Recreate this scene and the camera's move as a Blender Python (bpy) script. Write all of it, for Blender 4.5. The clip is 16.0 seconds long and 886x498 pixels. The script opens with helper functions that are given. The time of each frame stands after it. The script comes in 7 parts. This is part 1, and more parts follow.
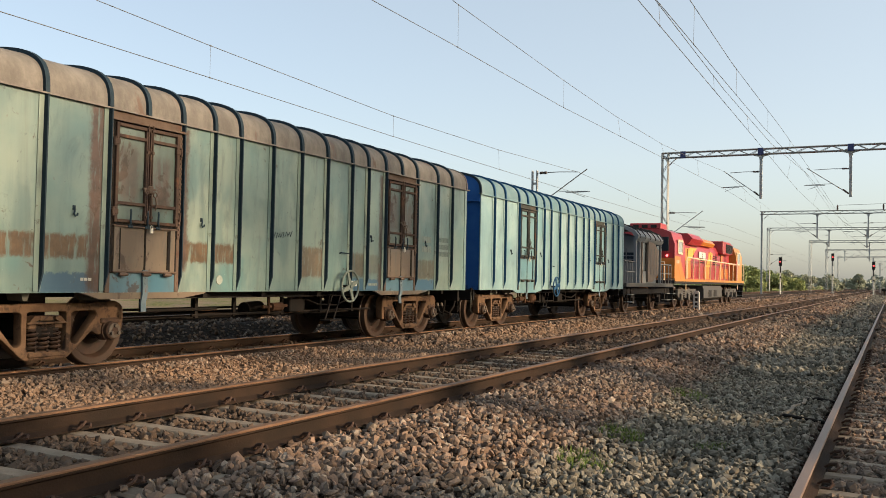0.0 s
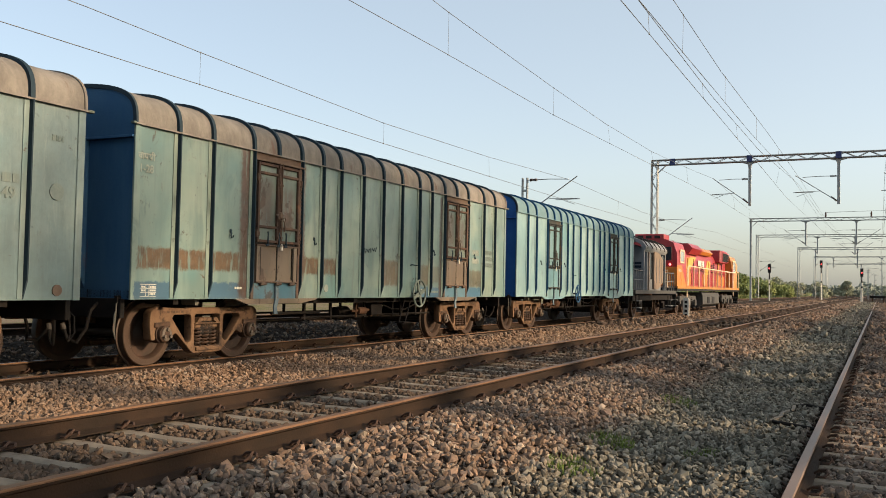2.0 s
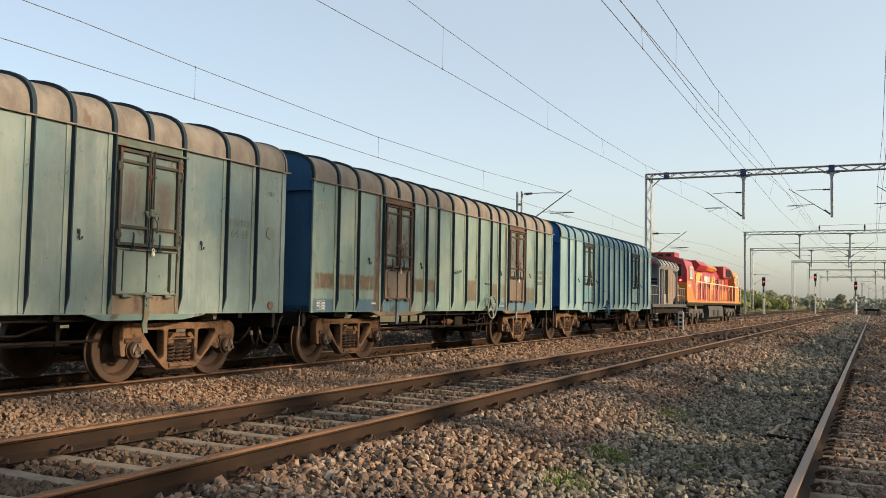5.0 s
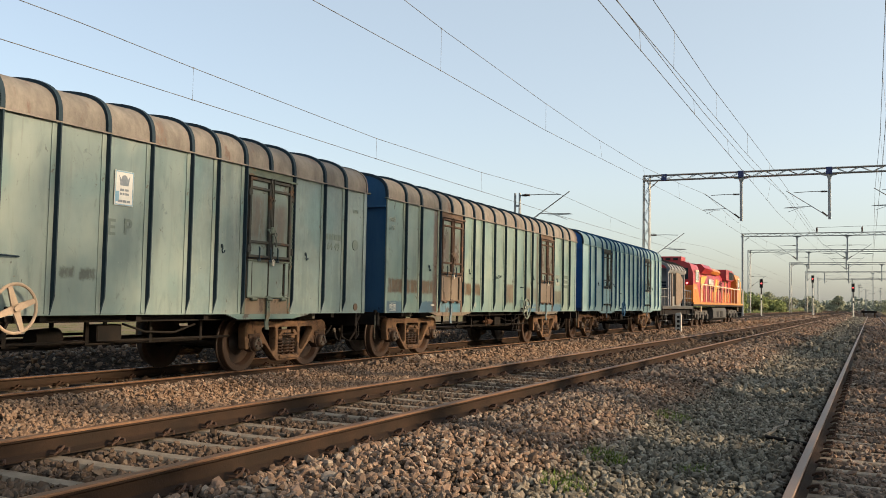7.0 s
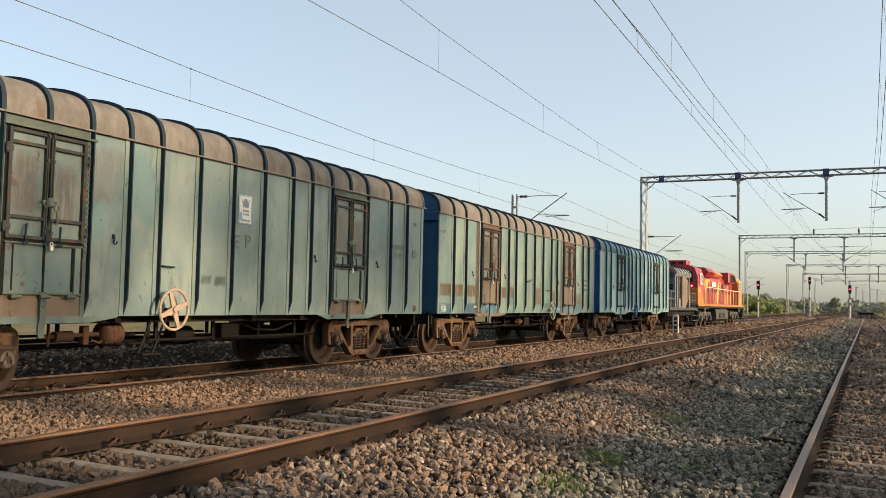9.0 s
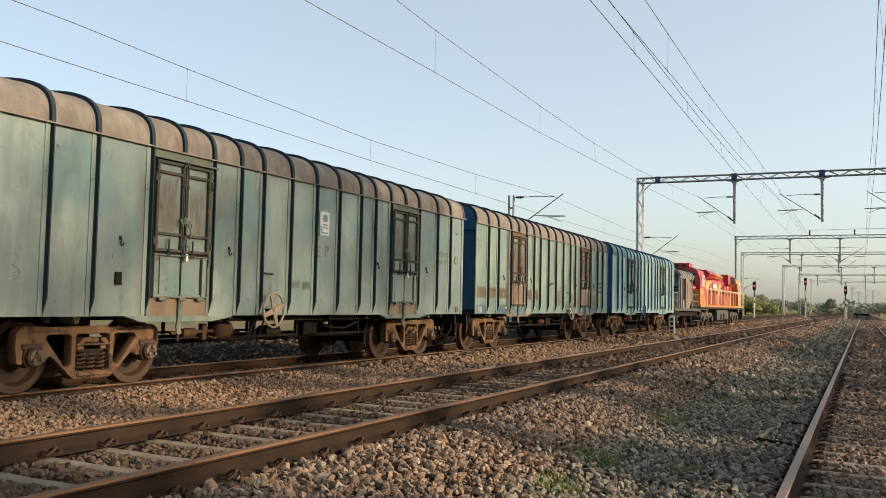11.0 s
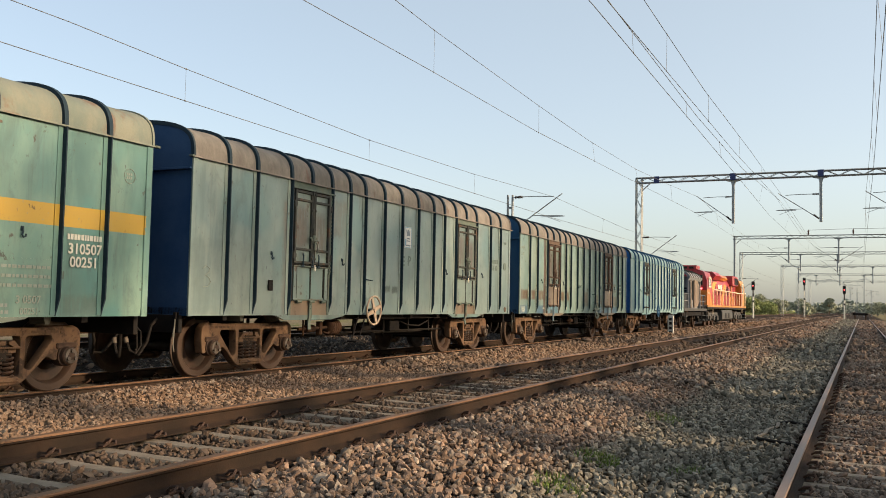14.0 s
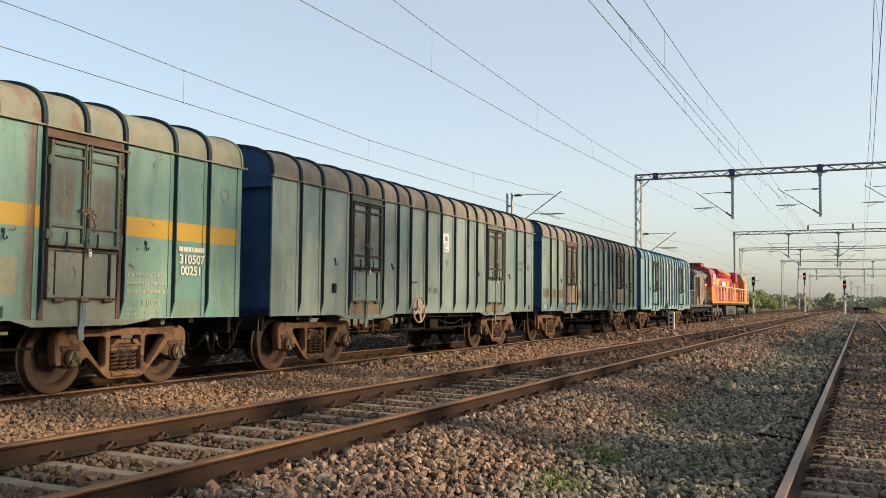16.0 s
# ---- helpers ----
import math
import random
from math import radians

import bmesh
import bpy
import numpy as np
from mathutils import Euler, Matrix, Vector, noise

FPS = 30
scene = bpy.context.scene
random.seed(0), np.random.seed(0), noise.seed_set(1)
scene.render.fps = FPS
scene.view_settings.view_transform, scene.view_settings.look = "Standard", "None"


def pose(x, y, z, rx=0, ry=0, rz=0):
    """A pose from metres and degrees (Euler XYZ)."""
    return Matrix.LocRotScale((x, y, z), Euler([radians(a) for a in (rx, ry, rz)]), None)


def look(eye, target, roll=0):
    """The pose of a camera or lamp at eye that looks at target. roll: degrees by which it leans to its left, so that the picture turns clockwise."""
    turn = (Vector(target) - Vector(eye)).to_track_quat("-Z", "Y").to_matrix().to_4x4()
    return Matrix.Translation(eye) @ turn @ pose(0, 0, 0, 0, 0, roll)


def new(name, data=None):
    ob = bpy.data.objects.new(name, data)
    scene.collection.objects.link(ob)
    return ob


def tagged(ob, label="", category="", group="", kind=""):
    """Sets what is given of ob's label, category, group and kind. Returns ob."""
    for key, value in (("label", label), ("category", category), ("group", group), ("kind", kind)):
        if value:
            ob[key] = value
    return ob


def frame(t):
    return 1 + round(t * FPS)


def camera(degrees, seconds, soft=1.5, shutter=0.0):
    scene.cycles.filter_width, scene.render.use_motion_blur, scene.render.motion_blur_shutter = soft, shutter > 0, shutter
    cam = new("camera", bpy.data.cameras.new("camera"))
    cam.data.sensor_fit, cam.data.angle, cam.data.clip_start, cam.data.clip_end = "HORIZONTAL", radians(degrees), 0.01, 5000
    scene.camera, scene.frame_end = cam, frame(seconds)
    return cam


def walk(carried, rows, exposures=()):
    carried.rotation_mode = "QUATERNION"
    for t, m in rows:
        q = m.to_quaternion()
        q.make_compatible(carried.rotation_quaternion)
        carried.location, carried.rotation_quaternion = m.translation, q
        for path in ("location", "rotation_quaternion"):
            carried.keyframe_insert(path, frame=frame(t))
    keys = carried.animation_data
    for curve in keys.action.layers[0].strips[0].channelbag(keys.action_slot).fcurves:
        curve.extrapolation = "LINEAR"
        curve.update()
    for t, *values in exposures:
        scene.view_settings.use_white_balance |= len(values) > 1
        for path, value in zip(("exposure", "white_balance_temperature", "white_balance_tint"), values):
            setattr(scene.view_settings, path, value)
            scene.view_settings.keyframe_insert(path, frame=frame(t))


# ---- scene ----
import itertools

# The world: y runs along the main line away from the camera, x to its right, z = 0 at the main line's rail top.
cam = camera(53.08, 16.0, soft=0.9)
EYE = Vector((0.0, 0.0, 1.102))
PATH = [  # seconds, heading, pitch, lean (degrees)
    (0.0, -26.855, 1.891, 1.155), (0.5, -26.445, 2.042, 1.161), (1.0, -26.29, 2.05, 1.129),
    (1.5, -26.263, 2.12, 1.175), (2.0, -26.235, 2.356, 1.125), (2.5, -26.252, 2.606, 1.044),
    (3.0, -26.209, 2.938, 0.988), (3.5, -26.137, 3.117, 0.985), (4.0, -26.058, 3.202, 0.977),
    (6.5, -25.799, 3.296, 1.097), (7.0, -25.778, 3.343, 1.09), (7.5, -25.665, 3.344, 1.066),
    (8.0, -25.644, 3.392, 1.042), (8.5, -25.625, 3.41, 1.099), (9.0, -25.61, 3.429, 1.145),
    (11.5, -25.352, 3.473, 1.193), (12.0, -25.353, 3.471, 1.178), (12.5, -25.353, 3.466, 1.188),
    (13.0, -25.344, 3.462, 1.221), (13.5, -25.315, 3.468, 1.182), (14.0, -25.312, 3.467, 1.169),
    (14.5, -25.259, 3.466, 0.967), (15.0, -25.237, 3.471, 0.759), (15.5, -25.22, 3.507, 0.666),
    (16.0, -25.305, 3.397, 0.535)]


def heading(yaw, pitch):
    a, b = radians(yaw), radians(pitch)
    return Vector((math.sin(a) * math.cos(b), math.cos(a) * math.cos(b), math.sin(b)))


walk(cam, [(t, look(EYE, EYE + heading(y, p) * 10, r)) for t, y, p, r in PATH], exposures=[(0.0, 1.5, 6600, 10), (16.0, 1.5, 6600, 10)])

# World and sun: a low sun ahead and to the right, hazy.
SUN_AZ, SUN_EL = radians(86), radians(17.0)  # from +y towards +x
world = bpy.data.worlds.new("world")
scene.world = world
world.use_nodes = True
wn, wl = world.node_tree.nodes, world.node_tree.links
sky = wn.new("ShaderNodeTexSky")
sky.sky_type = "NISHITA"
sky.sun_disc = False
sky.sun_elevation = SUN_EL
sky.sun_rotation = SUN_AZ
sky.air_density, sky.dust_density, sky.ozone_density = 0.9, 2.2, 1.1
wn["Background"].inputs["Strength"].default_value = 0.12
haze = wn.new("ShaderNodeMix")  # dusty air evens out the sky
haze.data_type = "RGBA"
haze.inputs[0].default_value = 0.52
air = wn.new("ShaderNodeTexCoord")
height = wn.new("ShaderNodeSeparateXYZ")
wl.new(air.outputs["Generated"], height.inputs[0])
layer = wn.new("ShaderNodeValToRGB")  # warm dust low down, clearer air above
stops = layer.color_ramp.elements
stops.new(0.13)
for q, (at, tone) in zip(stops, ((0.0, (0.60, 0.62, 0.59, 1)), (0.13, (0.90, 0.91, 0.87, 1)), (0.42, (0.885, 0.955, 0.90, 1)))):
    q.position, q.color = at, tone
wl.new(height.outputs["Z"], layer.inputs["Fac"])
dust = wn.new("ShaderNodeVectorMath")
dust.operation = "SCALE"
side = wn.new("ShaderNodeMath")  # the dust is brighter towards the sun
side.operation = "MULTIPLY_ADD"
side.inputs[1].default_value, side.inputs[2].default_value = 0.7, 2.30
wl.new(height.outputs["X"], side.inputs[0])
wl.new(side.outputs[0], dust.inputs["Scale"])
wl.new(layer.outputs["Color"], dust.inputs[0])
wl.new(dust.outputs["Vector"], haze.inputs[7])
wl.new(sky.outputs["Color"], haze.inputs[6])
wl.new(haze.outputs[2], wn["Background"].inputs["Color"])
sun = new("sun", bpy.data.lights.new("sun", "SUN"))
sun.data.energy, sun.data.angle, sun.data.color = 2.5, radians(2.4), (1.0, 0.74, 0.48)
sun_way = Vector((math.sin(SUN_AZ) * math.cos(SUN_EL), math.cos(SUN_AZ) * math.cos(SUN_EL), math.sin(SUN_EL)))
sun.matrix_world = look(sun_way * 50, (0, 0, 0))

# Building helpers.
def part(name, bm, material, parent=None, label="", smooth=35):
    me = bpy.data.meshes.new(name)
    bmesh.ops.recalc_face_normals(bm, faces=bm.faces[:])
    bm.to_mesh(me)
    bm.free()
    if material:
        me.materials.append(material)
    if smooth:
        me.shade_smooth()
        me.set_sharp_from_angle(angle=radians(smooth))
    ob = new(name, me)
    ob.parent = parent
    if label:
        ob["label"] = label
    return ob


def again(ob, parent, m=None, name=None):
    """Another object on the same mesh."""
    o = new(name or ob.name.split(".")[0], ob.data)
    o.parent = parent
    if m is not None:
        o.matrix_basis = m
    for key in ("label", "kind"):
        if key in ob:
            o[key] = ob[key]
    return o


def box(bm, x0, x1, y0, y1, z0, z1, bev=0.0, m=None):
    vs = [bm.verts.new((x, y, z)) for x in (x0, x1) for y in (y0, y1) for z in (z0, z1)]
    quads = [(0, 1, 3, 2), (4, 6, 7, 5), (0, 4, 5, 1), (2, 3, 7, 6), (0, 2, 6, 4), (1, 5, 7, 3)]
    fs = [bm.faces.new([vs[i] for i in q]) for q in quads]
    if bev:
        es = list({e for f in fs for e in f.edges})
        res = bmesh.ops.bevel(bm, geom=es, offset=bev, segments=1, affect="EDGES", profile=0.5)
        vs = list({v for f in res["faces"] for v in f.verts})
    if m is not None:
        bmesh.ops.transform(bm, matrix=m, verts=vs)
    return bm


def prism(bm, poly, a0, a1, axis="x"):
    """A polygon in the two other axes, extruded from a0 to a1."""
    def put(a, p):
        return {"x": (a, p[0], p[1]), "y": (p[0], a, p[1]), "z": (p[0], p[1], a)}[axis]
    lo = [bm.verts.new(put(a0, p)) for p in poly]
    hi = [bm.verts.new(put(a1, p)) for p in poly]
    n = len(poly)
    bm.faces.new(lo)
    bm.faces.new(hi[::-1])
    for i in range(n):
        bm.faces.new((lo[i], lo[(i + 1) % n], hi[(i + 1) % n], hi[i]))
    return bm


def cyl(bm, p0, p1, r, n=12, r1=None):
    p0, p1 = Vector(p0), Vector(p1)
    d = p1 - p0
    q = d.to_track_quat("Z", "Y").to_matrix()
    r1 = r if r1 is None else r1
    lo, hi = [], []
    for i in range(n):
        a = 2 * math.pi * i / n
        u = q @ Vector((math.cos(a), math.sin(a), 0))
        lo.append(bm.verts.new(p0 + u * r))
        hi.append(bm.verts.new(p1 + u * r1))
    bm.faces.new(lo[::-1])
    bm.faces.new(hi)
    for i in range(n):
        bm.faces.new((lo[i], lo[(i + 1) % n], hi[(i + 1) % n], hi[i]))
    return bm


def pipe(bm, pts, r, n=8):
    """One tube along a line of points."""
    ps = [Vector(p) for p in pts]
    rows, side = [], None
    for i, p in enumerate(ps):
        d = (ps[min(i + 1, len(ps) - 1)] - ps[max(i - 1, 0)]).normalized()
        if side is None:
            side = d.orthogonal().normalized()
        side = (side - d * side.dot(d)).normalized()
        up = d.cross(side)
        rows.append([bm.verts.new(p + side * (r * math.cos(2 * math.pi * j / n)) + up * (r * math.sin(2 * math.pi * j / n))) for j in range(n)])
    for a, b in zip(rows, rows[1:]):
        for j in range(n):
            bm.faces.new((a[j], a[(j + 1) % n], b[(j + 1) % n], b[j]))
    bm.faces.new(rows[0][::-1])
    bm.faces.new(rows[-1])
    return bm


def lathe(bm, prof, axis="x", n=40, c=(0, 0, 0)):
    """Turns a profile of (along, radius) about an axis."""
    rings = []
    for a, r in prof:
        ring = []
        for i in range(n):
            t = 2 * math.pi * i / n
            u, v = r * math.cos(t), r * math.sin(t)
            p = {"x": (a, u, v), "y": (u, a, v), "z": (u, v, a)}[axis]
            ring.append(bm.verts.new(Vector(p) + Vector(c)))
        rings.append(ring)
    for r0, r1 in zip(rings, rings[1:]):
        for i in range(n):
            bm.faces.new((r0[i], r0[(i + 1) % n], r1[(i + 1) % n], r1[i]))
    bm.faces.new(rings[0])
    bm.faces.new(rings[-1][::-1])
    return bm


def ring(bm, c, R, r, axis="x", n=32, k=8):
    """A torus about an axis."""
    vs = []
    for i in range(n):
        t = 2 * math.pi * i / n
        row = []
        for j in range(k):
            s = 2 * math.pi * j / k
            q = R + r * math.cos(s)
            u, v, w = q * math.cos(t), q * math.sin(t), r * math.sin(s)
            p = {"x": (w, u, v), "y": (u, w, v), "z": (u, v, w)}[axis]
            row.append(bm.verts.new(Vector(p) + Vector(c)))
        vs.append(row)
    for i in range(n):
        for j in range(k):
            bm.faces.new((vs[i][j], vs[(i + 1) % n][j], vs[(i + 1) % n][(j + 1) % k], vs[i][(j + 1) % k]))
    return bm


def coil(bm, x, y, z0, z1, R, r, turns, n=14, k=5):
    rows, m = [], int(turns * n)
    for i in range(m + 1):
        t = 2 * math.pi * i / n
        z = z0 + (z1 - z0) * i / m
        row = []
        for j in range(k):
            s = 2 * math.pi * j / k
            q = R + r * math.cos(s)
            row.append(bm.verts.new((x + q * math.cos(t), y + q * math.sin(t), z + r * math.sin(s))))
        rows.append(row)
    for a, b in zip(rows, rows[1:]):
        for j in range(k):
            bm.faces.new((a[j], b[j], b[(j + 1) % k], a[(j + 1) % k]))
    return bm


def outline(name, loops, x0, x1, bev=0.0):
    """A flat plate in y and z with holes, between x0 and x1: the first loop is its edge, the others its holes."""
    cu = bpy.data.curves.new(name, "CURVE")
    cu.dimensions, cu.fill_mode, cu.extrude, cu.bevel_depth, cu.bevel_resolution = "2D", "BOTH", abs(x1 - x0) / 2 - bev, bev, 1
    for loop in loops:
        sp = cu.splines.new("POLY")
        sp.points.add(len(loop) - 1)
        for q, (y, z) in zip(sp.points, loop):
            q.co = (y, z, 0, 1)
        sp.use_cyclic_u = True
    tmp = bpy.data.objects.new(name, cu)
    me = bpy.data.meshes.new_from_object(tmp)
    bpy.data.objects.remove(tmp)
    bm = bmesh.new()
    bm.from_mesh(me)
    bpy.data.meshes.remove(me)
    c = (x0 + x1) / 2
    for v in bm.verts:
        y, z, x = v.co
        v.co = (c + x, y, z)
    return bm


def rounded(loop, r, n=4):
    """The corners of a polygon rounded by r."""
    out, k = [], len(loop)
    for i in range(k):
        a, b, c = Vector(loop[i - 1]), Vector(loop[i]), Vector(loop[(i + 1) % k])
        d = min(r, (a - b).length * 0.45, (c - b).length * 0.45)
        p, q = b + (a - b).normalized() * d, b + (c - b).normalized() * d
        for j in range(n + 1):
            t = j / n
            out.append(tuple((1 - t) ** 2 * p + 2 * t * (1 - t) * b + t * t * q))
    return out


def lettering(name, body, size, m, material, parent=None, depth=0.002):
    cu = bpy.data.curves.new(name, "FONT")
    cu.body, cu.size, cu.extrude, cu.align_x, cu.align_y = body, size, depth, "CENTER", "CENTER"
    cu.offset = size * 0.022
    tmp = bpy.data.objects.new(name, cu)
    me = bpy.data.meshes.new_from_object(tmp)
    bpy.data.objects.remove(tmp)
    me.materials.clear()
    me.materials.append(material)
    ob = new(name, me)
    ob.parent = parent
    ob.matrix_basis = m
    return ob


SIDE = Matrix(((0, 0, 1, 0), (1, 0, 0, 0), (0, 1, 0, 0), (0, 0, 0, 1)))  # text on a wall that faces +x, read along +y


def bars(bm, x, y0, y1, z0, z1, rows, seed, gap=0.35, broken=5):
    """Unreadable writing: rows of short bars on a wall that faces +x."""
    rnd = random.Random(seed)
    h = (z1 - z0) / rows
    for i in range(rows):
        z, y = z1 - (i + 1) * h + h * gap * 0.5, y0
        while y < y1 - 0.02:
            w = (y1 - y0) / broken * rnd.uniform(0.5, 1.2)
            e = min(y + w, y1)
            box(bm, x, x + 0.003, y, e, z, z + h * (1 - gap))
            y = e + (y1 - y0) / broken * 0.25
    return bm

# Materials.
def graph(name):
    m = bpy.data.materials.new(name)
    m.use_nodes = True
    nt = m.node_tree
    return m, nt.nodes, nt.links, nt.nodes["Principled BSDF"]


class Kit:
    """Short forms for the nodes of one material."""
    def __init__(self, name):
        self.m, self.n, self.l, self.b = graph(name)
        tc = self.n.new("ShaderNodeTexCoord")
        self.obj = tc.outputs["Object"]

    def math(self, op, a, b=0.0, c=0.0, clamp=False):
        q = self.n.new("ShaderNodeMath")
        q.operation, q.use_clamp = op, clamp
        for s, v in zip(q.inputs, (a, b, c)):
            if isinstance(v, (int, float)):
                s.default_value = v
            else:
                self.l.new(v, s)
        return q.outputs[0]

    def noise(self, scale, detail=4.0, rough=0.6, stretch=(1, 1, 1), distort=0.0):
        mp = self.n.new("ShaderNodeMapping")
        mp.inputs["Scale"].default_value = stretch
        self.l.new(self.obj, mp.inputs["Vector"])
        q = self.n.new("ShaderNodeTexNoise")
        q.inputs["Scale"].default_value, q.inputs["Detail"].default_value = scale, detail
        q.inputs["Roughness"].default_value, q.inputs["Distortion"].default_value = rough, distort
        self.l.new(mp.outputs["Vector"], q.inputs["Vector"])
        return q.outputs["Fac"]

    def voronoi(self, scale):
        q = self.n.new("ShaderNodeTexVoronoi")
        q.inputs["Scale"].default_value = scale
        self.l.new(self.obj, q.inputs["Vector"])
        return q

    def ramp(self, fac, stops):
        q = self.n.new("ShaderNodeValToRGB")
        e = q.color_ramp.elements
        while len(e) < len(stops):
            e.new(0.5)
        for i, (p, c) in enumerate(stops):
            e[i].position = p
            e[i].color = (*c, 1) if isinstance(c, tuple) else (c, c, c, 1)
        self.l.new(fac, q.inputs["Fac"])
        return q.outputs["Color"]

    def mix(self, fac, a, b, blend="MIX"):
        q = self.n.new("ShaderNodeMix")
        q.data_type, q.blend_type = "RGBA", blend
        for s, v in ((q.inputs[0], fac), (q.inputs[6], a), (q.inputs[7], b)):
            if isinstance(v, tuple):
                s.default_value = (*v, 1)
            elif isinstance(v, (int, float)):
                s.default_value = v
            else:
                self.l.new(v, s)
        return q.outputs[2]

    def step(self, v, a, b):
        q = self.n.new("ShaderNodeMapRange")
        q.interpolation_type = "SMOOTHSTEP"
        q.inputs["From Min"].default_value, q.inputs["From Max"].default_value = a, b
        self.l.new(v, q.inputs["Value"])
        return q.outputs["Result"]

    def xyz(self):
        q = self.n.new("ShaderNodeSeparateXYZ")
        self.l.new(self.obj, q.inputs[0])
        return q.outputs

    def random(self):
        return self.n.new("ShaderNodeObjectInfo").outputs["Random"]

    def island(self):
        return self.n.new("ShaderNodeNewGeometry").outputs["Random Per Island"]

    def bump(self, height, strength=0.3, distance=0.01):
        q = self.n.new("ShaderNodeBump")
        q.inputs["Strength"].default_value, q.inputs["Distance"].default_value = strength, distance
        self.l.new(height, q.inputs["Height"])
        self.l.new(q.outputs["Normal"], self.b.inputs["Normal"])

    def done(self, col, rough=0.7, metal=0.0):
        for s, v in ((self.b.inputs["Base Color"], col), (self.b.inputs["Roughness"], rough), (self.b.inputs["Metallic"], metal)):
            if isinstance(v, tuple):
                s.default_value = (*v, 1)
            elif isinstance(v, (int, float)):
                s.default_value = v
            else:
                self.l.new(v, s)
        return self.m


def plain(name, c1, c2, scale=6.0, rough=0.7, metal=0.0, bump=0.15, fine=60.0, stretch=(1, 1, 1), rust=0.0, rust_col=(0.16, 0.065, 0.03), gloss=0.12):
    """Two tones by noise, fine grain, and rust patches."""
    k = Kit(name)
    a = k.noise(scale, 6, 0.65, stretch)
    g = k.noise(fine, 3, 0.6)
    col = k.mix(k.step(a, 0.3, 0.7), c1, c2)
    col = k.mix(k.math("MULTIPLY", g, 0.35), col, tuple(x * 0.55 for x in c1))
    if rust:
        r = k.noise(scale * 0.7, 8, 0.7, stretch, 0.4)
        col = k.mix(k.step(r, 0.68 - rust * 0.3, 0.78 - rust * 0.25), col, rust_col)
    k.bump(g, bump, 0.01)
    k.b.inputs["Specular IOR Level"].default_value = gloss
    return k.done(col, k.math("MULTIPLY_ADD", a, 0.25, rough - 0.12), metal)


def wagon_paint(name, lows, rust=0.3, bands=(), streak=0.5, seed=0.0):
    """Weathered paint on a wagon's side. bands: (y0, y1, z0, z1, colour, strength, edge)."""
    k = Kit(name)
    lows = [(c[0] * 0.38, c[1] * 0.515, c[2] * 0.54) for c in lows]
    x, y, z = k.xyz()
    mp = k.n.new("ShaderNodeMapping")
    mp.inputs["Location"].default_value = (seed, seed * 1.7, 0)
    k.l.new(k.obj, mp.inputs["Vector"])
    keep, k.obj = k.obj, mp.outputs["Vector"]
    blot = k.noise(0.7, 5, 0.6)
    runs = k.noise(1.3, 3, 0.5, (1, 1.6, 0.25))
    smudge = k.noise(1.0, 4, 0.6, (1, 1.9, 0.3), 0.6)
    speck = k.noise(14.0, 6, 0.75)
    grain = k.noise(70.0, 3, 0.6)
    scab = k.noise(2.6, 9, 0.72, (1, 1, 0.8), 0.5)
    worn = k.noise(1.1, 6, 0.6, (1, 1.2, 0.6))
    drips = k.noise(5.0, 3, 0.55, (1, 2.0, 0.14))
    cloud = k.noise(1.7, 3, 0.5, (1, 1, 0.8))
    fresh = k.noise(0.85, 2, 0.4, (1, 1, 0.7))
    grime = k.noise(2.3, 6, 0.68, (1, 1.5, 0.55), 0.7)
    chips = k.noise(11.0, 3, 0.5, (1, 1, 0.8), 0.4)
    knocks = k.noise(4.2, 5, 0.6, (1, 1.2, 0.9), 0.8)
    streaks = k.noise(6.5, 6, 0.75, (1, 2.2, 0.28), 0.3)
    blots = k.noise(5.0, 6, 0.7)
    k.obj = keep
    col = k.mix(k.step(blot, 0.32, 0.68), lows[0], lows[1])
    col = k.mix(k.math("MULTIPLY", k.step(worn, 0.45, 0.72), 0.75), col, lows[2])
    col = k.mix(k.math("MULTIPLY", k.step(runs, 0.46, 0.78), streak * 0.7), col, tuple(c * 1.3 + 0.012 for c in lows[2]))
    col = k.mix(k.math("MULTIPLY", k.step(smudge, 0.48, 0.70), 0.65), col, tuple(c * 0.5 for c in lows[1]))
    col = k.mix(k.math("MULTIPLY", k.step(drips, 0.58, 0.74), 0.28), col, (0.075, 0.056, 0.038))
    col = k.mix(k.math("MULTIPLY", k.step(cloud, 0.50, 0.66), 0.45), col, tuple(c * 0.68 for c in lows[1]))
    col = k.mix(k.math("MULTIPLY", k.step(cloud, 0.50, 0.34), 0.35), col, tuple(c * 1.2 for c in lows[2]))
    col = k.mix(k.math("MULTIPLY", k.step(fresh, 0.60, 0.68), 0.55), col, tuple(c * f for c, f in zip(lows[1], (0.55, 0.9, 0.95))))
    col = k.mix(k.math("MULTIPLY", k.step(grime, 0.52, 0.72), 0.55), col, (0.052, 0.068, 0.066))
    col = k.mix(k.math("MULTIPLY", k.step(knocks, 0.66, 0.74), 0.65), col, (0.045, 0.045, 0.04))
    col = k.mix(k.math("MULTIPLY", k.step(chips, 0.71, 0.74), 0.8), col, (0.05, 0.034, 0.026))
    # each plate is of a slightly different age
    col = k.mix(k.math("MULTIPLY", k.random(), 0.55), col, tuple(c * 0.85 for c in lows[1]))
    wob = k.math("MULTIPLY", k.math("SUBTRACT", speck, 0.5), 0.16)
    zz, yy = k.math("ADD", z, wob), k.math("ADD", y, wob)
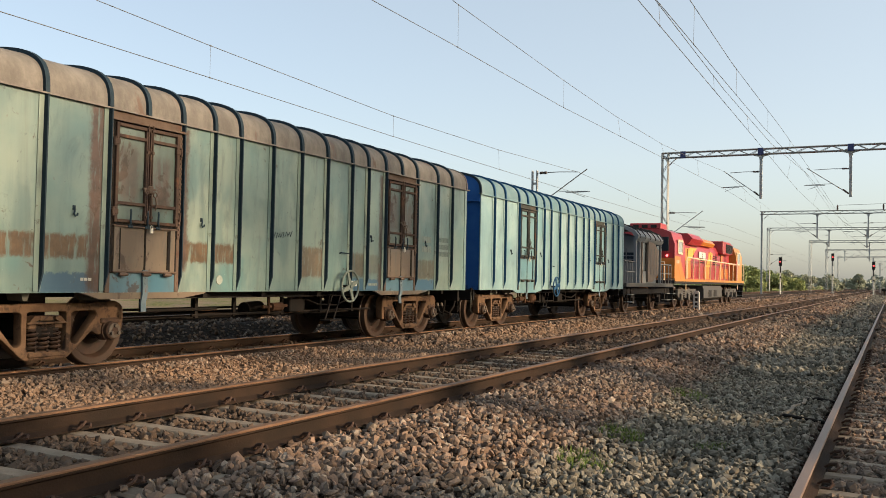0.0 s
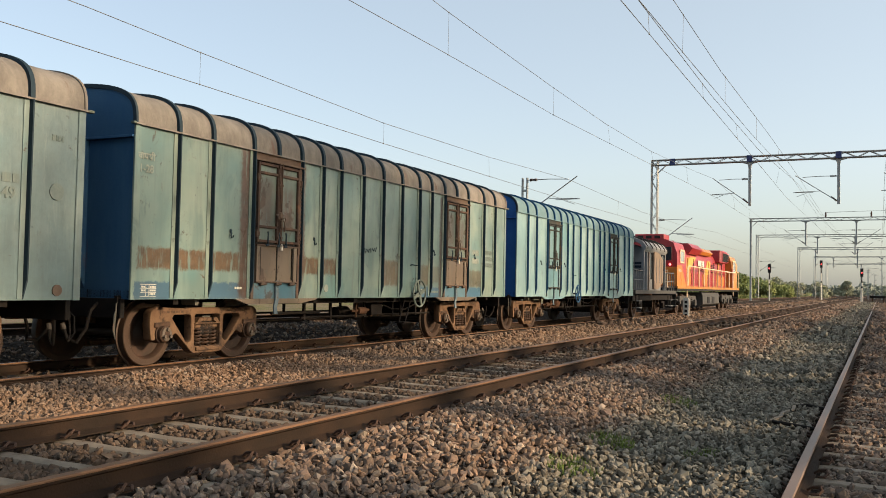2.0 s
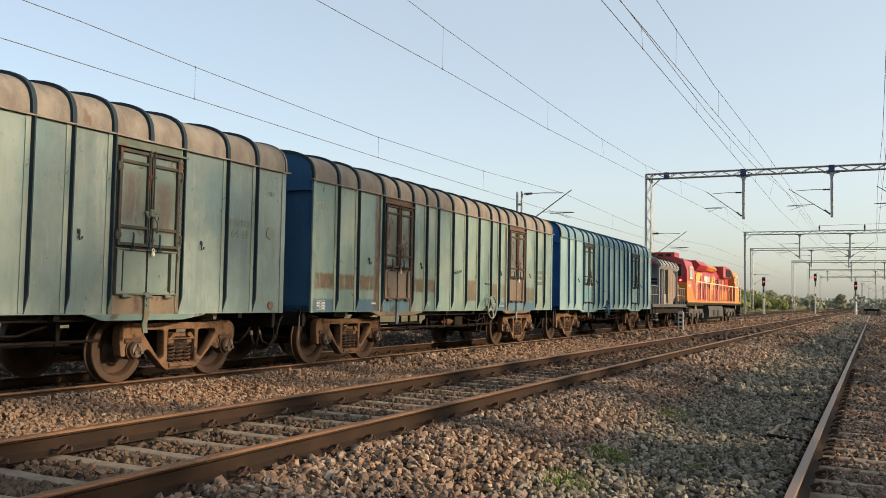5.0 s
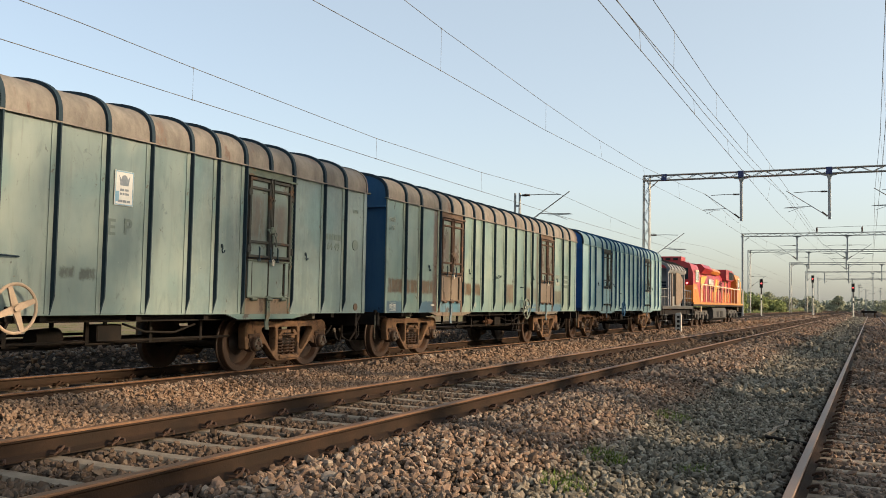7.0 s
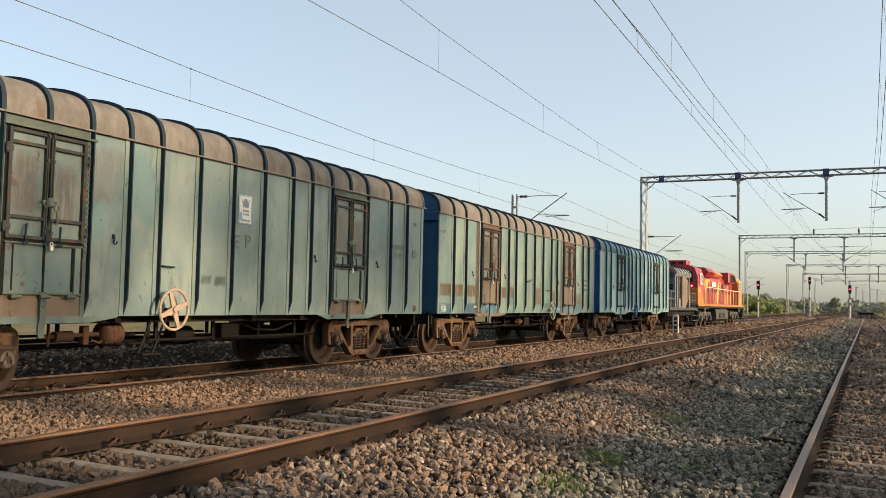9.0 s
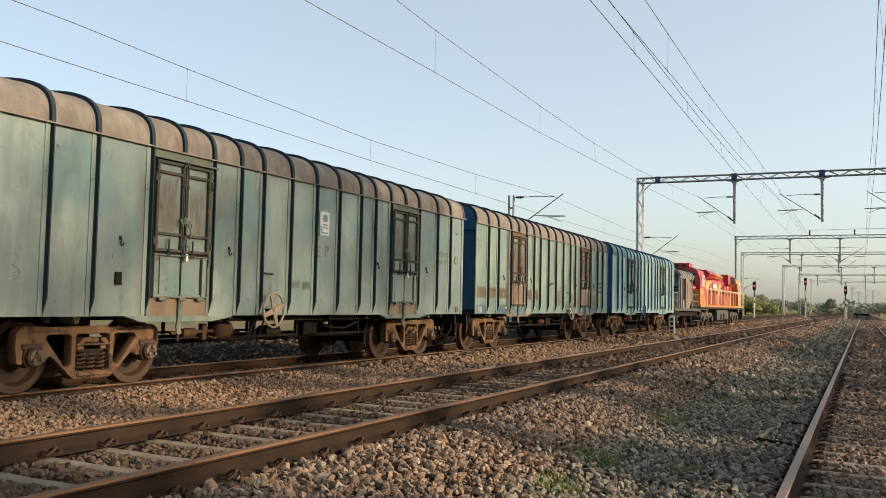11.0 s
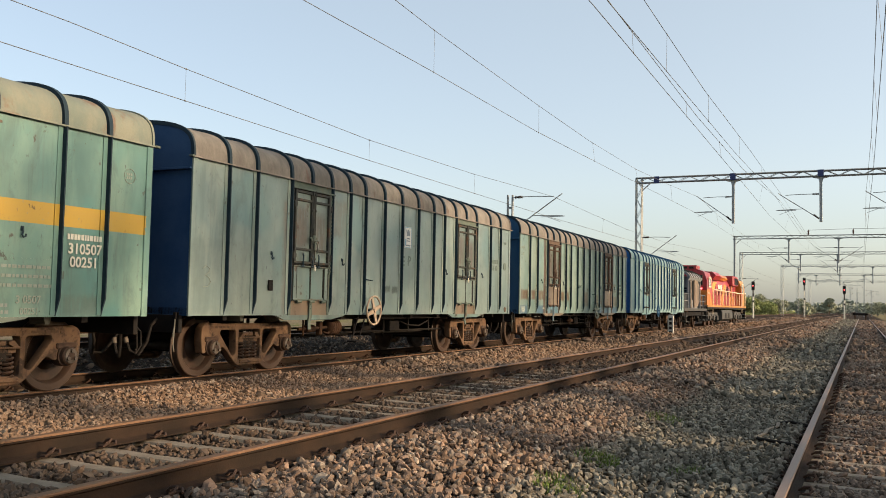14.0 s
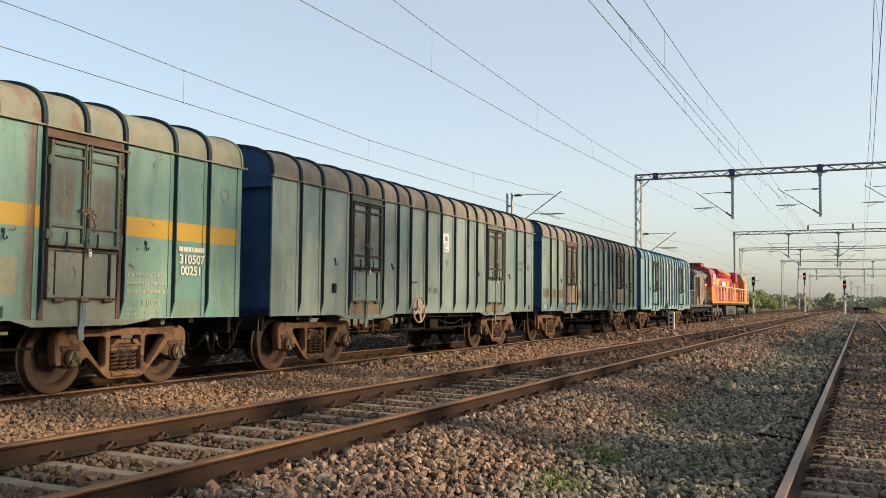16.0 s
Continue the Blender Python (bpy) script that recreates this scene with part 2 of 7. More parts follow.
    for y0, y1, z0, z1, c, s, e in bands:
        a = k.math("MULTIPLY", k.step(zz if e > 0.006 else z, z0 - e, z0 + e), k.step(k.math("MULTIPLY", zz if e > 0.006 else z, -1.0), -z1 - e, -z1 + e))
        b = k.math("MULTIPLY", k.step(yy, y0 - e, y0 + e), k.step(k.math("MULTIPLY", yy, -1.0), -y1 - e, -y1 + e))
        f = k.math("MULTIPLY", k.math("MULTIPLY", a, b), s)
        if e > 0.02:
            f = k.math("MULTIPLY", f, k.math("MULTIPLY_ADD", k.step(streaks, 0.33, 0.50), 0.85, 0.15))
            c = k.mix(k.step(blots, 0.35, 0.65), tuple(v * 0.62 for v in c), tuple(v * 1.12 for v in c))
        else:
            f = k.math("MULTIPLY", f, k.step(speck, 0.25, 0.4))
        col = k.mix(f, col, c)
    rs = k.step(scab, 0.67 - 0.24 * rust, 0.72 - 0.22 * rust)
    col = k.mix(k.math("MULTIPLY", rs, 0.8), col, k.mix(k.step(blots, 0.35, 0.65), (0.03, 0.02, 0.015), (0.068, 0.042, 0.03)))
    scuff = k.math("MULTIPLY", k.step(k.noise(3.2, 8, 0.8, (1, 1, 0.55), 1.2), 0.58, 0.70), 0.5)
    col = k.mix(scuff, col, (0.05, 0.05, 0.043))
    pits = k.step(speck, 0.64, 0.72)
    col = k.mix(k.math("MULTIPLY", pits, 0.6), col, (0.10, 0.05, 0.03))
    col = k.mix(k.math("MULTIPLY", grain, 0.15), col, (0.075, 0.07, 0.06))
    k.bump(k.math("ADD", k.math("MULTIPLY", grain, 0.3), k.math("MULTIPLY", rs, 0.7)), 0.25, 0.006)
    k.b.inputs["Specular IOR Level"].default_value = 0.5
    return k.done(col, k.math("MULTIPLY_ADD", rs, 0.40, 0.31))


rust_steel = plain("rust_steel", (0.045, 0.026, 0.018), (0.085, 0.046, 0.028), 5, 0.8, 0.0, 0.3, 50)
bogie_steel = plain("bogie_steel", (0.088, 0.053, 0.033), (0.145, 0.09, 0.055), 4, 0.82, 0.0, 0.3, 45, rust=0.5, rust_col=(0.032, 0.022, 0.017))


def worn_wheel():
    """Hub and web dark with grease and painted-in shade, a paler worn rim."""
    k = Kit("wheel_worn")
    x, y, z = k.xyz()
    r = k.math("SQRT", k.math("ADD", k.math("MULTIPLY", y, y), k.math("MULTIPLY", z, z)))
    a = k.noise(3.0, 6, 0.65)
    g = k.noise(40.0, 3, 0.6)
    col = k.mix(k.step(a, 0.35, 0.65), (0.05, 0.028, 0.018), (0.021, 0.014, 0.011))
    edge = k.math("ADD", r, k.math("MULTIPLY", k.math("SUBTRACT", a, 0.5), 0.12))
    col = k.mix(k.step(edge, 0.36, 0.40), col, (0.042, 0.026, 0.018))
    col = k.mix(k.math("SUBTRACT", 1.0, k.step(edge, 0.14, 0.24)), col, (0.026, 0.018, 0.014))
    col = k.mix(k.math("MULTIPLY", k.step(g, 0.5, 0.7), 0.4), col, (0.03, 0.02, 0.016))
    k.bump(g, 0.2, 0.01)
    k.b.inputs["Specular IOR Level"].default_value = 0.25
    return k.done(col, k.math("MULTIPLY_ADD", a, 0.35, 0.38))


wheel_steel = worn_wheel()
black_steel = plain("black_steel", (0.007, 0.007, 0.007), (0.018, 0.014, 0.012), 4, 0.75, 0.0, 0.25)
cap_grey = plain("cap_grey", (0.07, 0.06, 0.05), (0.12, 0.10, 0.083), 14, 0.65, 0.0, 0.15)
spring_steel = plain("spring_steel", (0.03, 0.022, 0.018), (0.075, 0.045, 0.031), 9, 0.7, 0.0, 0.2)
roof_paint = plain("roof_paint", (0.125, 0.115, 0.104), (0.215, 0.198, 0.177), 2.2, 0.85, 0.0, 0.35, 30, (1, 1.6, 0.8), rust=0.38, rust_col=(0.125, 0.09, 0.073))
roof_pale = plain("roof_pale", (0.195, 0.20, 0.16), (0.135, 0.165, 0.145), 2.2, 0.85, 0.0, 0.3, 30, (1, 1.4, 0.8), rust=0.46, rust_col=(0.15, 0.11, 0.085))
roof_blue = plain("roof_blue", (0.10, 0.18, 0.21), (0.15, 0.22, 0.235), 1.6, 0.8, 0.0, 0.2, 40, rust=0.1)
rib_dark = plain("rib_dark", (0.013, 0.028, 0.042), (0.026, 0.042, 0.054), 3, 0.65, 0.0, 0.2, rust=0.1)
rib_blue = plain("rib_blue", (0.010, 0.05, 0.12), (0.02, 0.075, 0.15), 3, 0.6, 0.0, 0.2)
end_blue = plain("end_blue", (0.025, 0.085, 0.18), (0.05, 0.12, 0.205), 1.5, 0.6, 0.0, 0.15, 40, (1, 1, 0.3), rust=0.05)
end_bright = plain("end_bright", (0.02, 0.09, 0.30), (0.03, 0.12, 0.34), 2.0, 0.55, 0.0, 0.1)
# navy ends, with the shade of faces turned from the sun in the colour
end_navy = plain("end_navy", (0.022, 0.06, 0.14), (0.04, 0.085, 0.17), 1.5, 0.6, 0.0, 0.15)
white_paint = plain("white_paint", (0.50, 0.49, 0.43), (0.58, 0.57, 0.52), 10, 0.75, 0.0, 0.1)
stencil_white = plain("stencil_white", (0.40, 0.41, 0.36), (0.50, 0.51, 0.46), 16, 0.8, 0.0, 0.1)
chalk = plain("chalk", (0.18, 0.20, 0.195), (0.24, 0.26, 0.25), 30, 0.9, 0.0, 0.1)
stencil_dim = plain("stencil_dim", (0.22, 0.25, 0.22), (0.28, 0.31, 0.28), 22, 0.85, 0.0, 0.1)
stencil_faint = plain("stencil_faint", (0.13, 0.165, 0.155), (0.16, 0.19, 0.175), 22, 0.85, 0.0, 0.1)
stencil_black = plain("stencil_black", (0.05, 0.035, 0.025), (0.10, 0.06, 0.04), 16, 0.85, 0.0, 0.1)
wheel_pink = plain("wheel_pink", (0.29, 0.225, 0.165), (0.36, 0.28, 0.21), 12, 0.7, 0.0, 0.15, rust=0.1)
wheel_green = plain("wheel_green", (0.10, 0.13, 0.12), (0.17, 0.19, 0.16), 10, 0.7, 0.0, 0.15)
galvanised = plain("galvanised", (0.25, 0.265, 0.27), (0.33, 0.345, 0.35), 3, 0.55, 0.35, 0.08)
plate_blue = plain("plate_blue", (0.035, 0.05, 0.13), (0.05, 0.065, 0.15), 8, 0.6, 0.0, 0.1)
wire_metal = plain("wire_metal", (0.10, 0.105, 0.11), (0.13, 0.135, 0.14), 3, 0.6, 0.3, 0.0)
insulator_brown = plain("insulator_brown", (0.05, 0.035, 0.03), (0.08, 0.05, 0.04), 6, 0.35, 0.0, 0.0)
concrete = plain("concrete", (0.16, 0.135, 0.105), (0.25, 0.21, 0.165), 5, 0.9, 0.0, 0.35, 60, rust=0.35, rust_col=(0.11, 0.082, 0.06))
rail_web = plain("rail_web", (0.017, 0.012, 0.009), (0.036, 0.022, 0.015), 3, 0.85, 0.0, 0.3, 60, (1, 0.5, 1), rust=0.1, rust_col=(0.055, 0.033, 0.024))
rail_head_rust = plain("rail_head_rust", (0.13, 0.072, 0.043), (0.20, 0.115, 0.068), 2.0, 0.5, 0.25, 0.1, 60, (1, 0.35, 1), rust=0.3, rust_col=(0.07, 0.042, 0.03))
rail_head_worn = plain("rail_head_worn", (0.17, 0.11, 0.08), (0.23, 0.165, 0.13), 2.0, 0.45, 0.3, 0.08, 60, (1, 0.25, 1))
clip_steel = plain("clip_steel", (0.045, 0.03, 0.024), (0.085, 0.05, 0.035), 20, 0.75, 0.0, 0.1)
brass_lock = plain("brass_lock", (0.55, 0.5, 0.42), (0.7, 0.66, 0.58), 20, 0.4, 0.4, 0.05)

# The ground: one sheet, with the tracks' ballast beds as its relief.
MAIN_X, NEAR_X, SIDING_X = -4.978, 0.301, -16.2
TRAIN_X, TRAIN_Z, DRIFT = -10.625, -0.171, -0.0074
PROF_X = np.array([-3000, -60, -27, -23.5, -18.2, -14.3, -13.2, -12.6, -11.9, -9.82, -9.6, -8.6, -7.2, -6.45, -5.96, -5.93, -4.03, -4.0, -3.45, -3.0, -2.1, -1.6, -1.2, -0.70, -0.62, 1.22, 1.30, 1.8, 2.3, 2.9, 6, 12, 60, 3000])
PROF_Z = np.array([-0.9, -0.9, -0.8, -0.3, -0.12, -0.10, -0.50, -0.52, -0.40, -0.40, -0.27, -0.37, -0.31, -0.205, -0.205, -0.238, -0.238, -0.205, -0.205, -0.28, -0.47, -0.50, -0.45, -0.425, -0.53, -0.53, -0.425, -0.45, -0.545, -0.62, -0.7, -0.75, -0.8, -0.8])


def ground_z(x, y):
    return np.interp(x, PROF_X, PROF_Z)


def ground_mat():
    k = Kit("ballast_bed")
    x, y, z = k.xyz()
    big = k.noise(0.35, 5, 0.6)
    mid = k.noise(9.0, 6, 0.7)
    v = k.voronoi(14.0)
    # near-black stops: the shade between loose stones is put into the bed's colour
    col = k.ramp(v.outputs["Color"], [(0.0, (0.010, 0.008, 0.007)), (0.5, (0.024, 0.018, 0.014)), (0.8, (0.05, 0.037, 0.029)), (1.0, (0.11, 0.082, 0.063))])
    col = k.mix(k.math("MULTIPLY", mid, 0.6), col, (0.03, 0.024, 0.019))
    soil = k.mix(k.step(mid, 0.35, 0.65), (0.17, 0.125, 0.085), (0.26, 0.20, 0.135))
    grass = k.mix(k.step(k.noise(3.0, 6, 0.7), 0.4, 0.6), (0.085, 0.11, 0.035), (0.22, 0.19, 0.09))
    land = k.mix(k.step(big, 0.42, 0.6), soil, grass)
    far = k.math("MAXIMUM", k.step(k.math("MULTIPLY", x, -1.0), 22.5, 25.5), k.step(x, 3.2, 5.0))
    col = k.mix(far, col, land)
    dist = k.n.new("ShaderNodeTexVoronoi")
    dist.inputs["Scale"].default_value = 14.0
    k.l.new(k.obj, dist.inputs["Vector"])
    k.bump(dist.outputs["Distance"], 0.9, 0.05)
    k.b.inputs["Specular IOR Level"].default_value = 0.05
    return k.done(col, 0.95)


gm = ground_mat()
xs = np.unique(np.concatenate([PROF_X, np.arange(-24, 6.01, 0.25)]))
ys = np.concatenate([[-600, -100, -30], np.arange(-10, 80, 1.0), np.arange(80, 300, 10.0), [300, 500, 900, 1600, 3500]])
gx, gy = np.meshgrid(xs, ys, indexing="ij")
gz = ground_z(gx, gy)
close = (gx > -24) & (gx < 6) & (gy > -10) & (gy < 80)
wave = np.sin(gx * 3.1 + gy * 0.7) * np.sin(gy * 1.3 - gx * 0.6) + 0.6 * np.sin(gx * 5.3 - gy * 2.1)
gz = gz + np.where(close, wave * 0.012, 0)
verts = np.stack([gx.ravel(), gy.ravel(), gz.ravel()], 1)
nx, ny = len(xs), len(ys)
ii, jj = np.meshgrid(np.arange(nx - 1), np.arange(ny - 1), indexing="ij")
a = (ii * ny + jj).ravel()
faces = np.stack([a, a + ny, a + ny + 1, a + 1], 1)
me = bpy.data.meshes.new("ground")
me.from_pydata(verts.tolist(), [], faces.tolist())
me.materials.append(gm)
me.shade_smooth()
tagged(new("ground", me), "broken stone ballast beds beside dry grassy land", "ground", "", "structure")

# Tracks. Each is a thing: two rails of several pieces, concrete sleepers with their clips.
RAIL = [(-0.075, 0), (0.075, 0), (0.075, 0.012), (0.03, 0.028), (0.009, 0.042), (0.009, 0.128), (0.034, 0.142), (0.036, 0.165), (0.030, 0.172), (-0.030, 0.172), (-0.036, 0.165), (-0.034, 0.142), (-0.009, 0.128), (-0.009, 0.042), (-0.03, 0.028), (-0.075, 0.012)]
HEAD = [(-0.0385, 0.157), (-0.0385, 0.166), (-0.032, 0.1745), (0.032, 0.1745), (0.0385, 0.166), (0.0385, 0.157)]


def sleeper_mesh():
    bm = bmesh.new()
    half, rows = 1.375, []
    for x, top, w in ((-half, 0.0, 0.075), (-1.1, 0.0, 0.085), (-0.62, 0.0, 0.085), (-0.35, -0.008, 0.08), (0.35, -0.008, 0.08), (0.62, 0.0, 0.085), (1.1, 0.0, 0.085), (half, 0.0, 0.075)):
        rows.append([bm.verts.new((x, -w - 0.045, -0.20)), bm.verts.new((x, -w, top - 0.012)), bm.verts.new((x, -w + 0.012, top)), bm.verts.new((x, w - 0.012, top)), bm.verts.new((x, w, top - 0.012)), bm.verts.new((x, w + 0.045, -0.20))])
    for r0, r1 in zip(rows, rows[1:]):
        for i in range(6):
            bm.faces.new((r0[i], r0[(i + 1) % 6], r1[(i + 1) % 6], r1[i]))
    bm.faces.new(rows[0])
    bm.faces.new(rows[-1][::-1])
    return bm


def clip_mesh():
    """A spring clip beside a rail's foot, the rail lies at -x."""
    bm = bmesh.new()
    pts = [(0.02, -0.07, 0.03), (0.075, -0.075, 0.035), (0.10, -0.045, 0.06), (0.085, -0.005, 0.085), (0.03, 0.0, 0.075), (-0.01, 0.015, 0.045), (-0.012, 0.05, 0.04), (0.02, 0.07, 0.055), (0.07, 0.06, 0.06), (0.10, 0.03, 0.04)]
    pipe(bm, pts, 0.011, 6)
    return bm


def track(x, top, drift, spacing, first, y_far, label, head, rails_from=-12.0, detail=28.0):
    t = new("railway_track", None)
    t.matrix_basis = pose(x, 0, top, 0, 0, -math.degrees(math.atan(drift)))
    tagged(t, label, "railway track", "tracks", "")
    joints = [rails_from, 13.0 + first * 0.3, 26.0, 39.0, 52.0, y_far]
    for s in (-1, 1):
        for a_, b_ in zip(joints, joints[1:]):
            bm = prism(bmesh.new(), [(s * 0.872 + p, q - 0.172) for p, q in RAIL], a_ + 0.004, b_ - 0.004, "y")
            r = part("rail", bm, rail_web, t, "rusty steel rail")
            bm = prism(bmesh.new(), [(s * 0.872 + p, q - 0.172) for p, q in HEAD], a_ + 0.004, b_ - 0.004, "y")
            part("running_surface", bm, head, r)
    sm = cm = None
    y, n_ = first, 0
    while y > -9.0:
        y -= spacing
    while y < min(y_far, 130) and n_ < 235:
        m = pose(random.uniform(-0.01, 0.01), y, -0.184 + random.uniform(-0.006, 0.004), random.uniform(-0.5, 0.5), 0, random.uniform(-0.6, 0.6))
        if sm is None:
            sm = part("sleeper", sleeper_mesh(), concrete, t, "grey concrete sleeper")
            sm.matrix_basis = m
            sl = sm
        else:
            sl = again(sm, t, m)
        if y < detail:
            for s in (-1, 1):
                for q in (-1, 1):
                    cmx = pose(s * 0.872 + q * 0.078, 0, 0.008, 0, 0, 0 if q > 0 else 180)
                    if cm is None:
                        cm = part("rail_clip", clip_mesh(), clip_steel, sl)
                        cm.matrix_basis = cmx
                    else:
                        again(cm, sl, cmx)
        y += spacing
        n_ += 1
    return t


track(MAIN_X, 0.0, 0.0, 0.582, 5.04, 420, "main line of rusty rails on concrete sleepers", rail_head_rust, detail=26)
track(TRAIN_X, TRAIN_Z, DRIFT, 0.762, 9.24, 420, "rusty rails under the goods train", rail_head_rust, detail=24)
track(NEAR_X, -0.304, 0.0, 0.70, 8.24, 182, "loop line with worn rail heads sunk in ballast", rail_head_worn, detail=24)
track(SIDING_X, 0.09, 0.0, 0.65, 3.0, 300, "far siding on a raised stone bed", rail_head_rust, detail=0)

# Loose ballast stones.
def rocks(seed, count):
    """Unit stones: twelve-cornered lumps squashed and chipped out of shape."""
    rng = np.random.default_rng(seed)
    g = (1 + 5 ** 0.5) / 2
    lump = np.array([(a, b * g, 0) for a in (-1, 1) for b in (-1, 1)] + [(0, a, b * g) for a in (-1, 1) for b in (-1, 1)] + [(b * g, 0, a) for a in (-1, 1) for b in (-1, 1)]) / 1.9
    out = []
    for _ in range(count):
        c = lump * rng.uniform(0.72, 1.14, (12, 1)) + rng.normal(0, 0.09, (12, 3))
        cut = rng.normal(size=(3, 3))  # a few broken flats
        for w in cut / np.linalg.norm(cut, axis=1)[:, None]:
            c -= np.outer(np.maximum(c @ w - 0.48, 0), w)
        out.append(c * np.array([0.72, rng.uniform(0.46, 0.66), rng.uniform(0.34, 0.52)]))
    return np.array(out)


def lump_faces():
    """The triangles of the lump: each three corners that lie side by side."""
    g = (1 + 5 ** 0.5) / 2
    p = [Vector(q) for q in [(a, b * g, 0) for a in (-1, 1) for b in (-1, 1)] + [(0, a, b * g) for a in (-1, 1) for b in (-1, 1)] + [(b * g, 0, a) for a in (-1, 1) for b in (-1, 1)]]
    out = []
    for a, b, c in itertools.combinations(range(12), 3):
        if max((p[a] - p[b]).length, (p[b] - p[c]).length, (p[a] - p[c]).length) < 2.1:
            out.append((a, b, c) if (p[b] - p[a]).cross(p[c] - p[a]).dot(p[a]) > 0 else (a, c, b))
    return out


ROCK_F = np.array(lump_faces())


def stone_mat():
    k = Kit("ballast_stone")
    r = k.island()
    col = k.ramp(r, [(0.0, (0.045, 0.035, 0.029)), (0.2, (0.13, 0.088, 0.063)), (0.4, (0.25, 0.163, 0.114)), (0.6, (0.165, 0.133, 0.108)), (0.8, (0.30, 0.20, 0.145)), (0.93, (0.235, 0.20, 0.165)), (1.0, (0.44, 0.355, 0.275))])
    patch = k.noise(0.22, 3, 0.5)
    col = k.mix(k.math("MULTIPLY", k.step(patch, 0.40, 0.62), 0.45), col, (0.115, 0.11, 0.10))
    x, y, z = k.xyz()
    wob = k.math("MULTIPLY", k.math("SUBTRACT", k.noise(1.6, 4, 0.6), 0.5), 0.9)
    xw = k.math("ADD", x, wob)
    # brake dust and oil between the rails, fresh stone beside the train's track
    for mid in (MAIN_X, TRAIN_X - 0.1):
        d = k.math("ABSOLUTE", k.math("SUBTRACT", xw, mid))
        stain = k.math("SUBTRACT", 1.0, k.step(d, 0.75, 1.15))
        col = k.mix(k.math("MULTIPLY", stain, 0.75), col, (0.055, 0.041, 0.031))
    d = k.math("ABSOLUTE", k.math("SUBTRACT", xw, -8.1))
    col = k.mix(k.math("MULTIPLY", k.math("SUBTRACT", 1.0, k.step(d, 1.0, 1.5)), 0.4), col, (0.23, 0.138, 0.078))
    # grey-dark trough beside the loop line: its shade put into the stone colour
    trough_shade = k.math("MULTIPLY", k.math("MULTIPLY", k.step(xw, -2.75, -2.2), k.step(k.math("MULTIPLY", xw, -1.0), 0.3, 0.9)), 0.75)
    col = k.mix(trough_shade, col, k.mix(r, (0.045, 0.05, 0.04), (0.27, 0.272, 0.225)))
    fine = k.noise(38.0, 4, 0.6)
    col = k.mix(k.math("MULTIPLY", fine, 0.45), col, (0.06, 0.045, 0.036))
    k.bump(fine, 0.35, 0.01)
    k.b.inputs["Specular IOR Level"].default_value = 0.08
    return k.done(col, 0.95)


stone_m = stone_mat()


def strew(name, label, x0, x1, y0, y1, per_m2, size, seed, keep=None, ahead=True):
    rng = np.random.default_rng(seed)
    n_ = int((x1 - x0) * (y1 - y0) * per_m2)
    x, y = rng.uniform(x0, x1, n_), rng.uniform(y0, y1, n_)
    ok = y > 0.62 * np.abs(x) - 1.0 if ahead else y > -1e9
    if keep is not None:
        ok &= keep(x, y)
    x, y = x[ok], y[ok]
    n_ = len(x)
    s = size * rng.lognormal(0, 0.28, n_)
    base = rocks(seed, 60)[rng.integers(0, 60, n_)] * s[:, None, None]
    q = rng.normal(size=(n_, 4)) * np.array([1.0, 0.55, 0.55, 1.0])  # most lie on a flat side
    q /= np.linalg.norm(q, axis=1)[:, None]
    w, a_, b_, c_ = q.T
    rot = np.stack([np.stack([1 - 2 * (b_ * b_ + c_ * c_), 2 * (a_ * b_ - c_ * w), 2 * (a_ * c_ + b_ * w)], 1),
                    np.stack([2 * (a_ * b_ + c_ * w), 1 - 2 * (a_ * a_ + c_ * c_), 2 * (b_ * c_ - a_ * w)], 1),
                    np.stack([2 * (a_ * c_ - b_ * w), 2 * (b_ * c_ + a_ * w), 1 - 2 * (a_ * a_ + b_ * b_)], 1)], 1)
    v = np.einsum("nij,nkj->nki", rot, base)
    z = ground_z(x, y) + rng.uniform(-0.8, 1.0, n_) * size
    v += np.stack([x, y, z], 1)[:, None, :]
    f = (ROCK_F[None] + (np.arange(n_) * 12)[:, None, None]).reshape(-1, 3)
    me = bpy.data.meshes.new(name)
    me.vertices.add(n_ * 12)
    me.vertices.foreach_set("co", v.ravel())
    me.loops.add(len(f) * 3)
    me.loops.foreach_set("vertex_index", f.ravel().astype(np.int32))
    me.polygons.add(len(f))
    me.polygons.foreach_set("loop_start", np.arange(0, len(f) * 3, 3, dtype=np.int32))
    me.polygons.foreach_set("loop_total", np.full(len(f), 3, dtype=np.int32))
    me.update(calc_edges=True)
    me.materials.append(stone_m)
    me.shade_flat()
    return tagged(new(name, me), label, "ballast", "", "stuff")


def off_rails(x, y):
    d = np.minimum(np.minimum(np.abs(np.abs(x - MAIN_X) - 0.872), np.abs(np.abs(x - NEAR_X) - 0.872)), np.abs(np.abs(x - TRAIN_X - DRIFT * y) - 0.872))
    ok = d > 0.12

    def clear(xc, sp, first, inside):
        ph = (y - first + sp * 50) % sp
        on = np.minimum(ph, sp - ph) < 0.092
        return ~(on & (np.abs(x - xc) < inside))
    ok &= clear(MAIN_X, 0.582, 5.04, 0.80) & clear(NEAR_X, 0.70, 8.24, 0.80)
    ok &= clear(TRAIN_X, 0.762, 9.24, 0.8)
    return ok


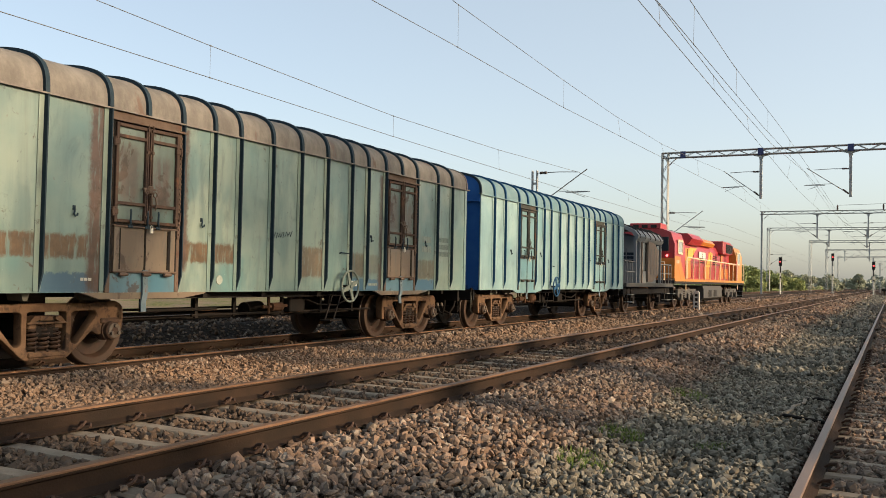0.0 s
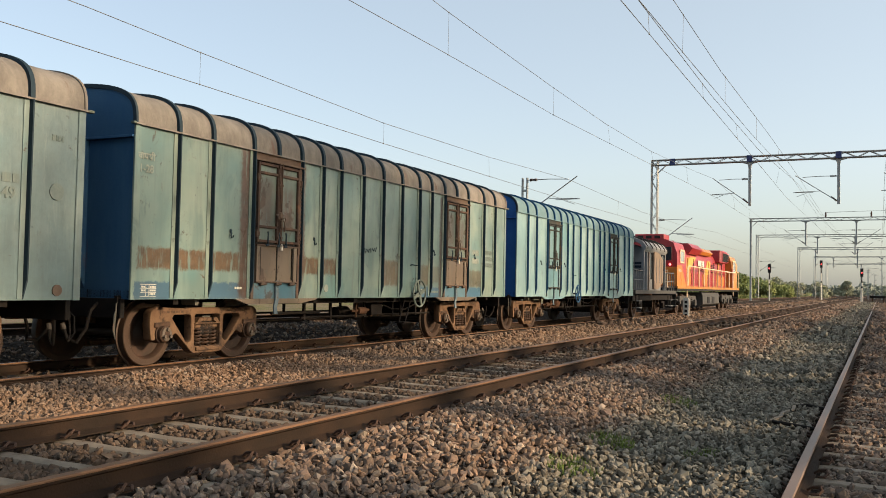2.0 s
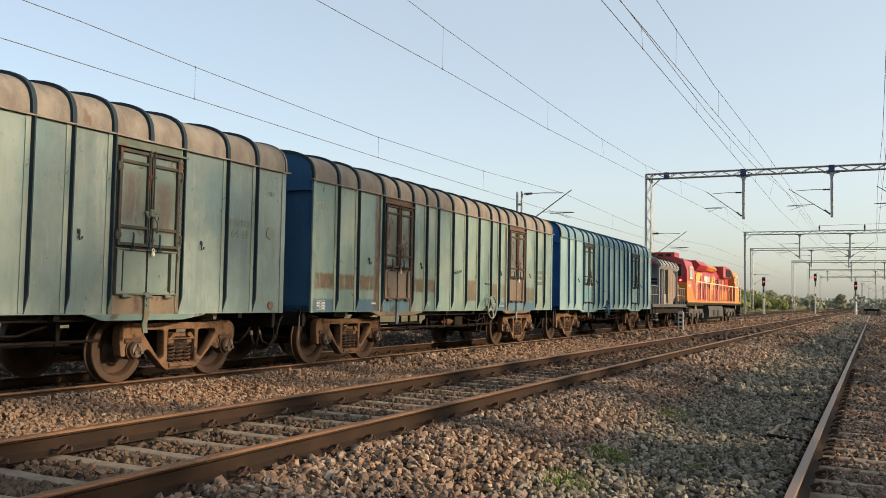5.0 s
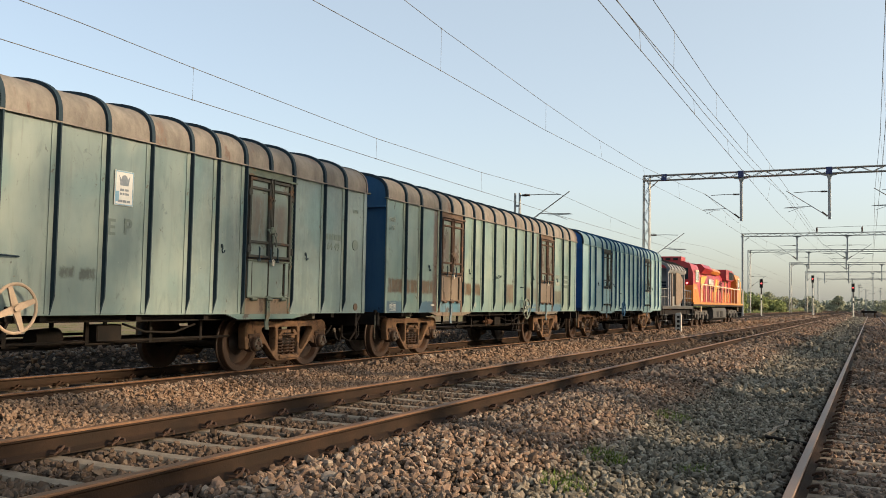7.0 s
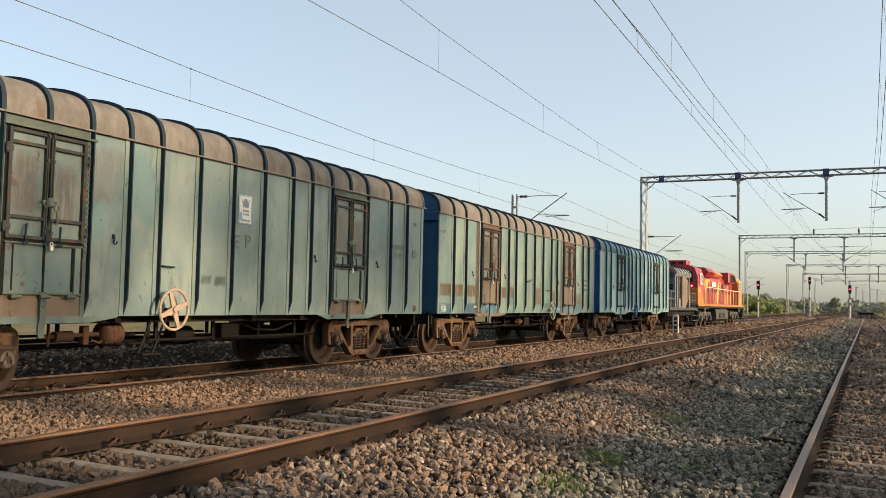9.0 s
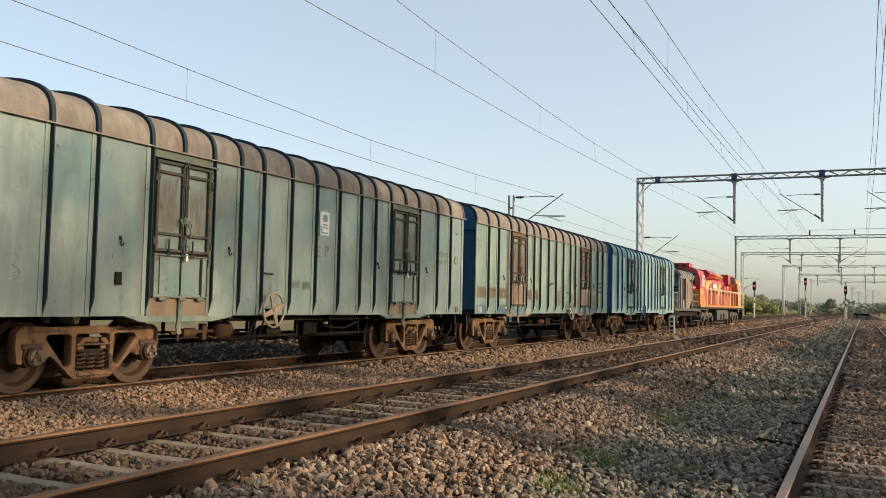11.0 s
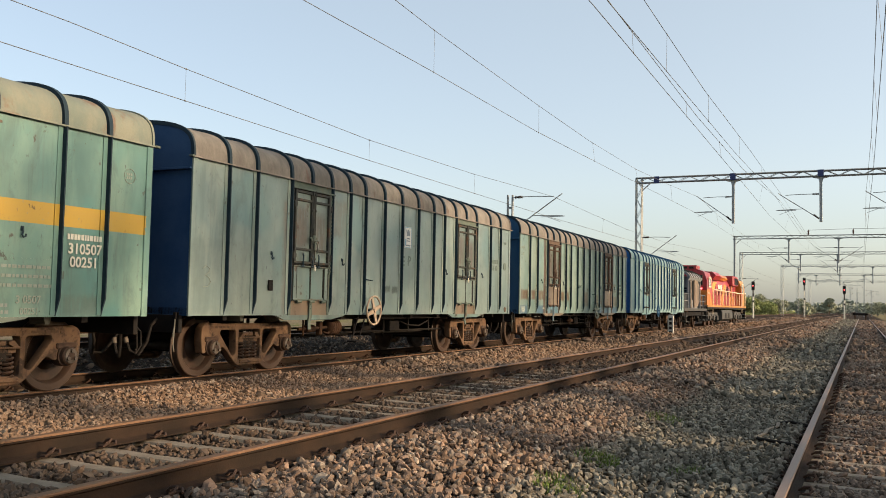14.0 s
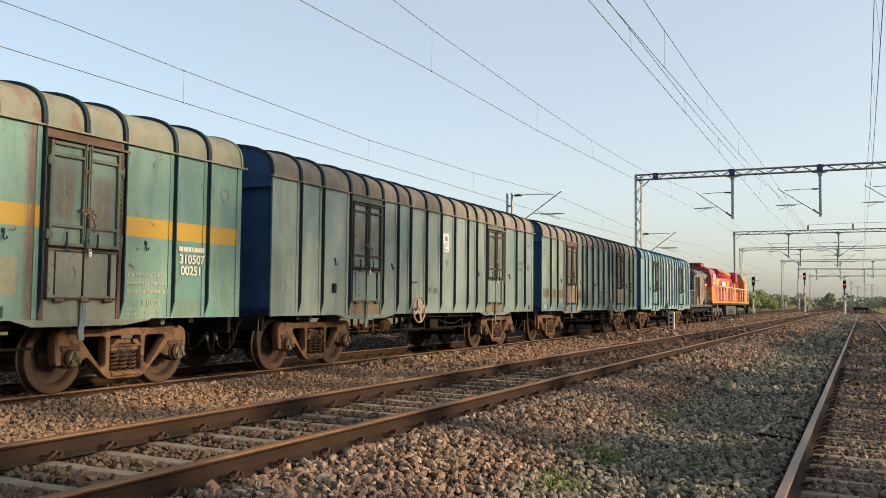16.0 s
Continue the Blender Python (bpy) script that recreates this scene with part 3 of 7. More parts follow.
strew("ballast_stones", "loose brown and grey ballast stones beside the main line", -9.9, 2.4, 4.0, 16.0, 900, 0.050, 1, off_rails)
strew("ballast_stones", "loose ballast stones further along the tracks", -10.2, 3.0, 16.0, 32.0, 250, 0.08, 2, off_rails)
strew("ballast_stones", "loose ballast stones far along the tracks", -11.0, 3.4, 32.0, 75.0, 42, 0.12, 3, off_rails)
strew("ballast_stones", "ballast stones in the distance", -12.0, 3.4, 75.0, 160.0, 14, 0.2, 5, off_rails)
strew("ballast_stones", "dark ballast stones on the bank beyond the train", -19.5, -10.4, 6.0, 34.0, 75, 0.07, 4, off_rails)

strew("ballast_stones", "loose ballast stones between the main and loop lines", -7.5, 3.0, -7.0, 4.0, 75, 0.07, 6, off_rails, False)

# Covered bogie wagons. In a wagon's space y runs along it, x = 0 is its middle and z = 0 the rail top.
HALF, SIDE_X, EAVE, SOLE = 6.79, 1.6, 3.40, 1.0
DOORS = (-3.57, 3.57)
RIBS = [-5.97, -5.23, -4.24, -2.9, -2.22, -1.62, -0.8, 0.0, 0.8, 1.62, 2.22, 2.9, 4.24, 5.23, 5.97]
ROOF_RIBS = sorted(RIBS + [-3.57, 3.57])
ARC = [(1.6, 3.41), (1.592, 3.56), (1.55, 3.69), (1.46, 3.79), (1.31, 3.87), (1.08, 3.935), (0.7, 3.985), (0.3, 4.005), (0, 4.01)]


def finer(pts, n):
    """A smooth curve through the points, n pieces to each span."""
    out = []
    for i in range(len(pts) - 1):
        a, b, c, d = (Vector(pts[min(max(j, 0), len(pts) - 1)]) for j in (i - 1, i, i + 1, i + 2))
        for j in range(n):
            t = j / n
            q = 0.5 * (2 * b + (c - a) * t + (2 * a - 5 * b + 4 * c - d) * t * t + (3 * b - a - 3 * c + d) * t ** 3)
            out.append((q.x, q.y))
    return out + [pts[-1]]


ARC = finer(ARC + [(-x, z) for x, z in ARC[-2::-1]], 2)
AXLES = [b + w for b in (-4.77, 4.77) for w in (-1.0, 1.0)]
WHEEL_R = 0.48


def arc_out(d):
    """The roof's section, moved outwards by d."""
    out = []
    for i, (x, z) in enumerate(ARC):
        a, b = Vector(ARC[max(i - 1, 0)]), Vector(ARC[min(i + 1, len(ARC) - 1)])
        t = (b - a).normalized()
        out.append((x + t.y * d, z - t.x * d))
    return out


def roof_strip(bm, y0, y1, d0, d1, n=1, sag=0.0, rnd=None):
    lo, hi = arc_out(d0), arc_out(d1)
    rows = []
    for j in range(n + 1):
        y = y0 + (y1 - y0) * j / n
        s = -sag * math.sin(math.pi * j / n)
        q = arc_out(d1 + s)
        rows.append(([bm.verts.new((x, y, z)) for x, z in q], [bm.verts.new((x, y, z)) for x, z in lo]))
    for (a, c), (b, e) in zip(rows, rows[1:]):
        for i in range(len(lo) - 1):
            bm.faces.new((a[i], a[i + 1], b[i + 1], b[i]))
            bm.faces.new((c[i], e[i], e[i + 1], c[i + 1]))
    for a, c in (rows[0], rows[-1]):
        for i in range(len(lo) - 1):
            bm.faces.new((a[i], c[i], c[i + 1], a[i + 1]))
    for i in (0, len(lo) - 1):
        for (a, c), (b, e) in zip(rows, rows[1:]):
            bm.faces.new((a[i], b[i], e[i], c[i]))
    return bm


def dented_panel(bm, x, y0, y1, z0, z1, seed, deep=0.007, thick=0.02, sign=1):
    """A steel plate with shallow dents, facing +x or -x."""
    ny, nz = 5, 11
    front = []
    for j in range(nz + 1):
        z = z0 + (z1 - z0) * j / nz
        row = []
        for i in range(ny + 1):
            y = y0 + (y1 - y0) * i / ny
            inner = 0 < i < ny and 0 < j < nz
            d = deep * noise.noise(Vector((y * 1.7, z * 1.3, seed))) * 1.6 if inner else 0
            row.append(bm.verts.new((x + sign * d, y, z)))
        front.append(row)
    for a, b in zip(front, front[1:]):
        for i in range(ny):
            bm.faces.new((a[i], a[i + 1], b[i + 1], b[i]))
    edge = [front[0][i] for i in range(ny + 1)] + [front[j][ny] for j in range(1, nz + 1)] + \
           [front[nz][i] for i in range(ny - 1, -1, -1)] + [front[j][0] for j in range(nz - 1, 0, -1)]
    back = [bm.verts.new((x - sign * thick, v.co.y, v.co.z)) for v in edge]
    k = len(edge)
    for i in range(k):
        bm.faces.new((edge[i], edge[(i + 1) % k], back[(i + 1) % k], back[i]))
    bm.faces.new(back)
    return bm


def hook(bm, y, z, x=SIDE_X):
    """A cast lashing hook."""
    box(bm, x, x + 0.015, y - 0.022, y + 0.022, z + 0.03, z + 0.09, 0.004)
    pts = [(x + 0.02, y, z + 0.07), (x + 0.03, y - 0.004, z + 0.02), (x + 0.034, y - 0.02, z - 0.02), (x + 0.038, y - 0.006, z - 0.045), (x + 0.038, y + 0.026, z - 0.035), (x + 0.038, y + 0.032, z - 0.005)]
    return pipe(bm, pts, 0.011, 6)


def leaf(bm, y0, y1, z0, z1, seed):
    """One upper door leaf: a plate in a raised frame with two cross bars."""
    x = SIDE_X + 0.012
    dented_panel(bm, x + 0.012, y0 + 0.02, y1 - 0.02, z0 + 0.02, z1 - 0.02, seed, 0.008)
    return bm


def leaf_frame(bm, y0, y1, z0, z1):
    x = SIDE_X + 0.012
    f = x + 0.058
    for a, b in ((y0, y0 + 0.05), (y1 - 0.05, y1)):
        box(bm, x - 0.01, f, a, b, z0, z1, 0.006)
    for c in (z0 + 0.025, z0 + 0.26, z1 - 0.17, z1 - 0.025):
        box(bm, x - 0.01, f - 0.004, y0 + 0.05, y1 - 0.05, c - 0.022, c + 0.022, 0.005)
    return bm


def side_frame():
    """Cast side frame of a three-piece bogie, about the bogie's middle."""
    top = [(-1.23, 0.62), (-1.22, 0.80), (-1.12, 0.865), (-0.6, 0.84), (-0.2, 0.845), (0.2, 0.845), (0.6, 0.84), (1.12, 0.865), (1.22, 0.80), (1.23, 0.62)]
    right = [(1.20, 0.40), (1.13, 0.40), (1.13, 0.60), (0.87, 0.60), (0.86, 0.44), (0.80, 0.44), (0.70, 0.50), (0.36, 0.20), (0.30, 0.165)]
    left = [(-y, z) for y, z in right[::-1]]
    edge = rounded((top + right + left)[::-1], 0.05, 3)
    tri_r = rounded([(0.355, 0.34), (0.36, 0.735), (0.42, 0.765), (0.76, 0.765), (0.80, 0.70), (0.46, 0.30)], 0.08, 4)
    tri_l = [(-y, z) for y, z in tri_r[::-1]]
    mid = rounded([(-0.305, 0.25), (-0.305, 0.765), (0.305, 0.765), (0.305, 0.25)], 0.05, 3)
    return outline("side_frame", [edge, tri_r, tri_l, mid], 1.07, 1.22, 0.012)


MESHES = {}


def bogie(parent, yb):
    e = new("bogie", None)
    e.parent = parent
    e.location = (0, yb, 0)
    if not MESHES:
        sf = part("side_frame", side_frame(), bogie_steel, e, "cast steel side frame brown with rust dust")
        bm = bmesh.new()
        for y in (-0.17, 0.0, 0.17):
            coil(bm, 1.15, y, 0.26, 0.53, 0.066, 0.017, 5)
        sp = part("spring", bm, spring_steel, e, "nest of coil springs")
        bm = bmesh.new()
        box(bm, 1.02, 1.25, -0.27, 0.27, 0.19, 0.25, 0.01)
        seat = part("spring_seat", bm, bogie_steel, e)
        bm = bmesh.new()
        box(bm, 1.0, 1.20, -0.26, 0.26, 0.54, 0.60, 0.01)
        box(bm, 1.0, 1.24, -0.30, 0.30, 0.60, 0.625, 0.005)
        for s in (-1, 1):
            prism(bm, [(s * 0.27, 0.62), (s * 0.2, 0.70), (s * 0.12, 0.70), (s * 0.12, 0.66), (s * 0.2, 0.62)], 1.05, 1.235)
        box(bm, 1.0, 1.22, -0.1, 0.1, 0.64, 0.70, 0.008)
        bol = part("bolster_end", bm, bogie_steel, e)
        bm = bmesh.new()
        lathe(bm, [(1.10, 0.14), (1.24, 0.14), (1.245, 0.125), (1.30, 0.12), (1.315, 0.105), (1.32, 0.06), (1.335, 0.055), (1.335, 0.02)], "x", 20, (0, 0, WHEEL_R))
        for i in range(3):
            a = math.radians(90 + 120 * i)
            cyl(bm, (1.31, 0.07 * math.cos(a), WHEEL_R + 0.07 * math.sin(a)), (1.345, 0.07 * math.cos(a), WHEEL_R + 0.07 * math.sin(a)), 0.022, 8)
        box(bm, 1.06, 1.25, -0.16, 0.16, 0.575, 0.65, 0.015)
        ax = part("axle_box", bm, spring_steel, e, "grease-dark axle box with bolted cap")
        bm = bmesh.new()
        lathe(bm, [(1.318, 0.10), (1.328, 0.098), (1.332, 0.085)], "x", 20, (0, 0, WHEEL_R))
        for i in range(3):
            a = math.radians(90 + 120 * i)
            cyl(bm, (1.33, 0.066 * math.cos(a), WHEEL_R + 0.066 * math.sin(a)), (1.36, 0.066 * math.cos(a), WHEEL_R + 0.066 * math.sin(a)), 0.026, 8)
        cap = part("axle_cap", bm, cap_grey, e, "greyed cap with three bolts")
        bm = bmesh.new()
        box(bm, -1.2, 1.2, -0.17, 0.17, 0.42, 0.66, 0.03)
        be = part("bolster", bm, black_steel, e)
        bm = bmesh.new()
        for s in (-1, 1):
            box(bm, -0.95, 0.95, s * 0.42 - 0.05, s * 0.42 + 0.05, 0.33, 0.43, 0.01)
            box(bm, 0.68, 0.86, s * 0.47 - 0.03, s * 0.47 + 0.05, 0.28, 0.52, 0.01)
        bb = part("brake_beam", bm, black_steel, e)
        bm = bmesh.new()
        bars(bm, 1.2205, -1.0, -0.55, 0.775, 0.825, 1, 5, 0.3, 6)
        bars(bm, 1.2205, 0.45, 0.95, 0.775, 0.825, 1, 6, 0.3, 6)
        dk = tagged(part("cast_lettering", bm, stencil_black, e, smooth=0), kind="stuff")
        MESHES.update(sf=sf, sp=sp, seat=seat, bol=bol, ax=ax, cap=cap, be=be, bb=bb, dk=dk)
        bm = bmesh.new()
        lathe(bm, [(0.80, 0.06), (0.80, 0.13), (0.84, 0.15), (0.82, 0.40), (0.805, 0.42), (0.805, 0.505), (0.835, 0.508), (0.845, 0.487), (0.94, WHEEL_R), (0.95, 0.47), (0.95, 0.385), (0.935, 0.37), (0.862, 0.345), (0.858, 0.20), (0.92, 0.13), (0.96, 0.12), (0.96, 0.06)], "x", 48)
        MESHES["wheel"] = part("wheel", bm, wheel_steel, None, "rust-brown steel wheel with worn rim")
        bm = bmesh.new()
        cyl(bm, (-1.1, 0, 0), (1.1, 0, 0), 0.075, 16)
        box(bm, 1.1, 1.12, -0.03, 0.03, -0.03, 0.03)
        MESHES["axle"] = part("axle", bm, wheel_steel, None)
        made = {"sf", "sp", "seat", "bol", "be", "bb", "dk"}
    else:
        made = set()
        for key in ("sf", "sp", "seat", "bol", "be", "bb", "dk"):
            again(MESHES[key], e)
    flip = pose(0, 0, 0, 0, 0, 180)
    for key in ("sf", "sp", "seat", "bol"):
        again(MESHES[key], e, flip)
    first = True
    for y in (-1.0, 1.0):
        for m in (pose(0, y, 0), pose(0, -y, 0, 0, 0, 180)):
            if made and first:
                MESHES["ax"].matrix_basis = MESHES["cap"].matrix_basis = m
                first = False
            else:
                again(MESHES["ax"], e, m)
                again(MESHES["cap"], e, m)
    return e


def wheelset(parent, y, r=WHEEL_R):
    e = new("wheelset", None)
    e.parent = parent
    e.location = (0, y, r)
    for key, m in (("wheel", pose(0, 0, 0)), ("wheel", pose(0, 0, 0, 0, 0, 180)), ("axle", pose(0, 0, 0))):
        ob = MESHES[key]
        if ob.parent is None:
            ob.parent, ob.matrix_basis = e, m
        else:
            again(ob, e, m)
    return e


def wagon(label, look_, seed, turned=False):
    """look_: materials of side, door, flap, frame, roof, rib, end; hand wheel material; and what sets this wagon apart."""
    w = new("covered_wagon", None)
    tagged(w, label, "freight wagon", "covered wagons of the train")
    mat_side, mat_door, mat_flap, mat_frame, mat_roof, mat_rib, mat_end, mat_hand, mat_trim, mat_sill = look_
    rnd = random.Random(seed)
    # sides: plates between the ribs, none where a doorway is
    marks = [-HALF] + RIBS + [HALF]
    for a, b in zip(marks, marks[1:]):
        if a in (-4.24, 2.9):
            continue
        bm = bmesh.new()
        dented_panel(bm, SIDE_X, a, b, SOLE, EAVE, seed + a)
        box(bm, SIDE_X - 0.01, SIDE_X + 0.004, a + 0.02, b - 0.02, 1.262, 1.27)
        if rnd.random() < 0.5:
            box(bm, SIDE_X - 0.01, SIDE_X + 0.003, a + 0.02, b - 0.02, 1.705, 1.711)
        part("side_panel", bm, mat_side, w)
    bm = bmesh.new()
    box(bm, -SIDE_X, -SIDE_X + 0.03, -HALF, HALF, SOLE, EAVE)
    part("far_side_wall", bm, mat_side, w)
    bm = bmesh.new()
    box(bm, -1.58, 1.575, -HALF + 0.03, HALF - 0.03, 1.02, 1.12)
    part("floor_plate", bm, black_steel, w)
    # ribs: an upright web with a flange, cut to a slant at the foot
    bm = bmesh.new()
    prism(bm, [(SIDE_X, EAVE - 0.01), (SIDE_X + 0.074, EAVE - 0.01), (SIDE_X + 0.074, 1.24), (SIDE_X, 1.01)], -0.008, 0.012, "y")
    box(bm, SIDE_X, SIDE_X + 0.009, -0.075, -0.008, 1.02, EAVE - 0.01)
    # mat_rib's dark tone carries the web's shaded side; the flange has side paint
    first = part("rib", bm, mat_rib, w)
    first.location = (0, RIBS[0], 0)
    bm = bmesh.new()
    box(bm, SIDE_X, SIDE_X + 0.012, -0.082, -0.010, 1.02, EAVE - 0.01)
    flange = part("rib_flange", bm, mat_side, w)
    flange.location = (0, RIBS[0] - 0.001, 0)
    for y in RIBS[1:]:
        again(first, w, pose(0, y, 0))
        again(flange, w, pose(0, y - 0.001, 0))
    for s in (-1, 1):
        bm = bmesh.new()
        box(bm, SIDE_X - 0.02, SIDE_X + 0.018, s * HALF - s * 0.10, s * HALF + s * 0.012, SOLE - 0.005, EAVE, 0.006)
        part("corner_post", bm, mat_side, w)
    # eaves
    bm = bmesh.new()
    prism(bm, [(SIDE_X - 0.01, EAVE + 0.018), (SIDE_X + 0.05, EAVE + 0.012), (SIDE_X + 0.054, EAVE - 0.012), (SIDE_X + 0.042, EAVE - 0.012), (SIDE_X + 0.04, EAVE + 0.0), (SIDE_X - 0.01, EAVE + 0.0)], -HALF - 0.03, HALF + 0.02, "y")
    part("eaves_gutter", bm, mat_roof, w)
    for a, b in ((-HALF - 0.08, -HALF - 0.03), (HALF + 0.02, HALF + 0.11)):
        bm = bmesh.new()
        box(bm, SIDE_X - 0.02, SIDE_X + 0.055, a, b, EAVE - 0.012, EAVE + 0.022, 0.006)
        part("gutter_spout", bm, trim_green, w)
    # roof
    ry = [-HALF] + ROOF_RIBS + [HALF]
    for a, b in zip(ry, ry[1:]):
        part("roof_sheet", roof_strip(bmesh.new(), a, b, -0.02, 0.012, 4, rnd.uniform(0.002, 0.014)), mat_roof, w)
    first = part("roof_rib", roof_strip(bmesh.new(), -0.035, 0.03, 0.0, 0.058), mat_rib, w)
    first.location = (0, ROOF_RIBS[0], 0)
    for y in ROOF_RIBS[1:]:
        again(first, w, pose(0, y, 0))
    for s in (-1, 1):
        bm = roof_strip(bmesh.new(), s * HALF - 0.02, s * HALF + 0.02, -0.03, 0.03)
        part("roof_end_band", bm, rib_dark if s < 0 else mat_roof, w)
    # ends
    for s in (-1, 1):
        bm = bmesh.new()
        box(bm, -1.57, 1.57, s * (HALF - 0.08), s * (HALF - 0.03), SOLE, EAVE)
        part("end_wall", bm, mat_end, w)
        bm = bmesh.new()
        prism(bm, [(x * 0.985, z - 0.01) for x, z in ARC] + [(-1.57, 3.22), (1.57, 3.22)], s * (HALF - 0.03), s * (HALF + 0.0), "y")
        box(bm, -1.58, 1.58, s * (HALF - 0.03), s * (HALF + 0.035), 3.215, 3.25, 0.004)
        part("gable_plate", bm, mat_end, w)
        for x in (-0.62, 0.62):
            bm = bmesh.new()
            prism(bm, [(s * (HALF - 0.04), 3.22), (s * (HALF + 0.10), 3.22), (s * (HALF + 0.10), 1.38), (s * (HALF - 0.04), 1.12)], x - 0.09, x + 0.09, "x")
            part("end_stanchion", bm, mat_end, w)
        bm = bmesh.new()
        box(bm, -1.45, 1.45, s * (HALF - 0.06), s * (HALF + 0.02), 0.74, SOLE + 0.01, 0.008)
        part("headstock", bm, black_steel, w)
        bm = bmesh.new()
        box(bm, -0.16, 0.16, s * HALF, s * (HALF + 0.22), 0.72, 0.98, 0.02)
        box(bm, -0.11, 0.13, s * (HALF + 0.22), s * (HALF + 0.45), 0.70, 1.0, 0.04)
        part("coupler", bm, rust_steel, w, "knuckle coupler between the wagons")
        bm = bmesh.new()
        pipe(bm, [(0.45, s * (HALF + 0.02), 0.86), (0.45, s * (HALF + 0.14), 0.82), (0.40, s * (HALF + 0.24), 0.62), (0.28, s * (HALF + 0.34), 0.42), (0.16, s * (HALF + 0.44), 0.42)], 0.022, 8)
        part("brake_hose", bm, black_steel, w)
        bm = bmesh.new()
        pipe(bm, [(1.38, s * (HALF + 0.02), 0.98), (1.40, s * (HALF + 0.05), 0.82), (1.40, s * (HALF + 0.07), 0.56), (1.40, s * (HALF + 0.045), 0.46)], 0.011, 8)
        pipe(bm, [(1.40, s * (HALF + 0.05), 0.84), (1.43, s * (HALF + 0.10), 0.78), (1.43, s * (HALF + 0.115), 0.58), (1.40, s * (HALF + 0.045), 0.46)], 0.011, 8)
        part("uncoupling_lever", bm, frame_grey if s < 0 else black_steel, w)
        bm = bmesh.new()
        box(bm, 1.35, 1.41, s * (HALF - 0.06), s * (HALF + 0.04), 0.95, 1.05, 0.006)
        part("lever_bracket", bm, black_steel, w)
        bm = bmesh.new()
        pipe(bm, [(1.02, s * (HALF + 0.0), 0.95), (1.02, s * (HALF + 0.13), 0.84), (0.99, s * (HALF + 0.17), 0.6), (0.90, s * (HALF + 0.24), 0.40), (0.78, s * (HALF + 0.30), 0.46), (0.72, s * (HALF + 0.32), 0.62)], 0.024, 8)
        hose = part("brake_hose", bm, black_steel, w)
        bm = bmesh.new()
        cyl(bm, (0.73, s * (HALF + 0.315), 0.58), (0.71, s * (HALF + 0.325), 0.66), 0.034, 10)
        part("hose_coupling", bm, cap_grey, hose)
    # doorways
    for yd in DOORS:
        lo, hi = yd - 0.67, yd + 0.67
        bm = bmesh.new()
        dented_panel(bm, SIDE_X + 0.012, lo + 0.02, hi - 0.02, 3.275, EAVE, seed + yd, 0.004)
        part("door_header", bm, mat_frame, w)
        bm = bmesh.new()
        prism(bm, [(SIDE_X, 3.30), (SIDE_X + 0.075, 3.285), (SIDE_X + 0.078, 3.255), (SIDE_X + 0.05, 3.255), (SIDE_X + 0.045, 3.268), (SIDE_X, 3.268)], lo + 0.01, hi + 0.05, "y")
        part("drip_rail", bm, mat_frame, w)
        for a, b in ((lo, lo + 0.075), (hi - 0.09, hi - 0.015)):
            bm = bmesh.new()
            box(bm, SIDE_X - 0.02, SIDE_X + 0.03, a, b, SOLE, 3.275, 0.006)
            part("door_jamb", bm, mat_frame, w)
        for a, b in ((lo + 0.085, yd - 0.012), (yd + 0.012, hi - 0.10)):
            lf = part("door_leaf", leaf(bmesh.new(), a, b, 1.92, 3.235, seed + a), mat_door, w)
            part("leaf_frame", leaf_frame(bmesh.new(), a, b, 1.92, 3.235), mat_trim, lf)
            for z in (2.06, 2.98):
                bm = bmesh.new()
                y0 = a - 0.05 if a < yd - 0.1 else b - 0.06
                box(bm, SIDE_X + 0.03, SIDE_X + 0.075, y0, y0 + 0.11, z - 0.035, z + 0.035, 0.006)
                cyl(bm, (SIDE_X + 0.07, y0 + (0.02 if a < yd - 0.1 else 0.09), z - 0.06), (SIDE_X + 0.07, y0 + (0.02 if a < yd - 0.1 else 0.09), z + 0.06), 0.018, 8)
                part("hinge", bm, mat_trim, lf)
        # black strips round the leaves stand in for the shadow lines of the gaps
        bm = bmesh.new()
        for a, b in ((lo + 0.058, lo + 0.097), (yd - 0.014, yd + 0.014), (hi - 0.125, hi - 0.080)):
            box(bm, SIDE_X - 0.01, SIDE_X + 0.034, a, b, 1.25, 3.27)
        for z in (1.90, 3.245):
            box(bm, SIDE_X - 0.01, SIDE_X + 0.033, lo + 0.09, hi - 0.1, z - 0.016, z + 0.016)
        part("door_seal", bm, black_steel, w)
        # lock rods and hasp
        bm = bmesh.new()
        for dy in (-0.035, 0.045):
            cyl(bm, (SIDE_X + 0.075, yd + dy, 1.96), (SIDE_X + 0.075, yd + dy, 3.27), 0.011, 8)
            for z in (2.02, 2.35, 2.9, 3.2):
                box(bm, SIDE_X + 0.04, SIDE_X + 0.09, yd + dy - 0.022, yd + dy + 0.022, z - 0.02, z + 0.02, 0.004)
        part("lock_rod", bm, mat_trim, w)
        bm = bmesh.new()
        box(bm, SIDE_X + 0.05, SIDE_X + 0.08, yd - 0.11, yd + 0.12, 2.385, 2.415, 0.006)
        box(bm, SIDE_X + 0.06, SIDE_X + 0.10, yd - 0.025, yd + 0.065, 2.34, 2.45, 0.015)
        ring(bm, (SIDE_X + 0.09, yd + 0.10, 2.33), 0.035, 0.009, "x", 14, 6)
        pipe(bm, [(SIDE_X + 0.09, yd + 0.10, 2.30), (SIDE_X + 0.10, yd + 0.115, 2.2), (SIDE_X + 0.09, yd + 0.105, 2.12)], 0.011, 6)
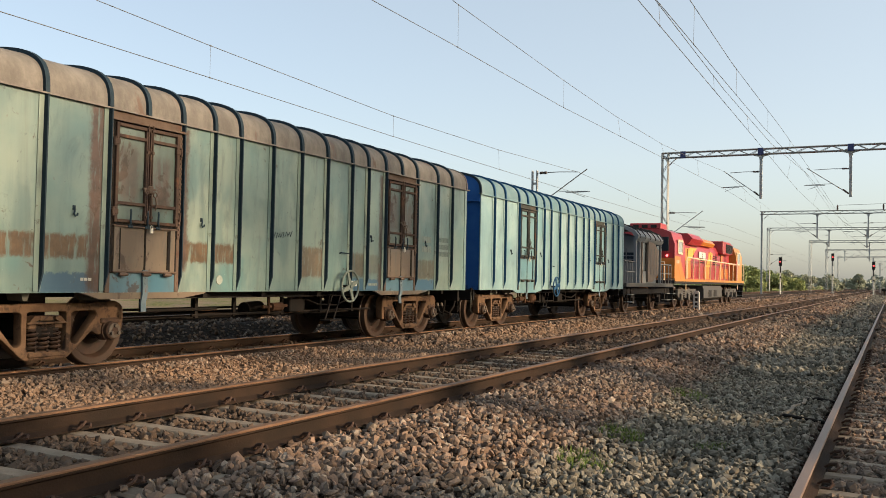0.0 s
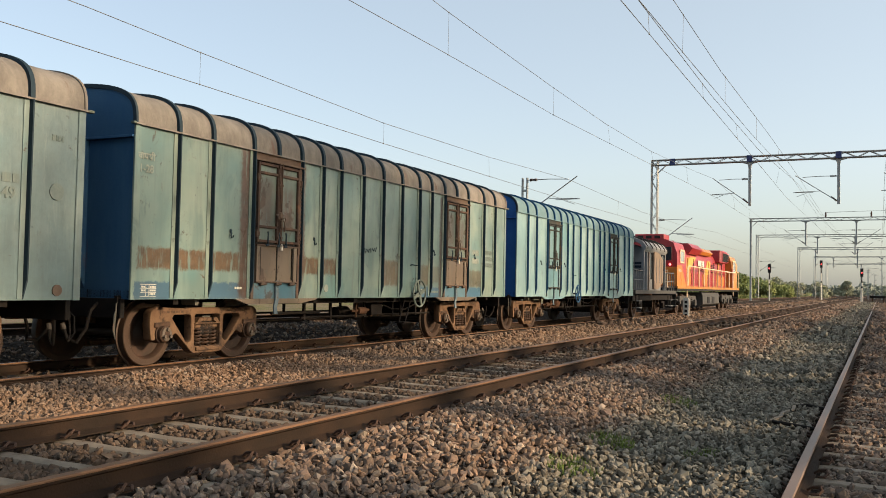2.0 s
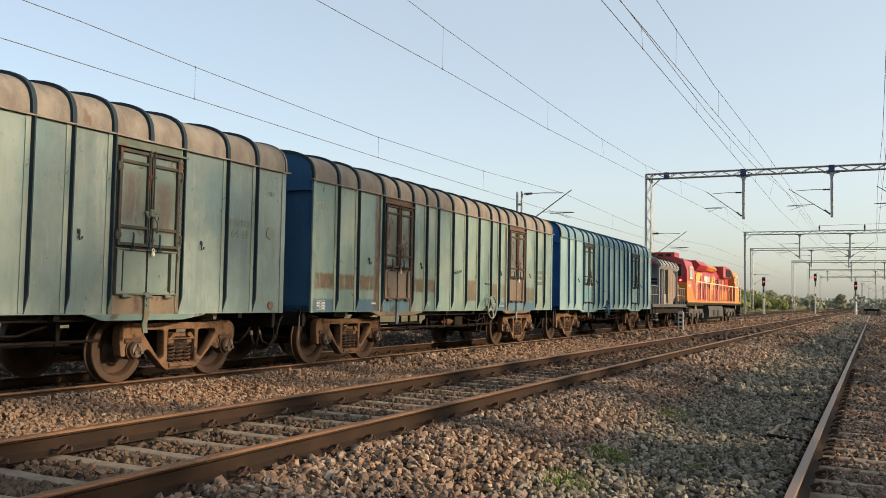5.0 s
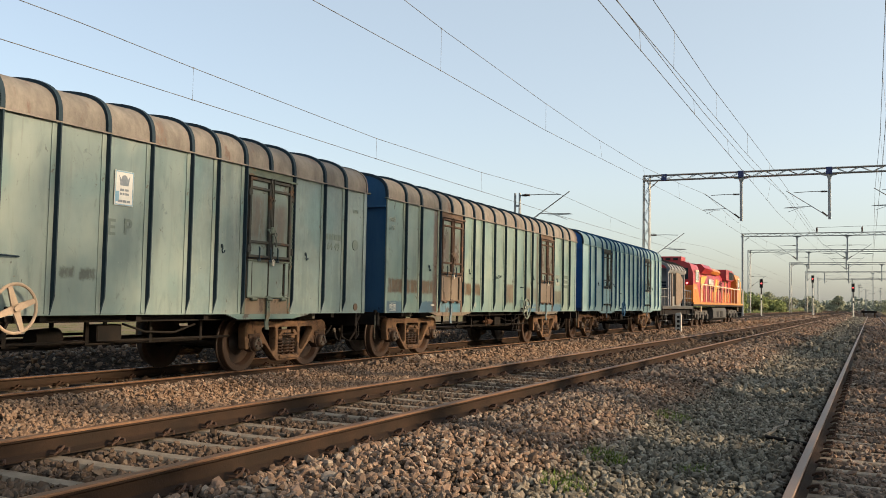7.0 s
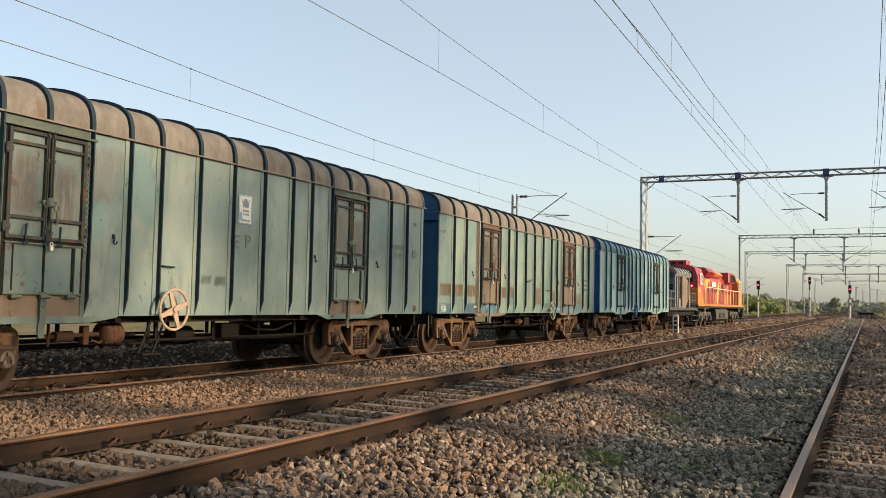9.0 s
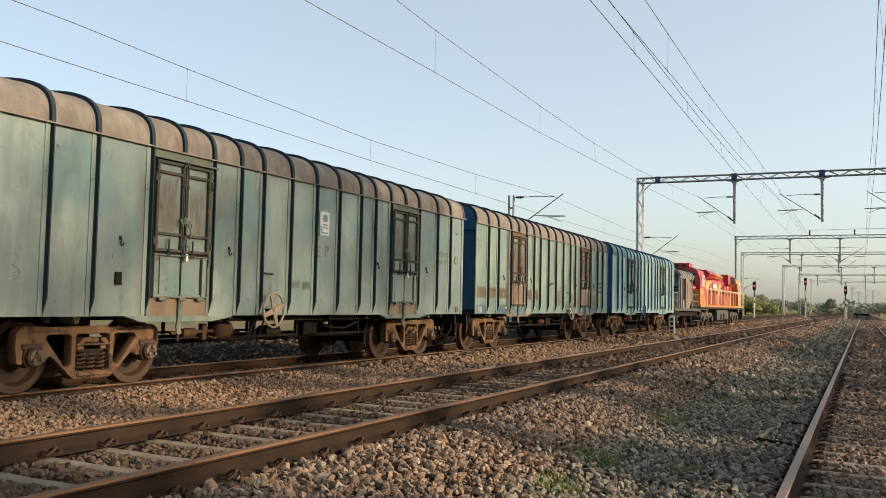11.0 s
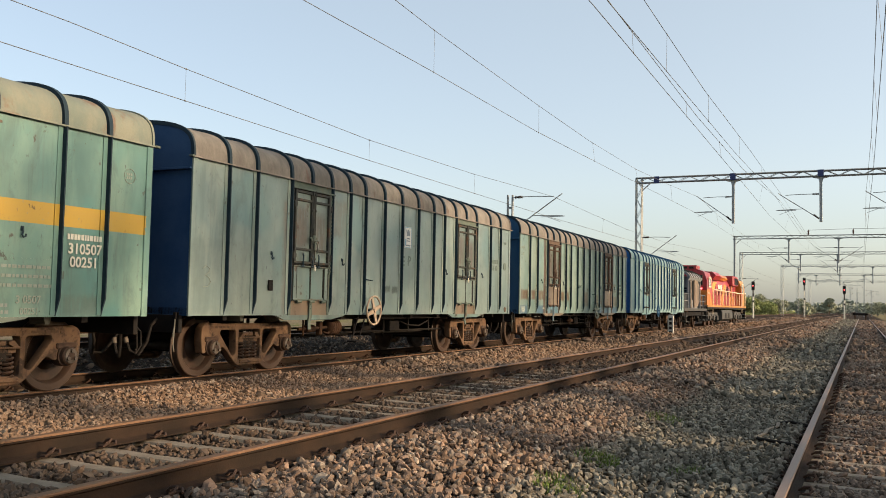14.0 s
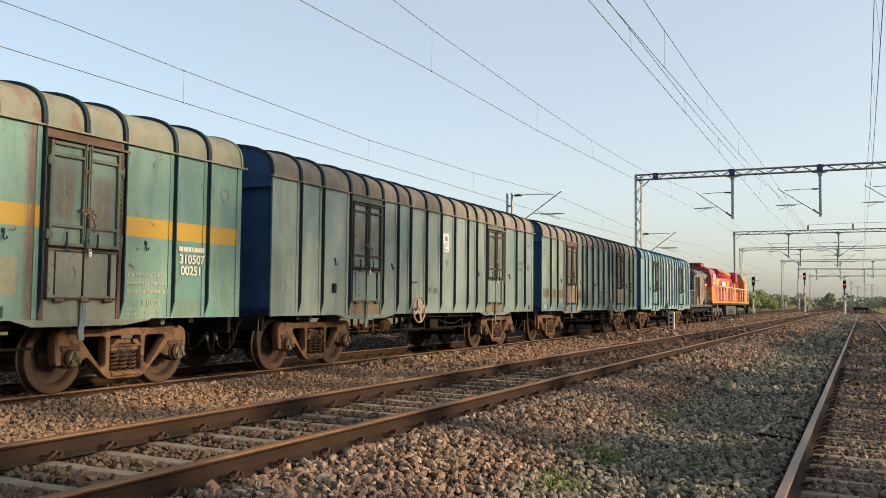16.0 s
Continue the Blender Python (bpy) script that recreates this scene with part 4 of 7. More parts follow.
        pipe(bm, [(SIDE_X + 0.09, yd - 0.1, 2.40), (SIDE_X + 0.12, yd - 0.12, 2.36), (SIDE_X + 0.11, yd - 0.08, 2.32)], 0.013, 6)
        box(bm, SIDE_X + 0.07, SIDE_X + 0.105, yd + 0.01, yd + 0.05, 2.18, 2.32, 0.01)
        part("hasp", bm, mat_frame, w, "rusty hasp across the door leaves")
        for dy in (-0.3, 0.0, 0.2):
            bm = bmesh.new()
            pipe(bm, [(SIDE_X + 0.06, yd + dy, 2.10), (SIDE_X + 0.085, yd + dy - 0.02, 2.07), (SIDE_X + 0.09, yd + dy - 0.03, 1.96), (SIDE_X + 0.07, yd + dy, 1.88)], 0.014, 6)
            box(bm, SIDE_X + 0.04, SIDE_X + 0.08, yd + dy - 0.05, yd + dy + 0.03, 1.86, 1.90, 0.006)
            part("door_catch", bm, rib_dark, w)
        bm = bmesh.new()
        box(bm, SIDE_X + 0.07, SIDE_X + 0.10, yd + 0.03, yd + 0.08, 1.80, 1.87, 0.008)
        ring(bm, (SIDE_X + 0.085, yd + 0.055, 1.885), 0.022, 0.006, "x", 12, 6)
        part("padlock", bm, brass_lock, w, "pale metal padlock")
        bm = bmesh.new()
        box(bm, SIDE_X + 0.03, SIDE_X + 0.05, hi - 0.085, hi - 0.035, 1.75, 3.2, 0.004)
        z = 1.8
        while z < 3.2:
            box(bm, SIDE_X + 0.05, SIDE_X + 0.068, hi - 0.075, hi - 0.045, z, z + 0.03, 0.005)
            z += 0.072
        part("hinge_strip", bm, mat_frame, w)
        # the flap below
        bm = bmesh.new()
        x = SIDE_X + 0.02
        dented_panel(bm, x + 0.005, lo + 0.09, hi - 0.11, 1.27, 1.88, seed + 3 + yd, 0.008)
        flap = part("door_flap", bm, mat_flap, w)
        for y, wide, deep, m in ((lo + 0.15, 0.045, 0.03, mat_flap), (yd, 0.006, 0.014, black_steel), (hi - 0.17, 0.045, 0.03, mat_flap)):
            bm = bmesh.new()
            box(bm, x, x + deep, y - wide, y + wide, 1.28, 1.87, 0.003)
            part("flap_stiffener", bm, m, flap)
        for y in (lo + 0.215, hi - 0.235):
            bm = bmesh.new()
            box(bm, x, x + 0.016, y - 0.017, y + 0.017, 1.31, 1.85)
            part("flap_slot", bm, black_steel, flap)
        for z in (1.275, 1.875):
            bm = bmesh.new()
            box(bm, x, x + 0.045, lo + 0.085, hi - 0.105, z - 0.012, z + 0.012, 0.004)
            part("flap_rail", bm, mat_frame, flap)
        for y in (lo + 0.26, yd, hi - 0.28):
            bm = bmesh.new()
            box(bm, x + 0.01, x + 0.06, y - 0.05, y + 0.05, 1.215, 1.27, 0.008)
            cyl(bm, (x + 0.055, y - 0.07, 1.24), (x + 0.055, y + 0.07, 1.24), 0.02, 8)
            part("flap_hinge", bm, mat_frame, flap)
        bm = bmesh.new()
        dented_panel(bm, SIDE_X + 0.018, lo + 0.03, hi - 0.03, 1.0, 1.255, seed + 9 + yd, 0.004)
        part("sill_plate", bm, mat_sill, w)
        bm = bmesh.new()
        prism(bm, [(yd - 1.05, 1.0), (yd + 1.25, 1.0), (yd + 1.2, 0.975), (yd + 0.75, 0.915), (yd - 0.75, 0.915), (yd - 1.0, 0.985)], SIDE_X - 0.03, SIDE_X + 0.022)
        part("threshold_beam", bm, mat_flap, w)
        bm = bmesh.new()
        prism(bm, [(SIDE_X + 0.03, 1.30), (SIDE_X + 0.055, 1.30), (SIDE_X + 0.06, 0.98), (SIDE_X + 0.03, 0.86), (SIDE_X + 0.045, 0.74), (SIDE_X + 0.025, 0.74), (SIDE_X + 0.005, 0.86), (SIDE_X + 0.035, 0.98)], yd - 0.045, yd + 0.045, "y")
        for z in (1.12, 1.2):
            cyl(bm, (SIDE_X + 0.05, yd, z), (SIDE_X + 0.068, yd, z), 0.018, 8)
        part("door_strap", bm, mat_frame if seed == 22 else strap_blue, w, "bent steel strap hanging below the doorway")
        for s in (-1.18, 1.12):
            part("lashing_hook", hook(bmesh.new(), yd + s, 2.0), rib_dark, w)
    yh = 1.42 if turned else -1.42
    bm = bmesh.new()
    pipe(bm, [(SIDE_X, yh - 0.13, 1.70), (SIDE_X + 0.05, yh - 0.13, 1.71), (SIDE_X + 0.05, yh + 0.11, 1.70), (SIDE_X, yh + 0.11, 1.70)], 0.012, 6)
    part("grab_handle", bm, rib_dark, w)
    # hand brake
    zh, xh = 1.09, SIDE_X + 0.17
    bm = bmesh.new()
    ring(bm, (xh, yh, zh), 0.285, 0.02, "x", 40, 8)
    for i in range(4):
        a = math.radians(20 + 90 * i)
        d = Vector((0, math.cos(a), math.sin(a)))
        n_ = Vector((0, -math.sin(a), math.cos(a)))
        c = Vector((xh, yh, zh))
        vs = []
        for x in (-0.012, 0.012):
            for p, wd in ((0.0, 0.05), (0.275, 0.028)):
                for s in (-1, 1):
                    vs.append(bm.verts.new(c + d * p + n_ * wd * s + Vector((x, 0, 0))))
        for q in ((0, 1, 3, 2), (4, 6, 7, 5), (0, 4, 5, 1), (2, 3, 7, 6), (0, 2, 6, 4), (1, 5, 7, 3)):
            bm.faces.new([vs[j] for j in q])
    cyl(bm, (xh - 0.02, yh, zh), (xh + 0.03, yh, zh), 0.035, 12)
    hw = part("hand_brake_wheel", bm, mat_hand, w, "four-spoked hand brake wheel")
    bm = bmesh.new()
    cyl(bm, (1.25, yh, zh), (xh, yh, zh), 0.02, 8)
    cyl(bm, (1.3, yh, zh), (1.3, yh, 0.6), 0.025, 8)
    box(bm, 1.25, 1.66, yh - 0.05, yh + 0.05, 0.93, 0.99, 0.008)
    part("brake_shaft", bm, black_steel, w)
    bm = bmesh.new()
    for y in (yh - 0.12, yh + 0.16):
        prism(bm, [(y, 0.99), (y + 0.04, 0.99), (y - 0.22, 0.47), (y - 0.26, 0.47)], 1.46, 1.475)
    box(bm, 1.40, 1.62, yh - 0.42, yh - 0.06, 0.45, 0.475, 0.004)
    part("foot_step", bm, black_steel, w)
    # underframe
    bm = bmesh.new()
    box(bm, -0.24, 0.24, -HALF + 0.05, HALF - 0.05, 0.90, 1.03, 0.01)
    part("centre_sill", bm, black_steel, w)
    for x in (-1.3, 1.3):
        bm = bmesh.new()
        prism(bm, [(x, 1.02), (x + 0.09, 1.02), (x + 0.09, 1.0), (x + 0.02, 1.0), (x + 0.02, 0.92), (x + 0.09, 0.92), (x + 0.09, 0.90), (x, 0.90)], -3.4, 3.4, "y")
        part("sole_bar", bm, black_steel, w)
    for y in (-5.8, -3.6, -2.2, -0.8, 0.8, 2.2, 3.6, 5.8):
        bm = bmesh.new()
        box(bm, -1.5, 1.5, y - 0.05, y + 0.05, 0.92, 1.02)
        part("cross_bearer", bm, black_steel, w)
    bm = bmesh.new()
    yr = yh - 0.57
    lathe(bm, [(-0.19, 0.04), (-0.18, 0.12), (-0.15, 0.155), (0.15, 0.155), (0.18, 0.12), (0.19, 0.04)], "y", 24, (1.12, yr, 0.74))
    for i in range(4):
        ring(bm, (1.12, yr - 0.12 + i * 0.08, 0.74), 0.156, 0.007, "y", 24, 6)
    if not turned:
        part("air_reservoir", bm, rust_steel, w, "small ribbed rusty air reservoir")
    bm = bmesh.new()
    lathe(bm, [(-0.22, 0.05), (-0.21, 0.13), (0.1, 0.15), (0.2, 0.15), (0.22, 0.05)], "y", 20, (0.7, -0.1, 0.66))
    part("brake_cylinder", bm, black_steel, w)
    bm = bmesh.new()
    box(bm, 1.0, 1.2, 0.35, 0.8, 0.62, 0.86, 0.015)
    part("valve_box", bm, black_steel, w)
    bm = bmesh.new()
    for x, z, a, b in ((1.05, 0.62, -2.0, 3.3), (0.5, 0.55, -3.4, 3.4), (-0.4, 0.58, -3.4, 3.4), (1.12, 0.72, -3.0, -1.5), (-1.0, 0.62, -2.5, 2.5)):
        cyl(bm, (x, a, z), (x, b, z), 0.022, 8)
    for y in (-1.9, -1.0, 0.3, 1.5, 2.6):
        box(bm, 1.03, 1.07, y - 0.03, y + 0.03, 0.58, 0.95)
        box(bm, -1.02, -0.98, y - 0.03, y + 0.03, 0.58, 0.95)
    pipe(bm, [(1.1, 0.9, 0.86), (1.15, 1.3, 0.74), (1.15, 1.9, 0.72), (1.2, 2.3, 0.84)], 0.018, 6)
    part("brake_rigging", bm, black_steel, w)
    bm = bmesh.new()
    ya = yh - 1.0
    box(bm, 1.06, 1.16, ya - 0.05, ya + 0.05, 0.60, 0.86, 0.01)
    cyl(bm, (1.12, ya - 0.75, 0.72), (1.12, ya + 0.25, 0.74), 0.028, 8)
    cyl(bm, (1.15, ya - 0.62, 0.60), (1.15, ya - 0.62, 0.95), 0.02, 8)
    lathe(bm, [(-0.16, 0.02), (-0.15, 0.07), (0.13, 0.075), (0.15, 0.02)], "y", 14, (1.12, ya - 0.36, 0.72))
    pipe(bm, [(1.14, ya + 0.1, 0.66), (1.18, ya + 0.22, 0.62), (1.18, ya + 0.3, 0.70)], 0.018, 6)
    part("slack_adjuster", bm, rust_steel, w, "rusty brake slack adjuster rod")
    for y in (-4.77, 4.77):
        bm = bmesh.new()
        box(bm, -0.95, 0.95, y - 0.2, y + 0.2, 0.66, 1.0, 0.02)
        part("bolster_support", bm, black_steel, w)
        for s in (-0.55, 0.45):
            bm = prism(bmesh.new(), [(y + s, 0.99), (y + s + 0.12, 0.99), (y + s + 0.09, 0.90), (y + s + 0.03, 0.90)], 1.15, 1.42)
            part("side_bearer", bm, frame_grey, w)
    for yb in (-4.77, 4.77):
        bogie(w, yb)
    w_sets = [wheelset(w, y) for y in AXLES]
    return w, w_sets


paint_a = wagon_paint("paint_green_yellow_band", [(0.27, 0.39, 0.32), (0.25, 0.40, 0.35), (0.46, 0.48, 0.36)], 0.22,
                      [(-7, 2.83, 2.135, 2.405, (0.36, 0.225, 0.022), 0.97, 0.004), (4.32, 6.70, 2.135, 2.405, (0.36, 0.225, 0.022), 0.97, 0.004),
                       (2.70, 2.92, 1.0, 3.4, (0.12, 0.06, 0.038), 0.85, 0.06), (5.3, 5.96, 1.0, 1.26, (0.10, 0.095, 0.07), 0.4, 0.05), (1.9, 2.6, 1.3, 1.75, (0.24, 0.18, 0.11), 0.6, 0.04)], 0.4, 3.1)
# the first band puts shade on the wagon's far half into the paint
paint_b = wagon_paint("paint_pale_grey_green", [(0.51, 0.465, 0.40), (0.34, 0.375, 0.365), (0.62, 0.52, 0.43)], 0.12,
                      [(1.7, 6.9, 1.0, 3.4, (0.075, 0.125, 0.14), 0.40, 0.05), (-6.9, -5.2, 1.0, 2.2, (0.10, 0.13, 0.13), 0.25, 0.05), (-2.85, -2.3, 2.5, 3.2, (0.13, 0.085, 0.05), 0.45, 0.08),
                       (-4.42, -4.24, 1.0, 3.0, (0.12, 0.075, 0.05), 0.5, 0.05), (-0.68, -0.46, 1.48, 1.60, (0.05, 0.07, 0.065), 0.9, 0.03), (-0.36, -0.1, 1.46, 1.60, (0.05, 0.07, 0.065), 0.9, 0.03)], 0.5, 7.7)
RB = (0.088, 0.053, 0.027)
BL = (0.028, 0.075, 0.125)
paint_c = wagon_paint("paint_rusty_blue_green", [(0.48, 0.45, 0.36), (0.27, 0.355, 0.335), (0.60, 0.505, 0.385)], 0.2,
                      [(-6.7, -4.3, 1.43, 1.72, RB, 0.97, 0.03), (-2.85, -1.65, 1.43, 1.72, RB, 0.97, 0.03), (0.03, 0.76, 1.25, 1.77, (0.10, 0.062, 0.034), 0.85, 0.03), (1.66, 2.18, 1.27, 1.71, (0.09, 0.072, 0.045), 0.9, 0.03), (2.26, 2.72, 1.33, 1.70, RB, 0.5, 0.035), (4.32, 5.18, 1.25, 1.66, (0.085, 0.068, 0.04), 0.85, 0.03),
                       (-6.75, -6.05, 1.0, 1.25, BL, 0.9, 0.012), (-5.2, -4.25, 1.0, 1.25, BL, 0.9, 0.012), (1.64, 5.2, 1.0, 1.23, (0.03, 0.095, 0.16), 0.92, 0.012),
                       (-4.52, -4.24, 1.0, 3.4, (0.075, 0.041, 0.028), 0.97, 0.05), (-2.95, -2.74, 1.3, 3.35, (0.075, 0.042, 0.03), 0.95, 0.04), (2.7, 2.9, 1.0, 3.3, (0.06, 0.036, 0.027), 0.9, 0.04)], 0.45, 1.3)
paint_d = wagon_paint("paint_light_blue", [(0.60, 0.66, 0.63), (0.41, 0.53, 0.55), (0.76, 0.74, 0.68)], 0.05, [], 0.5, 9.4)
STAIN = (0.07, 0.042, 0.029)
DOOR_STAINS = [b for y in DOORS for b in ((y - 0.50, y - 0.14, 2.22, 2.95, STAIN, 0.75, 0.11), (y + 0.12, y + 0.46, 2.15, 2.85, STAIN, 0.75, 0.11))]
door_green = wagon_paint("door_green", [(0.24, 0.31, 0.26), (0.20, 0.28, 0.26), (0.33, 0.34, 0.27)], 0.30, DOOR_STAINS, 0.4, 2.2)
door_grey = wagon_paint("door_grey", [(0.34, 0.33, 0.285), (0.25, 0.28, 0.265), (0.40, 0.36, 0.29)], 0.38, DOOR_STAINS, 0.4, 5.2)
door_brown = wagon_paint("door_brown", [(0.26, 0.27, 0.23), (0.22, 0.25, 0.215), (0.30, 0.28, 0.23)], 0.6, DOOR_STAINS, 0.4, 4.1)
door_blue = wagon_paint("door_blue", [(0.40, 0.52, 0.52), (0.24, 0.42, 0.48), (0.50, 0.54, 0.50)], 0.3, [], 0.4, 6.1)
flap_grey = wagon_paint("flap_grey", [(0.36, 0.30, 0.25), (0.32, 0.27, 0.215), (0.42, 0.34, 0.28)], 0.36, [], 0.5, 8.0)
sill_blue = wagon_paint("sill_blue", [(0.20, 0.30, 0.36), (0.16, 0.28, 0.37), (0.26, 0.32, 0.34)], 0.3, [], 0.4, 6.6)
flap_rust = wagon_paint("flap_rust", [(0.36, 0.205, 0.14), (0.30, 0.16, 0.105), (0.42, 0.245, 0.165)], 0.5, [], 0.3, 8.8)
frame_rust = plain("frame_rust", (0.08, 0.056, 0.043), (0.125, 0.092, 0.072), 3, 0.8, 0.0, 0.25, 45, rust=0.4, rust_col=(0.082, 0.044, 0.031))
trim_green = plain("trim_green", (0.075, 0.10, 0.088), (0.115, 0.135, 0.112), 4, 0.75, 0.0, 0.2, 45, rust=0.42, rust_col=(0.11, 0.06, 0.036))
trim_dark = plain("trim_dark", (0.032, 0.038, 0.038), (0.065, 0.062, 0.054), 4, 0.75, 0.0, 0.2, 45, rust=0.5, rust_col=(0.085, 0.05, 0.033))
trim_rust = plain("trim_rust", (0.05, 0.034, 0.028), (0.09, 0.06, 0.045), 4, 0.8, 0.0, 0.25, 45, rust=0.4, rust_col=(0.12, 0.06, 0.038))
strap_blue = plain("strap_blue", (0.095, 0.135, 0.16), (0.14, 0.18, 0.20), 6, 0.7, 0.0, 0.2, 45, rust=0.3)
frame_grey = plain("frame_grey", (0.075, 0.08, 0.072), (0.115, 0.11, 0.09), 3, 0.75, 0.0, 0.2, 45, rust=0.35, rust_col=(0.16, 0.095, 0.06))


wagon_0, sets_0 = wagon("green covered wagon with yellow band and rusty door frames",
                        (paint_a, door_green, flap_grey, frame_rust, roof_pale, rib_dark, end_navy, wheel_pink, trim_green, flap_grey), 11)
# trim_dark on this wagon's leaf frames stands in for their shadow outlines
wagon_1, sets_1 = wagon("pale grey-green weathered covered wagon with white poster",
                        (paint_b, door_grey, door_grey, trim_green, roof_paint, rib_dark, end_navy, wheel_pink, trim_dark, flap_rust), 22)
wagon_2, sets_2 = wagon("blue-green covered wagon with rust patches and brown rusted doors",
                        (paint_c, door_brown, flap_rust, frame_rust, roof_paint, rib_dark, end_blue, wheel_green, trim_rust, sill_blue), 33, True)
wagon_3, sets_3 = wagon("light blue covered wagon with clean paint and bright blue ends",
                        (paint_d, door_blue, door_blue, trim_dark, roof_blue, rib_blue, end_bright, rib_blue, trim_dark, door_blue), 44)

# Lettering and marks on the sides.
X1 = SIDE_X + 0.008


def on_side(y, z, x=X1):
    return Matrix.Translation((x, y, z)) @ SIDE


lettering("wagon_number", "310507", 0.185, on_side(5.65, 1.86, SIDE_X + 0.015), stencil_white, wagon_0)
lettering("wagon_number", "00251", 0.185, on_side(5.64, 1.69, SIDE_X + 0.015), stencil_white, wagon_0)
tagged(part("stencil_line", bars(bmesh.new(), SIDE_X + 0.013, 5.36, 5.92, 1.97, 2.06, 1, 3, 0.2, 11), stencil_white, wagon_0, smooth=0), kind="stuff")
lettering("small_number", "3 0507", 0.13, on_side(4.82, 1.205), stencil_dim, wagon_0)
lettering("small_number", "00251", 0.11, on_side(4.84, 1.065), stencil_dim, wagon_0)
tagged(part("stencil_line", bars(bmesh.new(), X1, 4.36, 5.15, 1.32, 1.66, 3, 8, 0.66, 12), stencil_dim, wagon_0, smooth=0), kind="stuff")
tagged(part("stencil_line", bars(bmesh.new(), X1, 4.36, 4.55, 1.02, 1.18, 2, 9, 0.5, 3), chalk, wagon_0, smooth=0), kind="stuff")
bm = bmesh.new()
for i in range(7):
    a0, a1 = 2 * math.pi * i / 7, 2 * math.pi * (i + 0.72) / 7
    for j in range(3):
        b = a0 + (a1 - a0) * j / 3
        c = a0 + (a1 - a0) * (j + 1) / 3
        cyl(bm, (X1, 6.38 + 0.1 * math.cos(b), 2.92 + 0.1 * math.sin(b)), (X1, 6.38 + 0.1 * math.cos(c), 2.92 + 0.1 * math.sin(c)), 0.006, 6)
bars(bm, X1, 6.32, 6.44, 2.87, 2.97, 2, 4, 0.3, 3)
part("round_stencil", bm, stencil_dim, wagon_0, smooth=0)
bm = bmesh.new()
box(bm, X1, X1 + 0.004, 2.05, 2.42, 1.03, 1.17)
part("sign_patch", bm, rib_dark, wagon_0)
tagged(part("stencil_line", bars(bmesh.new(), X1 + 0.005, 2.09, 2.38, 1.05, 1.15, 2, 14, 0.4, 4), stencil_dim, wagon_0, smooth=0), kind="stuff")

bm = bmesh.new()
box(bm, X1, X1 + 0.012, 0.15, 0.49, 2.47, 2.94, 0.003)
poster = part("poster", bm, plain("poster_paper", (0.50, 0.51, 0.49), (0.58, 0.59, 0.57), 14, 0.8), wagon_1, "white printed poster with a blue drawing")
bm = bmesh.new()
for y0, y1, z0, z1 in ((0.16, 0.48, 2.475, 2.49), (0.16, 0.48, 2.92, 2.935), (0.16, 0.172, 2.475, 2.935), (0.468, 0.48, 2.475, 2.935)):
    box(bm, X1 + 0.0125, X1 + 0.015, y0, y1, z0, z1)
box(bm, X1 + 0.0125, X1 + 0.0145, 0.17, 0.23, 2.52, 2.66)
part("poster_border", bm, plain("poster_blue", (0.16, 0.30, 0.42), (0.22, 0.36, 0.46), 20, 0.6), poster)
bm = bmesh.new()
lathe(bm, [(X1 + 0.0125, 0.055), (X1 + 0.0145, 0.055), (X1 + 0.015, 0.04)], "x", 14, (0, 0.32, 2.83))
prism(bm, [(0.22, 2.88), (0.28, 2.80), (0.36, 2.80), (0.42, 2.88), (0.39, 2.74), (0.25, 2.74)], X1 + 0.0125, X1 + 0.0145)
bars(bm, X1 + 0.0125, 0.25, 0.42, 2.60, 2.71, 2, 2, 0.45, 3)
bars(bm, X1 + 0.0125, 0.22, 0.46, 2.51, 2.55, 1, 6, 0.2, 4)
part("poster_drawing", bm, plain("poster_grey", (0.16, 0.19, 0.22), (0.22, 0.25, 0.28), 20, 0.6), poster, smooth=0)
lettering("faded_number", "64 49", 0.19, on_side(5.60, 2.25), stencil_faint, wagon_1)
tagged(part("stencil_line", bars(bmesh.new(), X1, 5.34, 5.85, 2.37, 2.49, 1, 41, 0.1, 5), stencil_faint, wagon_1, smooth=0), kind="stuff")
bm = lathe(bmesh.new(), [(X1 - 0.01, 0.105), (X1 + 0.003, 0.105), (X1 + 0.004, 0.09)], "x", 24, (0, 6.40, 2.33))
part("round_patch", bm, stencil_faint, wagon_1)
tagged(part("stencil_line", bars(bmesh.new(), X1, 6.3, 6.5, 2.95, 3.03, 1, 42, 0.1, 4), stencil_faint, wagon_1, smooth=0), kind="stuff")
bm = pipe(bmesh.new(), [(SIDE_X + 0.012, -6.50 + y * 1.5, 1.6 + z * 1.35) for y, z in ((0.0, 0.09), (0.05, 0.125), (0.10, 0.10), (0.095, 0.05), (0.04, 0.015), (0.10, -0.01), (0.125, -0.06), (0.08, -0.115), (0.01, -0.11))], 0.005, 6)
part("chalk_mark", bm, stencil_dim, wagon_1, "chalked figure three")
lettering("faded_letter", "E", 0.30, on_side(0.13, 2.16), stencil_faint, wagon_1)
lettering("faded_letter", "P", 0.30, on_side(0.42, 2.18), stencil_faint, wagon_1)
for y, z in ((6.45, 1.12),):
    bm = bmesh.new()
    lathe(bm, [(X1 - 0.01, 0.07), (X1 + 0.012, 0.07), (X1 + 0.014, 0.05)], "x", 20, (0, y, z))
    part("round_plate", bm, frame_rust, wagon_1)
bm = bmesh.new()
box(bm, X1, X1 + 0.03, -4.83, -4.72, 1.42, 1.60, 0.004)
part("label_holder", bm, black_steel, wagon_1)

